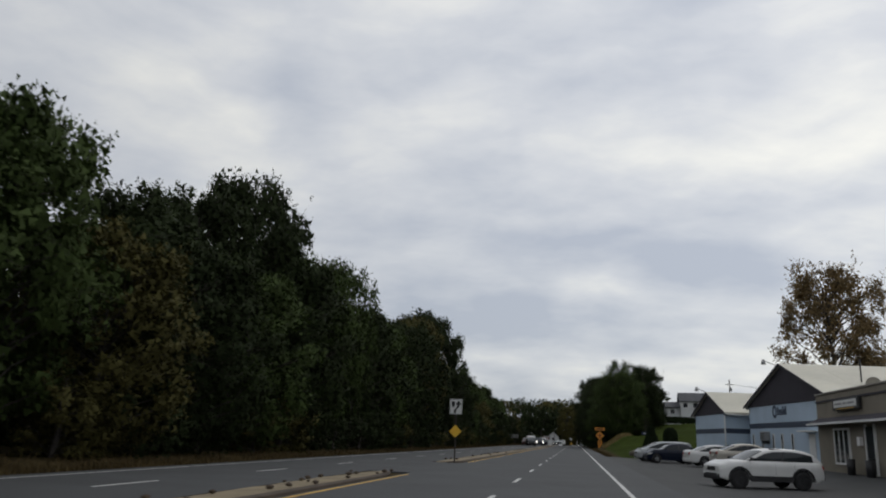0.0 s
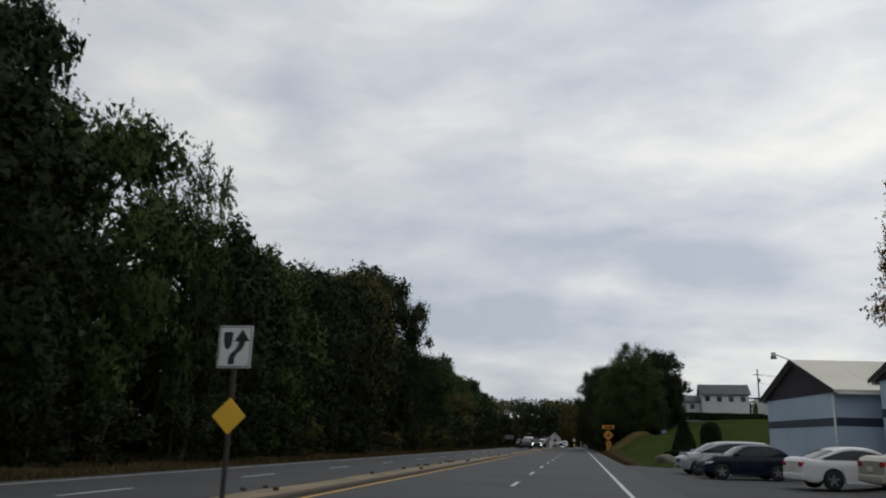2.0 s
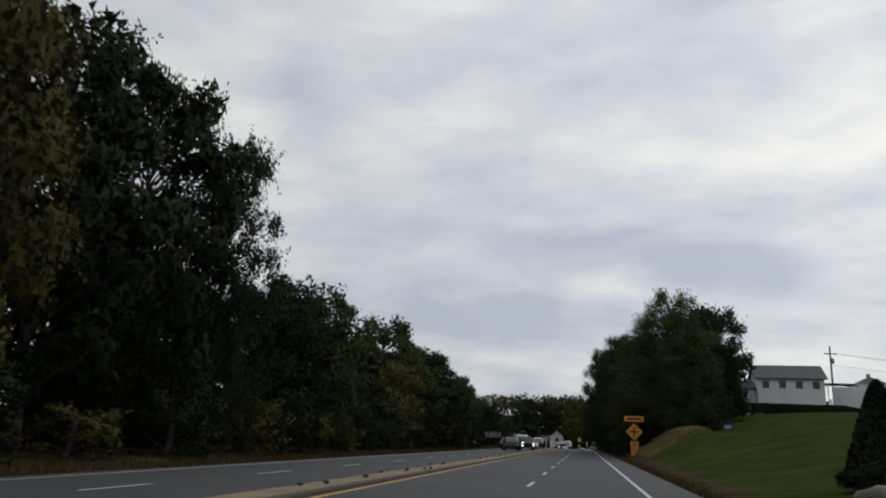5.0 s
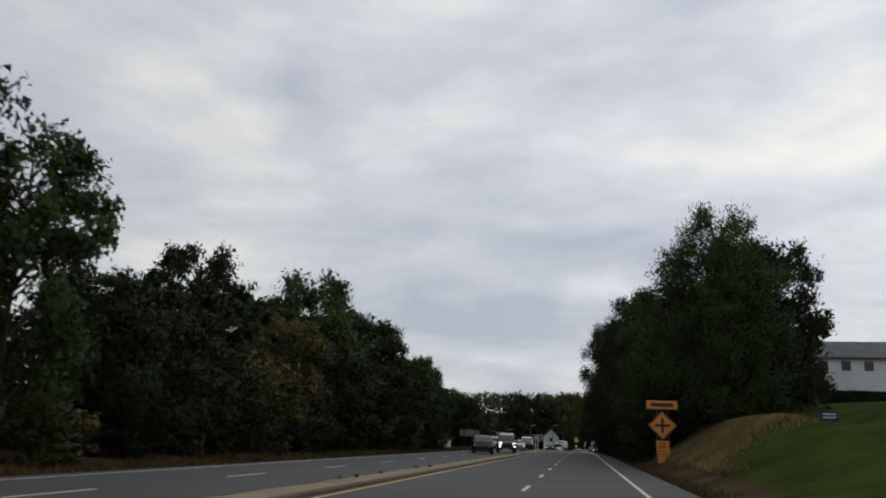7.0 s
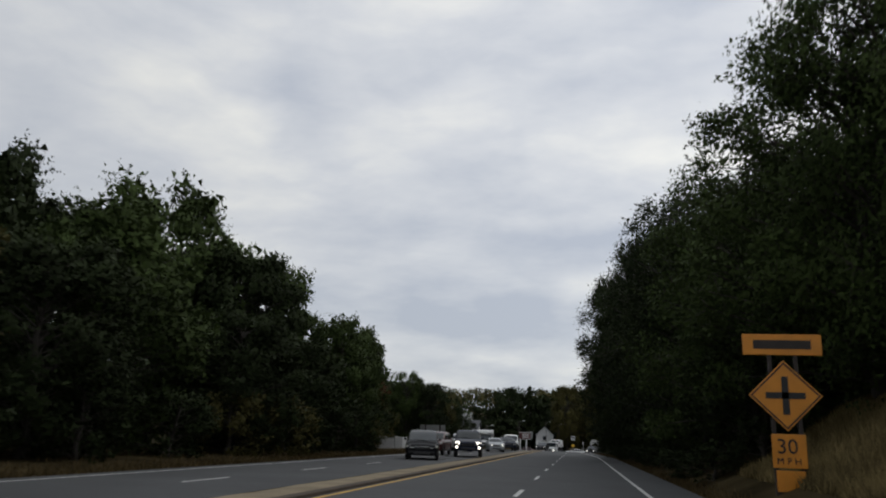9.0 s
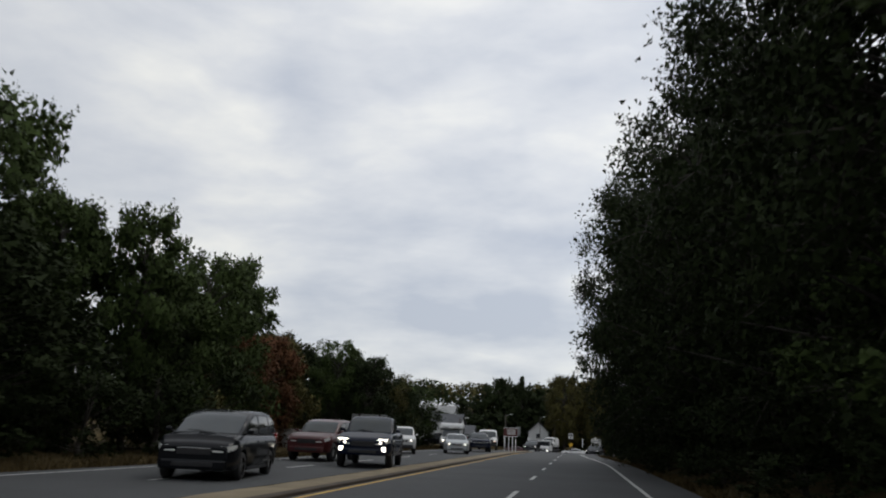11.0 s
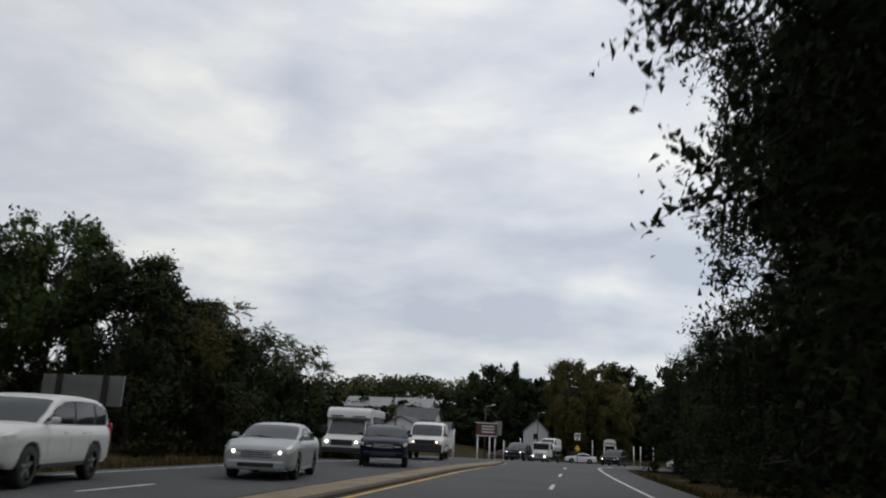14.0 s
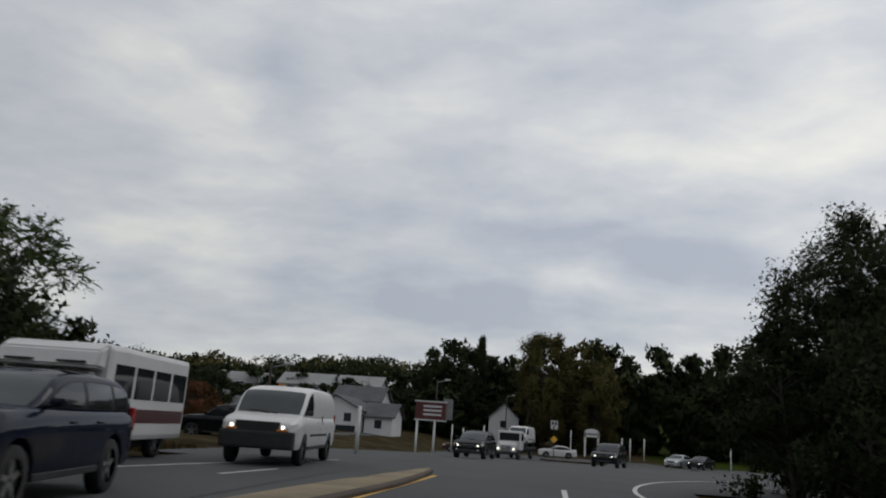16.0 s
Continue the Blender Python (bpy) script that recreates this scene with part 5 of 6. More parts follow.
def build_traffic():
    make_car("minivan", "black", "black minivan driving in the lane beside the median", "van", at(-9.7, 170.0, 190), **dict(VAN, H=1.72), strip=True, group=TRAFFIC)
    build_pickup(at(-8.45, 180.6, 188))
    make_car("sport_utility_car", "maroon", "dark maroon sport utility car in the outer lane", "car", at(-11.45, 183.6, 180), **SUV, grille="dark", group=TRAFFIC)
    make_car("sport_utility_car", "white", "white sport utility car with a seven-slot grille", "car", at(-12.2, 202.0, 193), **SUV, lit=True, grille="slots", group=TRAFFIC)
    make_car("sedan", "silver", "silver sedan with chrome grille and lit headlamps", "car", at(-9.5, 208.8, 191), **dict(SEDAN, L=4.8, W=1.83, H=1.45), lit=True, grille="bars", group=TRAFFIC)
    build_bus(at(-12.8, 227.0, 187) @ Matrix.Diagonal((1, 1, 0.89, 1)))
    make_car("sport_utility_car", "navy", "dark blue sport utility car with a chrome-framed grille", "car", at(-9.2, 220.0, 192), **dict(SUV, H=1.66), grille="bars", rails=True, group=TRAFFIC)
    build_cargo_van(at(-9.75, 232.2, 186))
    make_car("sport_utility_car", "black", "dark compact sport utility car near the end of the median", "car", at(-6.5, 256.0, 174), **dict(HATCH_SUV, rails=False), lit=True, group=TRAFFIC)
    build_flatbed(at(-5.6, 289.0, 170))
    build_cargo_van(pose(-5.2, 291.3, fall(-5, 290) + 1.2, 0, 0, 170), False, "cargo_van", "white cargo van carried on the flatbed truck")
    make_car("sedan", "white", "white sedan standing on the cross street", "car", at(-1.3, 307, 96), **SEDAN, group=TRAFFIC)
    make_car("sport_utility_car", "black", "dark sport utility car entering the junction", "car", at(2.2, 270, 165), **SUV, lit=True, group=TRAFFIC)
    make_car("sedan", "silver", "silver sedan coming round the bend with lit headlamps", "car", at(12.4, 303, 150), **SEDAN, lit=True, group=TRAFFIC)
    make_car("sedan", "black", "dark sedan coming round the bend with lit headlamps", "car", at(14.9, 303, 150), **SEDAN, lit=True, group=TRAFFIC)
    make_car("sedan", "maroon", "maroon sedan standing behind the roadside posts", "car", at(-12.4, 301.5, 95), **SEDAN, group=TRAFFIC)
    make_car("sedan", "black", "dark sedan parked in the low yard behind the verge", "car", at(-26.0, 203.6, 70, ground_z(-26, 203.6)), **SEDAN, group="cars in the yard")
    make_car("sedan", "tan", "dusty tan sedan parked beside the white box trailer", "car", at(-25.3, 209.6, 80, ground_z(-25.3, 209.6)), **SEDAN, group="cars in the yard")
    make_car("sport_utility_car", "black", "black sport utility car standing by the white garage house", "car", at(-17.8, 247, 95), **SUV, group=TRAFFIC)


build_traffic()


# ---- buildings ----
PALE_CAP = material("weathered_grey_flashing", (0.22, 0.205, 0.175), 0.7, 0.25, 1.0, 20)
BLUE_WALL = material("pale_blue_siding", (0.40, 0.495, 0.59), 0.7, 0.10, 0.5, 20, 0.1)
NAVY_BAND = material("navy_band_paint", (0.03, 0.045, 0.075), 0.6, 0.15, 1, 20)
GABLE_DARK = material("dark_gable_cladding", (0.026, 0.022, 0.030), 0.85, 0.15, 0.8, 20, 0.2)
PALE_ROOF = material("weathered_pale_metal_roof", (0.48, 0.46, 0.38), 0.6, 0.14, 0.3, 6, 0.2)
TAN_WALL = material("tan_stucco", (0.200, 0.176, 0.136), 0.9, 0.16, 0.8, 30, 0.3)
WHITE_TRIM = material("white_painted_trim", (0.66, 0.66, 0.64), 0.6, 0.08, 1, 30)
WHITE_SIDING = material("white_clapboard", (0.60, 0.61, 0.61), 0.7, 0.08, 0.6, 20, 0.1)
GREY_ROOF = material("grey_shingle_roof", (0.075, 0.078, 0.085), 0.9, 0.25, 0.8, 15, 0.4)
WINDOW_GLASS = glass_material("dark_window_glass", (0.03, 0.034, 0.04))
STEEL = material("galvanised_steel", (0.30, 0.30, 0.30), 0.5, 0.2, 2, 30, metal=0.6)
POST_BROWN = material("rusty_sign_post", (0.032, 0.025, 0.021), 0.8, 0.3, 3, 30)
SIGN_WHITE = material("white_sign_sheet", (0.60, 0.60, 0.58), 0.5, 0.08, 2, 30)
SIGN_YELLOW = material("yellow_sign_sheet", (0.72, 0.42, 0.03), 0.5, 0.1, 2, 30)
SIGN_ORANGE = material("weathered_amber_sign_sheet", (0.58, 0.22, 0.015), 0.5, 0.15, 2, 30)
SIGN_BLACK = material("black_sign_paint", (0.012, 0.012, 0.012), 0.6, 0.2, 2, 30)
SIGN_BLUE = material("blue_sign_paint", (0.016, 0.024, 0.07), 0.6, 0.15, 2, 30)
SIGN_BACK = material("bare_sign_back", (0.24, 0.245, 0.24), 0.5, 0.15, 1, 20, metal=0.4)
RED_PANEL = material("faded_red_panel", (0.09, 0.022, 0.02), 0.6, 0.2, 1, 20)
STONE = material("weathered_boulder", (0.15, 0.135, 0.105), 0.9, 0.3, 1.2, 10, 0.5)
WOOD_POLE = material("weathered_pole_wood", (0.06, 0.05, 0.042), 0.9, 0.3, 2, 30, 0.3)
HEDGE = material("dark_hedge_leaves", (0.018, 0.028, 0.012), 0.9, 0.4, 0.6, 4, per_island=0.4, spec=0.1)


def gable_hall(name, label, x0, x1, y0, y1, base, eave, apex, over=0.35):
    """A hall whose gable end faces the road (towards -x): walls, navy band, dark gable, pale roof."""
    ob = empty(name, pose(x0, (y0 + y1) / 2, base), label, "building")
    inv = ob.matrix_world.inverted()
    ym = (y0 + y1) / 2

    def p(nm, bm, mat, lab="", parent=None):
        for v in bm.verts:
            v.co = inv @ v.co
        return part(nm, bm, mat, parent or ob, lab)
    gz = eave
    p("front_wall", box(x0, x0 + 0.25, y0, y1, base - 0.4, gz), BLUE_WALL, "pale blue front wall")
    p("side_wall", box(x0 + 0.25, x1, y0, y0 + 0.25, base - 0.4, gz), BLUE_WALL)
    p("side_wall", box(x0 + 0.25, x1, y1 - 0.25, y1, base - 0.4, gz), BLUE_WALL)
    p("back_wall", box(x1 - 0.25, x1, y0 + 0.25, y1 - 0.25, base - 0.4, gz), BLUE_WALL)
    bz = base + (eave - base) * 0.62
    p("band", box(x0 - 0.02, x0 - 0.003, y0, y1, bz, bz + 0.38), NAVY_BAND, "dark navy band")
    p("band", box(x0, x1, y0 - 0.02, y0 - 0.003, bz, bz + 0.38), NAVY_BAND, "dark navy band")
    p("gable", prism([(x0 - 0.04, y0 - over, gz), (x0 - 0.04, y1 + over, gz), (x0 - 0.04, ym, apex)], (0.3, 0, 0)), GABLE_DARK, "dark cladded gable")
    p("gable", prism([(x1 - 0.3, y0, gz), (x1 - 0.3, y1, gz), (x1 - 0.3, ym, apex - 0.1)], (0.3, 0, 0)), GABLE_DARK)
    for s, ye in ((-1, y0 - over - 0.1), (1, y1 + over + 0.1)):
        n = 7
        p("roof", prism([(x0 - 0.25, ye, gz - 0.03), (x0 - 0.25, ym, apex + 0.03), (x0 - 0.25, ym, apex + 0.15), (x0 - 0.25, ye, gz + 0.09)], (x1 - x0 + 0.5, 0, 0)), PALE_ROOF, "pale weathered roof slope")
        p("fascia", prism([(x0 - 0.29, ye, gz - 0.08), (x0 - 0.29, ym, apex - 0.02), (x0 - 0.29, ym, apex + 0.16), (x0 - 0.29, ye, gz + 0.10)], (0.036, 0, 0)), GABLE_DARK)
        for k in range(1, n):
            x = x0 + (x1 - x0) * k / n
            p("roof_seam", prism([(x, ye, gz + 0.09), (x, ym, apex + 0.15), (x, ym, apex + 0.156), (x, ye, gz + 0.096)], (0.03, 0, 0)), PALE_ROOF)
        p("gutter", box(x0 - 0.1, x1, ye - 0.06 if s < 0 else ye - 0.04, ye + 0.04 if s < 0 else ye + 0.06, gz - 0.14, gz - 0.02, 0.02), WHITE_TRIM)
    # siding laps on the front and on the side that faces down the road
    k = 0
    z = base + 0.3
    while z < gz - 0.1:
        if not bz - 0.05 < z < bz + 0.42:
            p("siding_lap", box(x0 - 0.004, x0 - 0.001, y0, y1, z, z + 0.02), BLUE_WALL)
            p("siding_lap", box(x0, x1, y0 - 0.004, y0 - 0.001, z, z + 0.02), BLUE_WALL)
        z += 0.42
    p("downpipe", tube((x0 - 0.07, y0 + 0.12, base), (x0 - 0.07, y0 + 0.12, gz - 0.1), 0.05, n=8), WHITE_TRIM)
    return ob, p


def build_shops():
    # the smaller hall
    ob, p = gable_hall("blue_hall", "pale blue hall with dark gable and pale metal roof", 11.4, 24.4, 64.75, 73.45, -0.15, 3.92, 5.72)
    small = ob
    p("wall_box", box(11.26, 11.39, 65.6, 66.4, 1.0, 1.25, 0.02), SIGN_BACK)
    p("vent_pipe", tube((17.4, 69.1, 5.6), (17.4, 69.1, 6.9), 0.06, n=8), STEEL)
    lampb = bmesh.new()
    add_tube(lampb, (11.3, 69.1, 5.8), (10.6, 69.6, 6.2), 0.03, n=6)
    arm = p("lamp_arm", lampb, STEEL)
    p("lamp_head", tube((10.55, 69.65, 5.95), (10.55, 69.65, 6.3), 0.17, 0.1, 10), STEEL, "grey yard lamp", arm)
    # the larger hall with shopfront windows
    ob, p = gable_hall("blue_shop", "larger pale blue shop hall with dark gable and sign", 14.4, 31.2, 49.65, 63.85, 0.1, 4.36, 7.02)
    for y in (63.1, 61.2, 59.05, 57.45, 55.65):
        w = p("window", box(14.34, 14.39, y - 0.12, y + 0.12, 1.2, 2.28), WINDOW_GLASS, "narrow dark window")
        p("window_frame", box(14.335, 14.395, y + 0.12, y + 0.17, 1.16, 2.33), WHITE_TRIM, "", w)
        p("window_frame", box(14.335, 14.395, y - 0.17, y - 0.12, 1.16, 2.33), WHITE_TRIM, "", w)
        p("window_head", box(14.335, 14.395, y - 0.12, y + 0.12, 2.28, 2.33), WHITE_TRIM, "", w)
        p("window_sill", box(14.31, 14.395, y - 0.2, y + 0.2, 1.1, 1.16), WHITE_TRIM, "", w)
    ac = p("air_conditioner", box(13.95, 14.38, 59.7, 60.6, 1.85, 2.5, 0.04), STEEL, "grey wall-mounted air conditioner")
    for z in (1.98, 2.1, 2.22, 2.34):
        p("louvre", box(13.935, 13.95, 59.78, 60.52, z - 0.02, z + 0.02), DARK_TRIM, "", ac)
    for y in (59.85, 60.39):
        p("bracket", box(14.0, 14.38, y, y + 0.06, 1.62, 1.85), DARK_TRIM, "", ac)
    # the painted sign: a ring mark and a word drawn as plain bars
    ring = bmesh.new()
    for i in range(20):
        a0, a1 = 2 * math.pi * i / 20, 2 * math.pi * (i + 1) / 20
        pts = [(14.375, 58.6 + r_ * math.sin(a_) * 0.85, 3.88 + r_ * math.cos(a_)) for r_, a_ in ((0.46, a0), (0.46, a1), (0.27, a1), (0.27, a0))]
        add_prism(ring, pts, (0.02, 0, 0))
    p("sign_ring", ring, NAVY_BAND, "navy ring mark")
    for y, h in ((57.95, 0.58), (57.62, 0.40), (57.32, 0.40), (57.02, 0.58), (56.76, 0.40), (56.56, 0.58)):
        p("sign_letter_bar", box(14.37, 14.39, y - 0.11, y + 0.11, 3.62, 3.62 + h), NAVY_BAND)
    p("door", box(14.33, 14.39, 52.1, 53.0, 0.35, 2.3, 0.01), WHITE_TRIM, "white side door")
    p("porch_roof", box(13.7, 14.4, 51.8, 53.3, 2.4, 2.5, 0.02), WHITE_TRIM)
    lb = bmesh.new()
    add_tube(lb, (14.3, 57.0, 7.0), (13.5, 57.5, 7.4), 0.03, n=6)
    arm = p("lamp_arm", lb, STEEL)
    p("lamp_head", tube((13.45, 57.55, 7.15), (13.45, 57.55, 7.5), 0.18, 0.1, 10), STEEL, "grey yard lamp", arm)
    p("roof_pipe", tube((17.8, 52.6, 5.4), (17.8, 52.6, 7.2), 0.05, n=8), DARK_TRIM)
    # both halls stand a little askew to the road
    for hall in (small, ob):
        hall.rotation_euler.z = radians(7)
    # the flat-roofed tan bakery
    tan = empty("tan_shop", pose(12.9, 39.5, 0.3), "tan stucco shop with flat parapet and long awning", "building")
    inv = tan.matrix_world.inverted()

    def q(nm, bm, mat, lab="", parent=None):
        for v in bm.verts:
            v.co = inv @ v.co
        return part(nm, bm, mat, parent or tan, lab)
    q("front_wall", box(12.9, 13.15, 24.0, 44.4, 0.0, 4.15), TAN_WALL)
    q("side_wall", box(13.15, 24, 24.0, 24.25, 0.0, 4.15), TAN_WALL)
    q("side_wall", box(13.15, 24, 44.15, 44.4, 0.0, 4.15), TAN_WALL)
    q("back_wall", box(23.75, 24, 24.25, 44.15, 0.0, 4.15), TAN_WALL)
    q("flat_roof", box(13.15, 23.75, 24.25, 44.15, 3.6, 3.75), PALE_ROOF)
    q("parapet_cap", box(12.84, 13.2, 23.95, 44.45, 4.15, 4.24, 0.02), PALE_CAP)
    q("cornice", box(12.85, 12.9, 24.0, 44.4, 3.75, 3.85), GABLE_DARK)
    aw = q("awning", prism([(12.9, 23.9, 2.95), (12.35, 23.9, 2.66), (12.35, 23.9, 2.56), (12.9, 23.9, 2.62)], (0, 20.5, 0)), GABLE_DARK, "long dark awning")
    q("awning_edge", box(12.31, 12.35, 23.9, 44.4, 2.56, 2.66), WHITE_TRIM, "pale awning edge", aw)
    sg = q("fascia_sign", box(12.72, 12.88, 37.6, 41.2, 3.22, 3.78, 0.03), SIGN_BLACK, "black-framed lit shop sign")
    q("sign_face", box(12.705, 12.72, 37.85, 40.95, 3.36, 3.69), SIGN_WHITE, "pale sign face", sg)
    for y0, y1 in ((38.1, 39.0), (39.2, 39.6), (39.8, 40.8)):
        q("sign_letter_bar", box(12.698, 12.705, y0, y1, 3.48, 3.57), SIGN_BACK, "", sg)
    q("sign_letter_bar", box(12.708, 12.72, 38.2, 40.6, 3.27, 3.31), LINE_YELLOW, "", sg)
    for yc in (40.65,):
        w = q("shop_window", box(12.84, 12.89, yc - 1.0, yc + 1.0, 0.75, 2.3), WINDOW_GLASS, "white-framed shop window")
        for y0, y1, z0, z1 in ((yc - 1.1, yc - 1.0, 0.65, 2.4), (yc + 1.0, yc + 1.1, 0.65, 2.4), (yc - 0.37, yc - 0.31, 0.75, 2.3), (yc + 0.31, yc + 0.37, 0.75, 2.3)):
            q("window_frame", box(12.81, 12.9, y0, y1, z0, z1), WHITE_TRIM, "", w)
        q("window_frame", box(12.81, 12.9, yc - 1.0, yc + 1.0, 0.65, 0.75), WHITE_TRIM, "", w)
        q("window_frame", box(12.81, 12.9, yc - 1.0, yc + 1.0, 2.3, 2.4), WHITE_TRIM, "", w)
    for yc in (36.9,):
        d = q("shop_door", box(12.84, 12.89, yc - 0.5, yc + 0.5, 0.35, 2.4), WINDOW_GLASS, "dark glazed shop door")
        q("door_frame", box(12.81, 12.9, yc - 0.6, yc - 0.5, 0.3, 2.5), WHITE_TRIM, "", d)
        q("door_frame", box(12.81, 12.9, yc + 0.5, yc + 0.6, 0.3, 2.5), WHITE_TRIM, "", d)
    q("wall_lamp", box(12.72, 12.9, 37.9, 38.25, 1.55, 1.95, 0.03), WHITE_TRIM)
    q("satellite_dish", tube((15.0, 41.9, 4.66), (15.12, 42.1, 4.68), 0.38, 0.31, 16), PALE_CAP, "grey-brown roof dish")
    q("dish_mast", tube((15.12, 42.1, 3.7), (15.12, 42.1, 4.7), 0.04, n=6), STEEL)
    q("roof_vent", box(13.9, 14.25, 41.2, 41.55, 3.75, 4.42, 0.03), WHITE_TRIM)
    for y in (38.6, 36.2):
        bb = tube((12.5, y, lot_z(12.5, y)), (12.5, y, lot_z(12.5, y) + 0.72), 0.17, 0.2, 14)
        tagged(mesh_object("litter_bin", bb, DARK_TRIM), "black round litter bin outside the tan shop", "bin", "litter bins")


build_shops()


def house(name, label, x, y, z, w, d, h, rise, turn=0, roof=None, windows=3, gable_front=False, category="house"):
    """A clapboard house: width w along its own x, depth d, wall height h. The ridge runs along x, or along y with gable_front."""
    ob = empty(name, pose(x, y, z, 0, 0, turn), label, category, "houses")
    roof = roof or GREY_ROOF
    part("wall", box(-w / 2, w / 2, -d / 2, -d / 2 + 0.2, -3.4, h), WHITE_SIDING, ob)
    part("wall", box(-w / 2, w / 2, d / 2 - 0.2, d / 2, -3.4, h), WHITE_SIDING, ob)
    part("wall", box(-w / 2, -w / 2 + 0.2, -d / 2 + 0.2, d / 2 - 0.2, -3.4, h), WHITE_SIDING, ob)
    part("wall", box(w / 2 - 0.2, w / 2, -d / 2 + 0.2, d / 2 - 0.2, -3.4, h), WHITE_SIDING, ob)
    o = 0.4
    if gable_front:
        for yy in (-d / 2, d / 2 - 0.2):
            part("gable", prism([(-w / 2, yy, h), (w / 2, yy, h), (0, yy, h + rise)], (0, 0.2, 0)), WHITE_SIDING, ob)
        for s in (-1, 1):
            k = rise / (w / 2)
            part("roof", prism([(s * (w / 2 + o), -d / 2 - o, h - o * k), (0, -d / 2 - o, h + rise), (0, -d / 2 - o, h + rise + 0.15), (s * (w / 2 + o), -d / 2 - o, h - o * k + 0.15)], (0, d + 2 * o, 0)), roof, ob)
    else:
        for xx in (-w / 2, w / 2 - 0.2):
            part("gable", prism([(xx, -d / 2, h), (xx, d / 2, h), (xx, 0, h + rise)], (0.2, 0, 0)), WHITE_SIDING, ob)
        for s in (-1, 1):
            k = rise / (d / 2)
            part("roof", prism([(-w / 2 - o, s * (d / 2 + o), h - o * k), (-w / 2 - o, 0, h + rise), (-w / 2 - o, 0, h + rise + 0.15), (-w / 2 - o, s * (d / 2 + o), h - o * k + 0.15)], (w + 2 * o, 0, 0)), roof, ob)
    for k in range(windows):
        xw = -w / 2 + w * (k + 0.5) / windows
        for zw in ((h - 1.0,) if h < 3.2 else (h - 0.95, h - 3.6)):
            wd = part("window", box(xw - 0.45, xw + 0.45, -d / 2 - 0.02, -d / 2 - 0.003, zw - 0.45, zw + 0.55), WINDOW_GLASS, ob)
            for a in (-0.5, 0.45):
                part("window_frame", box(xw + a, xw + a + 0.05, -d / 2 - 0.04, -d / 2 - 0.002, zw - 0.5, zw + 0.6), WHITE_TRIM, wd)
            part("window_sill", box(xw - 0.52, xw + 0.52, -d / 2 - 0.07, -d / 2 - 0.002, zw - 0.53, zw - 0.46), WHITE_TRIM, wd)
    return ob


def hip_house(x, y, z, w, d, h, rise):
    """A small white house under a hipped grey roof."""
    ob = empty("hipped_house", pose(x, y, z), "small white house with a grey hipped roof", "house", "houses")
    for x0, x1, y0, y1 in ((-w / 2, w / 2, -d / 2, -d / 2 + 0.2), (-w / 2, w / 2, d / 2 - 0.2, d / 2), (-w / 2, -w / 2 + 0.2, -d / 2 + 0.2, d / 2 - 0.2), (w / 2 - 0.2, w / 2, -d / 2 + 0.2, d / 2 - 0.2)):
        part("wall", box(x0, x1, y0, y1, -3.4, h), WHITE_SIDING, ob)
    bm = bmesh.new()
    o = 0.35
    e = [bm.verts.new((sx * (w / 2 + o), sy * (d / 2 + o), h)) for sx, sy in ((-1, -1), (1, -1), (1, 1), (-1, 1))]
    r = [bm.verts.new((0, sy * d * 0.18, h + rise)) for sy in (-1, 1)]
    for f in ((e[0], e[1], r[0]), (e[1], e[2], r[1], r[0]), (e[2], e[3], r[1]), (e[3], e[0], r[0], r[1]), (e[3], e[2], e[1], e[0])):
        bm.faces.new(f)
    part("roof", bm, GREY_ROOF, ob)
    part("chimney", box(-0.2, 0.2, -0.2, 0.2, h + rise - 0.3, h + rise + 0.5, 0.02), TAN_WALL, ob)
    return ob


def leafy_form(name, label, category, outline, x, y, z, turn=0, n=9000, leaf=0.12, mat=None, sx=1.0, sy=1.0, seed=21):
    """A clipped bush: leaves packed on a turned outline of (radius, height)."""
    rng = np.random.default_rng(seed)
    mat = mat or HEDGE
    hs = np.array([p_[1] for p_ in outline]); rs = np.array([p_[0] for p_ in outline])
    u = rng.uniform(0, 1, n) ** 0.8
    hz = hs[0] + (hs[-1] - hs[0]) * u
    rr = np.interp(hz, hs, rs) * np.where(rng.uniform(size=n) < 0.75, rng.uniform(0.9, 1.05, n), np.sqrt(rng.uniform(0, 1, n)))
    a = rng.uniform(0, 2 * math.pi, n)
    c = np.stack([rr * np.cos(a) * sx, rr * np.sin(a) * sy, hz], axis=1)
    out = c * np.array([1 / sx ** 2, 1 / sy ** 2, 0.3])
    out /= np.linalg.norm(out, axis=1)[:, None] + 1e-6
    me = leaf_mesh("foliage", c, leaf * rng.uniform(0.7, 1.3, n), rng, mat, out)
    ob = empty(name, pose(x, y, z, 0, 0, turn), label, category)
    cr = new("foliage", me)
    cr.parent = ob
    part("stem", tube((0, 0, -0.2), (0, 0, hs[-1] * 0.7), 0.09, 0.03, 7), BARK, ob)
    return ob


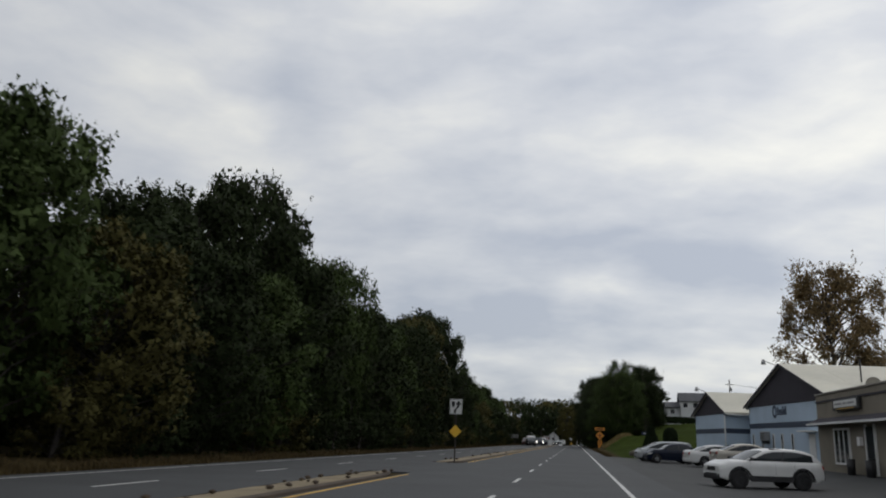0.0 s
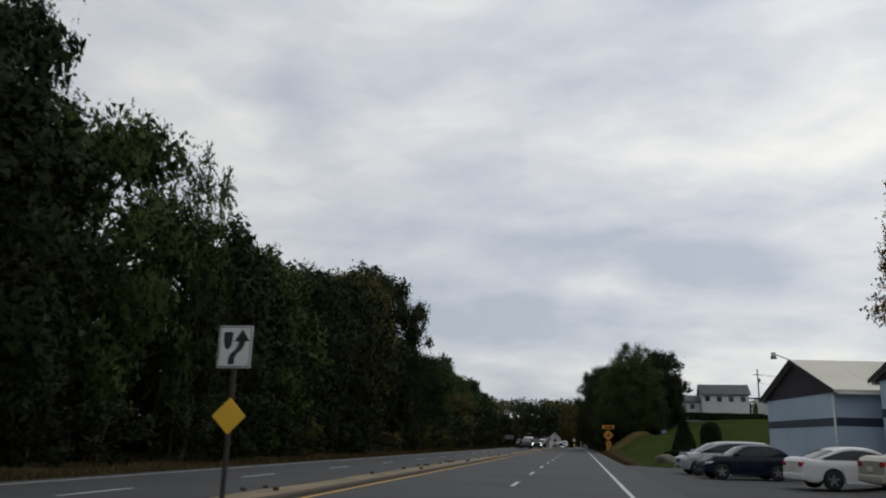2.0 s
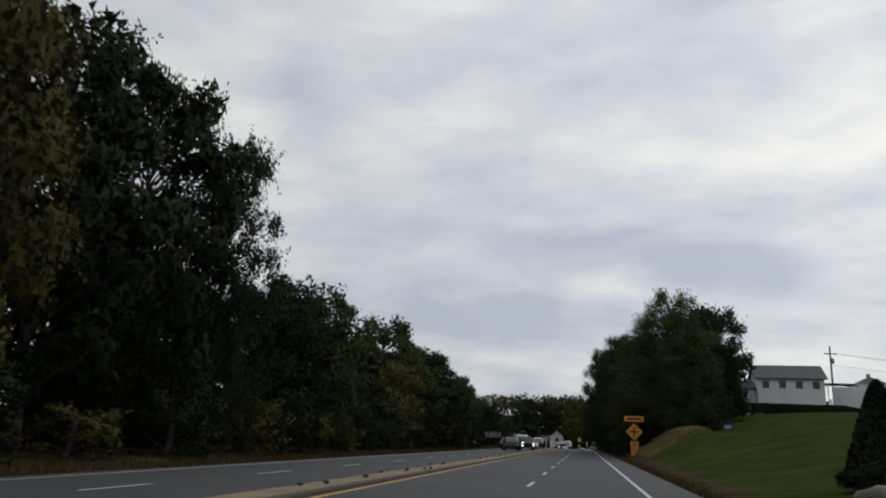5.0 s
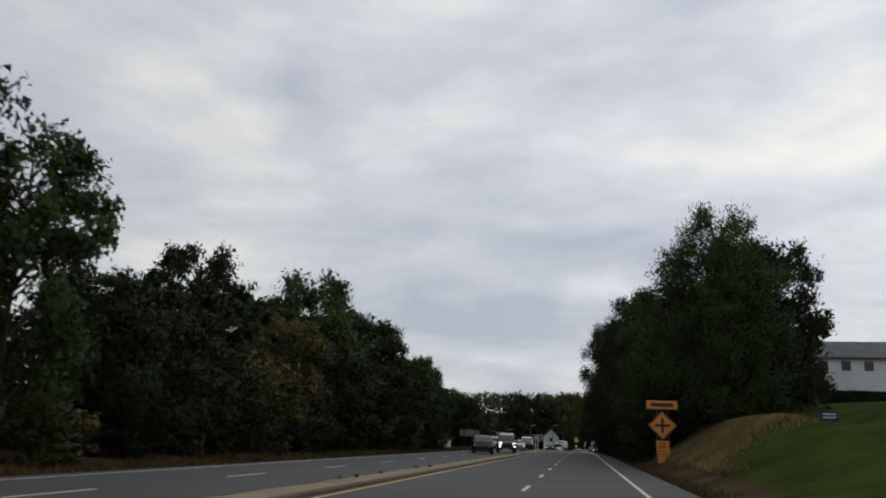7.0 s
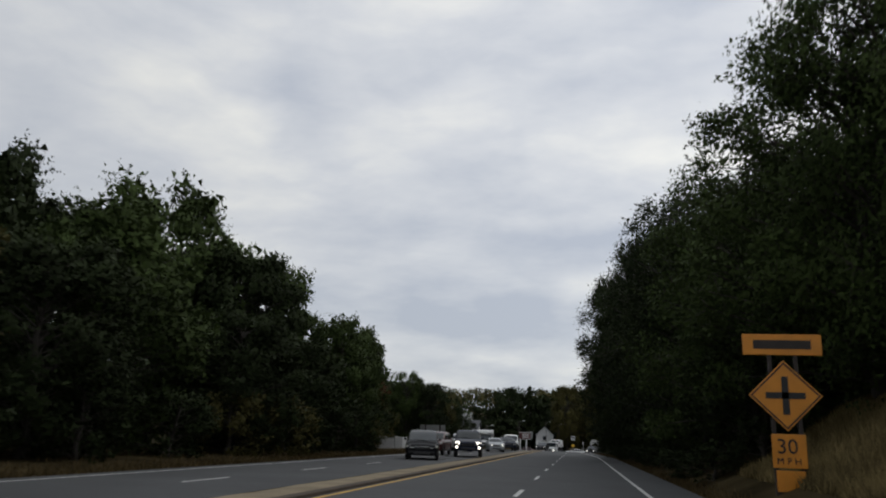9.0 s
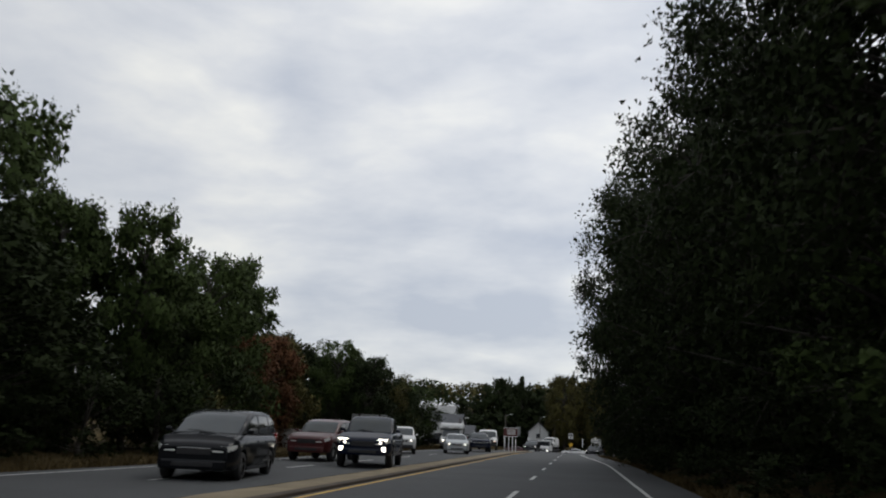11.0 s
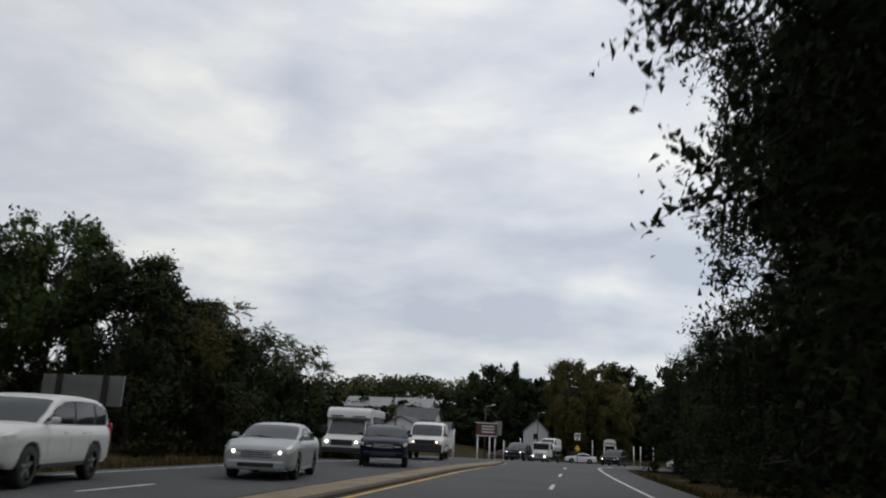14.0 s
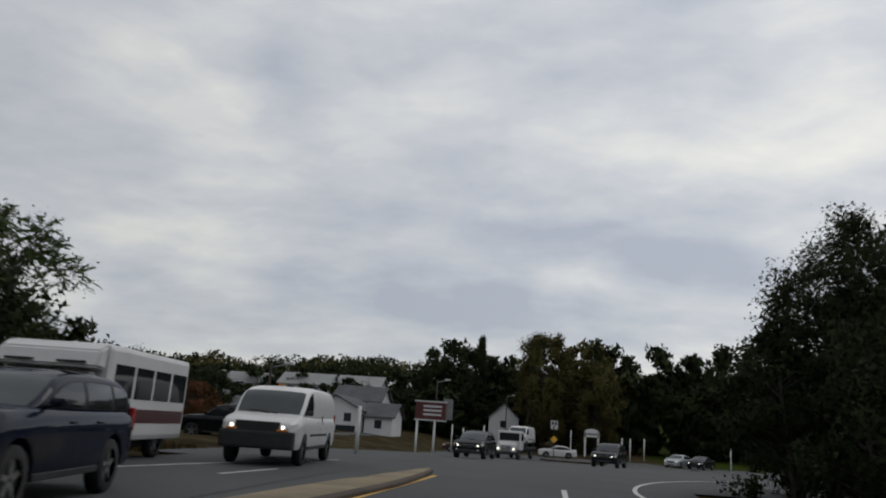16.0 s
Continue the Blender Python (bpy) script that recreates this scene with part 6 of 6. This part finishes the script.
def build_lawn():
    g = ground_z
    leafy_form("clipped_shrub", "dark clipped cone-shaped evergreen on the lawn edge", "shrub", ((1.1, 0), (1.05, 0.5), (0.62, 1.9), (0.24, 2.9), (0.05, 3.2)), 8.9, 95, g(8.85, 95), seed=21)
    leafy_form("clipped_shrub", "dark clipped column-shaped evergreen on the lawn edge", "shrub", ((0.65, 0), (0.82, 0.6), (0.82, 1.9), (0.62, 2.5), (0.2, 2.75)), 11.1, 95, g(11.1, 95), seed=22)
    leafy_form("low_hedge", "low dark hedge round the foot of the clipped shrubs", "hedge", ((1.0, 0), (1.0, 0.35), (0.6, 0.62)), 10.2, 93.6, g(10.2, 93.6) - 0.05, sx=3.0, sy=0.9, seed=23)
    rk = bmesh.new()
    bmesh.ops.create_icosphere(rk, subdivisions=3, radius=1)
    for v in rk.verts:
        k = 1 + 0.22 * noise.noise(v.co * 1.3) + 0.08 * noise.noise(v.co * 4)
        v.co = Vector((v.co.x * 1.0 * k, v.co.y * 0.7 * k, v.co.z * 0.55 * k))
    for f in rk.faces:
        f.smooth = True
    ob = tagged(mesh_object("boulder", rk, STONE), "grey-brown weathered boulder at the lawn edge", "rock")
    ob.matrix_world = pose(6.9, 88.4, g(6.9, 88.4) - 0.05, 0, 14, 15) @ Matrix.Diagonal((1.05, 0.95, 0.95, 1))
    s = empty("yard_sign", pose(8.5, 92.6, g(8.5, 92.6)), "small blue yard sign on the lawn edge", "sign")
    part("panel", box(-0.4, 0.4, -0.02, 0.02, 0.22, 0.58, 0.01), SIGN_BLUE, s)
    part("stake", box(-0.4, -0.36, 0.02, 0.05, -0.1, 0.5), STEEL, s)
    part("stake", box(0.36, 0.4, 0.02, 0.05, -0.1, 0.5), STEEL, s)
    for z in (0.48, 0.34):
        part("letter_bar", box(-0.3, 0.3, -0.026, -0.021, z - 0.025, z + 0.025), SIGN_WHITE, s)
    s = empty("yard_sign", pose(11.6, 136.4, g(11.6, 136.4)), "small blue yard sign on the lawn bank", "sign")
    part("panel", box(-0.42, 0.42, -0.02, 0.02, 0.08, 0.56, 0.01), SIGN_BLUE, s)
    part("stake", box(-0.03, 0.03, 0.02, 0.05, -0.1, 0.5), STEEL, s)
    for z in (0.42, 0.26):
        part("letter_bar", box(-0.3, 0.3, -0.026, -0.021, z - 0.03, z + 0.03), SIGN_WHITE, s)
    # houses on the hill
    house("white_house", "white clapboard house with grey gabled roof on the lawn hill", 28.2, 184.5, 8.3, 8.6, 7.0, 2.9, 1.9, turn=-4, windows=4)
    house("porch_wing", "low white wing with a small awning beside the house", 23.2, 186, 7.6, 4.6, 6.0, 2.2, 1.2, windows=2)
    hip_house(41.0, 190, 8.4, 4.8, 5.0, 2.4, 1.5)
    hip_house(45.6, 193, 8.0, 3.4, 4.0, 2.3, 1.2)
    fn = empty("garden_wall", pose(37.0, 186.5, 8.2), "long plain white garden wall beside the house", "wall")
    part("panel", box(-2.0, 1.4, -0.1, 0.1, -3.0, 2.35, 0.02), WHITE_SIDING, fn)
    part("panel", box(1.42, 6.0, -0.1, 0.1, -3.0, 2.75, 0.02), WHITE_SIDING, fn)
    part("coping", box(-2.05, 6.05, -0.14, 0.14, 2.76, 2.82, 0.01), WHITE_TRIM, fn)
    aw = empty("carport", pose(34.6, 183, 8.4), "small open carport with thin posts beside the house", "carport")
    part("roof", box(-1.9, 1.9, -1.5, 1.5, 2.1, 2.25, 0.02), GREY_ROOF, aw)
    for x in (-1.7, 0, 1.7):
        part("post", box(x - 0.06, x + 0.06, -1.4, -1.28, -2.4, 2.1), WHITE_TRIM, aw)
    hg = leafy_form("hedge", "long dark clipped hedge in front of the white house", "hedge", ((1.0, 0), (1.0, 1.0), (0.8, 1.3)), 27.0, 178.0, ground_z(27, 178) - 0.1, turn=4, n=12000, leaf=0.3, sx=8.4, sy=0.9, seed=24)
    pl = empty("utility_pole", pose(36.5, 191.5, 8.0), "weathered wooden utility pole with crossarm behind the house", "pole")
    part("shaft", tube((0, 0, -2.5), (0, 0, 9.0), 0.16, 0.12, 8), WOOD_POLE, pl)
    part("crossarm", box(-0.9, 0.9, -0.05, 0.05, 7.8, 7.95), WOOD_POLE, pl)
    part("transformer", tube((0.3, 0, 6.4), (0.3, 0, 7.2), 0.22, n=10), STEEL, pl)
    for i, (dx, dz) in enumerate(((-0.8, 7.97), (0.8, 7.97), (0, 6.2))):
        wire = bmesh.new()
        pts = [Vector((dx + 60 * k / 12, 10 * k / 12, dz - 1.6 * (1 - (2 * k / 12 - 1) ** 2))) for k in range(13)]
        for a, b in zip(pts, pts[1:]):
            add_tube(wire, a, b, 0.02, n=4, caps=False)
        part("wire", wire, DARK_TRIM, pl)


build_lawn()


# ---- signs along the road ----
def build_keep_right(x, y, z0, scale=1.0, facing=0):
    s = empty("keep_right_sign", pose(x, y, z0, 0, 0, facing) @ Matrix.Scale(scale, 4), "white curved-arrow road sign over a yellow diamond marker", "road sign", "arrow signs")
    part("post", box(-0.035, 0.035, 0.0, 0.06, -0.1, 3.2), POST_BROWN, s)
    pan = part("panel", box(-0.33, 0.33, -0.03, -0.005, 2.42, 3.20, 0.02), SIGN_WHITE, s, "white rectangular sign panel")
    # the median island and the arrow that passes to its right
    island = prism([(-0.23, -0.031, 3.08), (-0.05, -0.031, 3.08), (-0.055, -0.031, 2.90), (-0.085, -0.031, 2.80), (-0.14, -0.031, 2.755), (-0.195, -0.031, 2.80), (-0.225, -0.031, 2.90)], (0, -0.006, 0))
    part("island_mark", island, SIGN_BLACK, pan)
    edge = bmesh.new()
    for x0, x1, z_0, z_1 in ((-0.31, 0.31, 3.165, 3.18), (-0.31, 0.31, 2.44, 2.455), (-0.31, -0.295, 2.455, 3.165), (0.295, 0.31, 2.455, 3.165)):
        add_box(edge, x0, x1, -0.034, -0.031, z_0, z_1)
    part("border", edge, SIGN_BLACK, pan)
    shaft = bmesh.new()
    ctr = [(-0.05, 2.49), (-0.05, 2.60), (-0.01, 2.68), (0.07, 2.75), (0.12, 2.83), (0.135, 2.93)]
    for (x0, z_0), (x1, z_1) in zip(ctr, ctr[1:]):
        add_prism(shaft, [(x0 - 0.06, -0.031, z_0), (x0 + 0.06, -0.031, z_0), (x1 + 0.06, -0.031, z_1), (x1 - 0.06, -0.031, z_1)], (0, -0.006, 0))
    add_prism(shaft, [(-0.02, -0.031, 2.91), (0.285, -0.031, 2.91), (0.135, -0.031, 3.13)], (0, -0.006, 0))
    part("arrow_mark", shaft, SIGN_BLACK, pan)
    r = 0.325
    part("diamond_marker", prism([(-r, -0.02, 1.56), (0, -0.02, 1.56 - r), (r, -0.02, 1.56), (0, -0.02, 1.56 + r)], (0, 0.02, 0)), SIGN_YELLOW, s, "yellow reflective diamond")
    return s


def lettering(words, size, place, mat, parent):
    """Raised letters in the built-in font, facing -y, as one mesh part."""
    cu = bpy.data.curves.new("lettering", "FONT")
    cu.body, cu.size, cu.extrude, cu.resolution_u = words, size, 0.004, 3
    tmp = bpy.data.objects.new("lettering_curve", cu)
    bpy.context.scene.collection.objects.link(tmp)
    me = bpy.data.meshes.new_from_object(tmp.evaluated_get(bpy.context.evaluated_depsgraph_get()))
    bpy.data.objects.remove(tmp)
    me.transform(pose(*place, 90))
    me.materials.clear()
    me.materials.append(mat)
    ob = new("lettering", me)
    ob.parent = parent
    return ob


def build_signs():
    build_keep_right(-6.13, 39.45, 0.02)
    build_keep_right(-1.75, 305, ground_z(-1.75, 305) + 0.05, 1.35)
    # crossing warning
    s = empty("crossroad_sign", pose(4.32, 142.6, -0.20) @ Matrix.Scale(1.03, 4), "amber crossroad warning sign with plates above and below", "road sign")
    for x in (-0.28, 0.28):
        part("post", box(x - 0.04, x + 0.04, 0.0, 0.07, -0.3, 4.0), POST_BROWN, s)
    r = 0.78
    d = part("diamond", prism([(-r, -0.03, 2.62), (0, -0.03, 2.62 - r), (r, -0.03, 2.62), (0, -0.03, 2.62 + r)], (0, 0.025, 0)), SIGN_ORANGE, s, "amber diamond warning panel")
    bar = bmesh.new()
    for a, b in (((-0.42, 2.55), (0.42, 2.69)), ((-0.07, 2.2), (0.07, 3.04))):
        add_box(bar, a[0], b[0], -0.042, -0.031, a[1], b[1])
    part("cross_mark", bar, SIGN_BLACK, d)
    rim = bmesh.new()
    for k in range(4):
        a0, a1 = math.pi / 2 * k, math.pi / 2 * (k + 1)
        pts = [(rr * math.cos(aa), -0.034, 2.62 + rr * math.sin(aa)) for rr, aa in ((r * 0.95, a0), (r * 0.95, a1), (r * 0.89, a1), (r * 0.89, a0))]
        add_prism(rim, pts, (0, -0.004, 0))
    part("border", rim, SIGN_BLACK, d)
    tp = part("upper_plate", box(-0.85, 0.85, -0.03, -0.005, 3.52, 4.0, 0.02), SIGN_ORANGE, s, "amber name plate")
    part("letter_bar", box(-0.62, 0.62, -0.038, -0.031, 3.66, 3.86), POST_BROWN, tp)
    lp = part("lower_plate", box(-0.36, 0.36, -0.03, -0.005, 1.05, 1.78, 0.02), SIGN_ORANGE, s, "amber speed plate")
    lettering("30", 0.46, (-0.27, -0.036, 1.36), SIGN_BLACK, lp)
    lettering("M P H", 0.2, (-0.28, -0.036, 1.13), SIGN_BLACK, lp)
    part("marker_panel", box(-0.3, 0.3, -0.03, -0.005, 0.55, 1.0, 0.01), SIGN_ORANGE, s)
    # the back of a large board on the far verge
    s = empty("road_board", pose(-16.75, 210, 0.2), "bare metal back of a large roadside board", "road sign")
    part("panel", box(-1.45, 1.45, -0.03, 0.03, 1.5, 2.45, 0.01), SIGN_BACK, s)
    for x in (-0.8, 0.85):
        part("post", box(x - 0.08, x + 0.08, -0.14, -0.03, -0.4, 2.45), POST_BROWN, s)
    for z in (1.75, 2.2):
        part("stiffener", box(-1.45, 1.45, -0.06, -0.03, z - 0.03, z + 0.03), SIGN_BACK, s)
    z = ground_z(-21, 202)
    s = empty("box_trailer", pose(-22.1, 207.1, z, 0, 0, -3), "long white box trailer parked low behind the verge grass", "trailer")
    top = 1.24 - z
    part("body", box(-1.6, 1.9, -1.0, 1.0, 0.12, top, 0.05), PAINTS["white"], s)
    part("front_box", box(1.96, 2.9, -0.97, 0.97, 0.12, top - 0.06, 0.05), PAINTS["white"], s)
    part("door_seam", box(1.9, 1.96, -0.9, 0.9, 0.3, top - 0.1), DARK_TRIM, s, "dark gap between the two boxes")
    part("frame", box(-1.7, 3.0, -0.9, 0.9, 0.02, 0.12), DARK_TRIM, s)
    for x in (-0.9, 0.0):
        part("wheel", tube((x, -0.98, 0.3), (x, -0.78, 0.3), 0.3, n=14), RUBBER, s)


build_signs()


def build_junction():
    """What stands beyond the junction: posts, billboard, arch, houses, lamp poles."""
    for x, y, h in ((-9.81, 241, 1.9), (-13.5, 300, 3.1), (-12.2, 300, 2.8), (-9.8, 300, 3.2), (-6.7, 300, 3.1), (0.6, 318, 3.3), (6.7, 310, 2.8), (7.7, 310, 2.8), (10.1, 316, 2.8), (17.5, 300, 2.5)):
        ob = tube((0, 0, -0.1), (0, 0, h), 0.075, n=8)
        o = tagged(mesh_object("bollard_post", ob, WHITE_TRIM), "slim white post at the edge of the junction", "post", "white posts")
        o.matrix_world = pose(x, y, ground_z(x, y))
    b = empty("billboard", pose(-9.6, 258, ground_z(-9.6, 258) + 0.05), "faded red billboard on two white posts", "billboard")
    part("panel", box(-0.95, 0.95, -0.08, 0.08, 2.05, 3.1, 0.02), RED_PANEL, b)
    part("frame", box(-1.0, 1.0, -0.1, 0.1, 1.97, 2.05), WHITE_TRIM, b)
    part("frame", box(-1.0, 1.0, -0.1, 0.1, 3.1, 3.18), WHITE_TRIM, b)
    for z in (2.85, 2.6, 2.35):
        part("letter_bar", box(-0.45, 0.7, -0.09, -0.081, z - 0.06, z + 0.06), SIGN_WHITE, b)
    part("side_panel", box(0.75, 1.35, 0.12, 0.2, 2.1, 3.35, 0.02), SIGN_BACK, b)
    for x in (-0.8, 0.3):
        part("post", tube((x, 0, -0.5), (x, 0, 2.0), 0.07, n=8), WHITE_TRIM, b)
    a = empty("sign_arch", pose(3.4, 318, ground_z(3.4, 318)) @ Matrix.Diagonal((2.1, 1.6, 2.1, 1)), "white arched sign frame on two posts", "sign")
    for x in (-0.42, 0.42):
        part("post", box(x - 0.06, x + 0.06, -0.05, 0.05, -0.1, 1.5), WHITE_TRIM, a)
    top = [(-0.5, -0.05, 1.2)] + [(0.5 * math.sin(t_ * math.pi / 6 - math.pi / 2), -0.05, 1.45 + 0.28 * math.cos(t_ * math.pi / 6 - math.pi / 2)) for t_ in range(7)] + [(0.5, -0.05, 1.2)]
    part("arch_panel", prism(top, (0, 0.1, 0)), WHITE_TRIM, a)
    part("letter_bar", box(-0.3, 0.3, -0.06, -0.051, 1.32, 1.45), SIGN_BACK, a)
    h = house("garage_house", "white gabled house with a flat dark panel as garage opening", -27.7, 304.5, -0.6, 6.2, 9.0, 3.0, 1.5, gable_front=True, windows=2)
    # no hole in the wall: a dark sheet stands for the garage's inner shade
    part("garage_opening", box(0.2, 2.6, -4.54, -4.503, -2.0, 1.1), WINDOW_GLASS, h, "flat dark panel for the shade inside the garage opening")
    part("porch_post", box(2.7, 2.84, -4.9, -4.76, -2.2, 1.3), WHITE_TRIM, h)
    house("white_house", "low white wing house with grey roof beside the garage house", -22.6, 304, -0.8, 3.4, 6.0, 2.6, 1.5, windows=1)
    house("barn_house", "grey-roofed house behind the white garage house", -28.2, 315, 0.4, 6.4, 7.0, 3.4, 1.9, windows=2)
    house("white_house", "small white gabled house among the far trees", -9.2, 329, 1.4, 4.4, 5.0, 1.6, 2.0, gable_front=True, windows=1)
    house("low_house", "low grey-roofed house behind the far verge", -38.5, 306, 0.3, 8, 6.0, 1.8, 1.0, windows=3)
    for x, y, top in ((-49, 319, 5.0), (-44, 322, 5.6), (-39.5, 321, 5.8), (-34.5, 322, 6.0), (-30.5, 326, 6.6)):
        plant("far", "dark", x, y, top, 3.4, where="below the far houses")
    for x, y, z, w in ((-41, 330, 4.4, 8.0), (-33, 333, 4.6, 7.0), (-52, 334, 4.2, 8.0)):
        house("hill_house", "pale terraced house roof on the far rise", x, y, z, w, 6.0, 1.8, 1.7, windows=2, roof=SIGN_BACK)
    for x, y, h_ in ((-12.0, 276, 6.2), (-8.6, 322, 7.5), (-5.4, 321, 7.0), (-14.5, 243, 3.5), (-43.1, 300, 6.0), (-37.9, 300, 5.6)):
        p_ = empty("utility_pole", pose(x, y, ground_z(x, y)), "slim weathered roadside pole with a lamp arm", "pole", "far poles")
        part("shaft", tube((0, 0, -0.3), (0, 0, h_), 0.09, 0.06, 8), WOOD_POLE, p_)
        part("lamp_arm", tube((0, 0, h_ - 0.2), (0.9, -0.3, h_), 0.035, n=6), STEEL, p_)
        part("lamp_head", box(0.7, 1.15, -0.4, -0.2, h_ - 0.03, h_ + 0.08, 0.02), SIGN_WHITE, p_)
    fp = tube((0, 0, -0.3), (0, 0, 2.4), 0.07, 0.055, 8)
    tagged(mesh_object("fence_post", fp, WOOD_POLE), "weathered wooden post standing in the brush", "post").matrix_world = pose(-19.4, 242, ground_z(-19.4, 242) - 0.2)
    # the small island in the cross street
    bm = bmesh.new()
    pts = [(2.6 * math.cos(a_), 1.1 * math.sin(a_)) for a_ in [2 * math.pi * i / 18 for i in range(18)]]
    add_prism(bm, [(0.2 + 1.3 * x, 291 + 1.2 * y, ground_z(0.2, 291) + 0.04) for x, y in pts], (0, 0, 0.14))
    tagged(mesh_object("traffic_island", bm, [KERB]), "small raised concrete island in the cross street", "median", kind="structure")


build_junction()


# ---- rough grass ----
DRY_GRASS = material("dry_grass_blades", (0.080, 0.058, 0.027), 1.0, 0.35, 0.4, 4, per_island=0.4, spec=0.05)
TAN_GRASS = material("pale_tan_grass_blades", (0.20, 0.155, 0.070), 1.0, 0.4, 0.35, 4, per_island=0.5, spec=0.05)


def blades(name, label, places, mat, seed, height):
    """Grass blades, one triangle each, as one object of stuff."""
    rng = np.random.default_rng(seed)
    pts = np.array(places)
    n = len(pts)
    h = height * rng.uniform(0.5, 1.3, n)
    a = rng.uniform(0, 2 * math.pi, n)
    w = 0.012 + 0.012 * rng.uniform(size=n)
    v = np.empty((n, 3, 3))
    side = np.stack([np.cos(a), np.sin(a), np.zeros(n)], axis=1) * w[:, None]
    lean = rng.normal(size=(n, 3)) * 0.25 * h[:, None]
    lean[:, 2] = h
    v[:, 0], v[:, 1], v[:, 2] = pts - side, pts + side, pts + lean
    me = bpy.data.meshes.new(name)
    me.from_pydata(v.reshape(-1, 3).tolist(), [], np.arange(n * 3).reshape(-1, 3).tolist())
    me.materials.append(mat)
    ob = new(name, me)
    return tagged(ob, label, "grass", kind="stuff")


def build_grass():
    rng = random.Random(11)
    dry, mound = [], []
    for _ in range(30000):
        y = rng.uniform(8, 236)
        x = -13.75 - abs(rng.gauss(0, 0.9))
        dry.append((x, y, ground_z(x, y) - 0.05))
    for _ in range(70000):
        y, x = rng.uniform(124, 149), rng.uniform(4.4, 10.4)
        if rng.random() < dryness(x, y) * (1 - smooth(8.2, 9.5, x)):
            mound.append((x, y, ground_z(x, y) - 0.06))
    for _ in range(9000):
        y = rng.uniform(79, 225)
        x = right_edge(y) + 1.55 + abs(rng.gauss(0, 0.3))
        dry.append((x, y, ground_z(x, y) - 0.06))
    blades("verge_grass", "long dry brown grass along the wooded verge", dry, DRY_GRASS, 31, 0.2)
    blades("mound_grass", "long pale tan grass on the bank beside the sign", mound, TAN_GRASS, 32, 0.27)


build_grass()


def build_litter():
    """Weeds and stones along the median top."""
    rng = random.Random(3)
    for i in range(60):
        y = rng.uniform(6, 26.5) if i < 26 else rng.uniform(40.5, 130)
        x = rng.uniform(MED_L + 0.25, MED_R - 0.2)
        bm = bmesh.new()
        bmesh.ops.create_icosphere(bm, subdivisions=1, radius=0.05 + 0.05 * rng.random())
        for v in bm.verts:
            v.co *= 1 + 0.4 * noise.noise(v.co * 9 + Vector((i, 0, 0)))
            v.co.z *= 0.6
        ob = tagged(mesh_object("stone", bm, KERB), "small loose stone lying on the median", "stone", "median stones")
        ob.matrix_world = pose(x, y, 0.125)


build_litter()
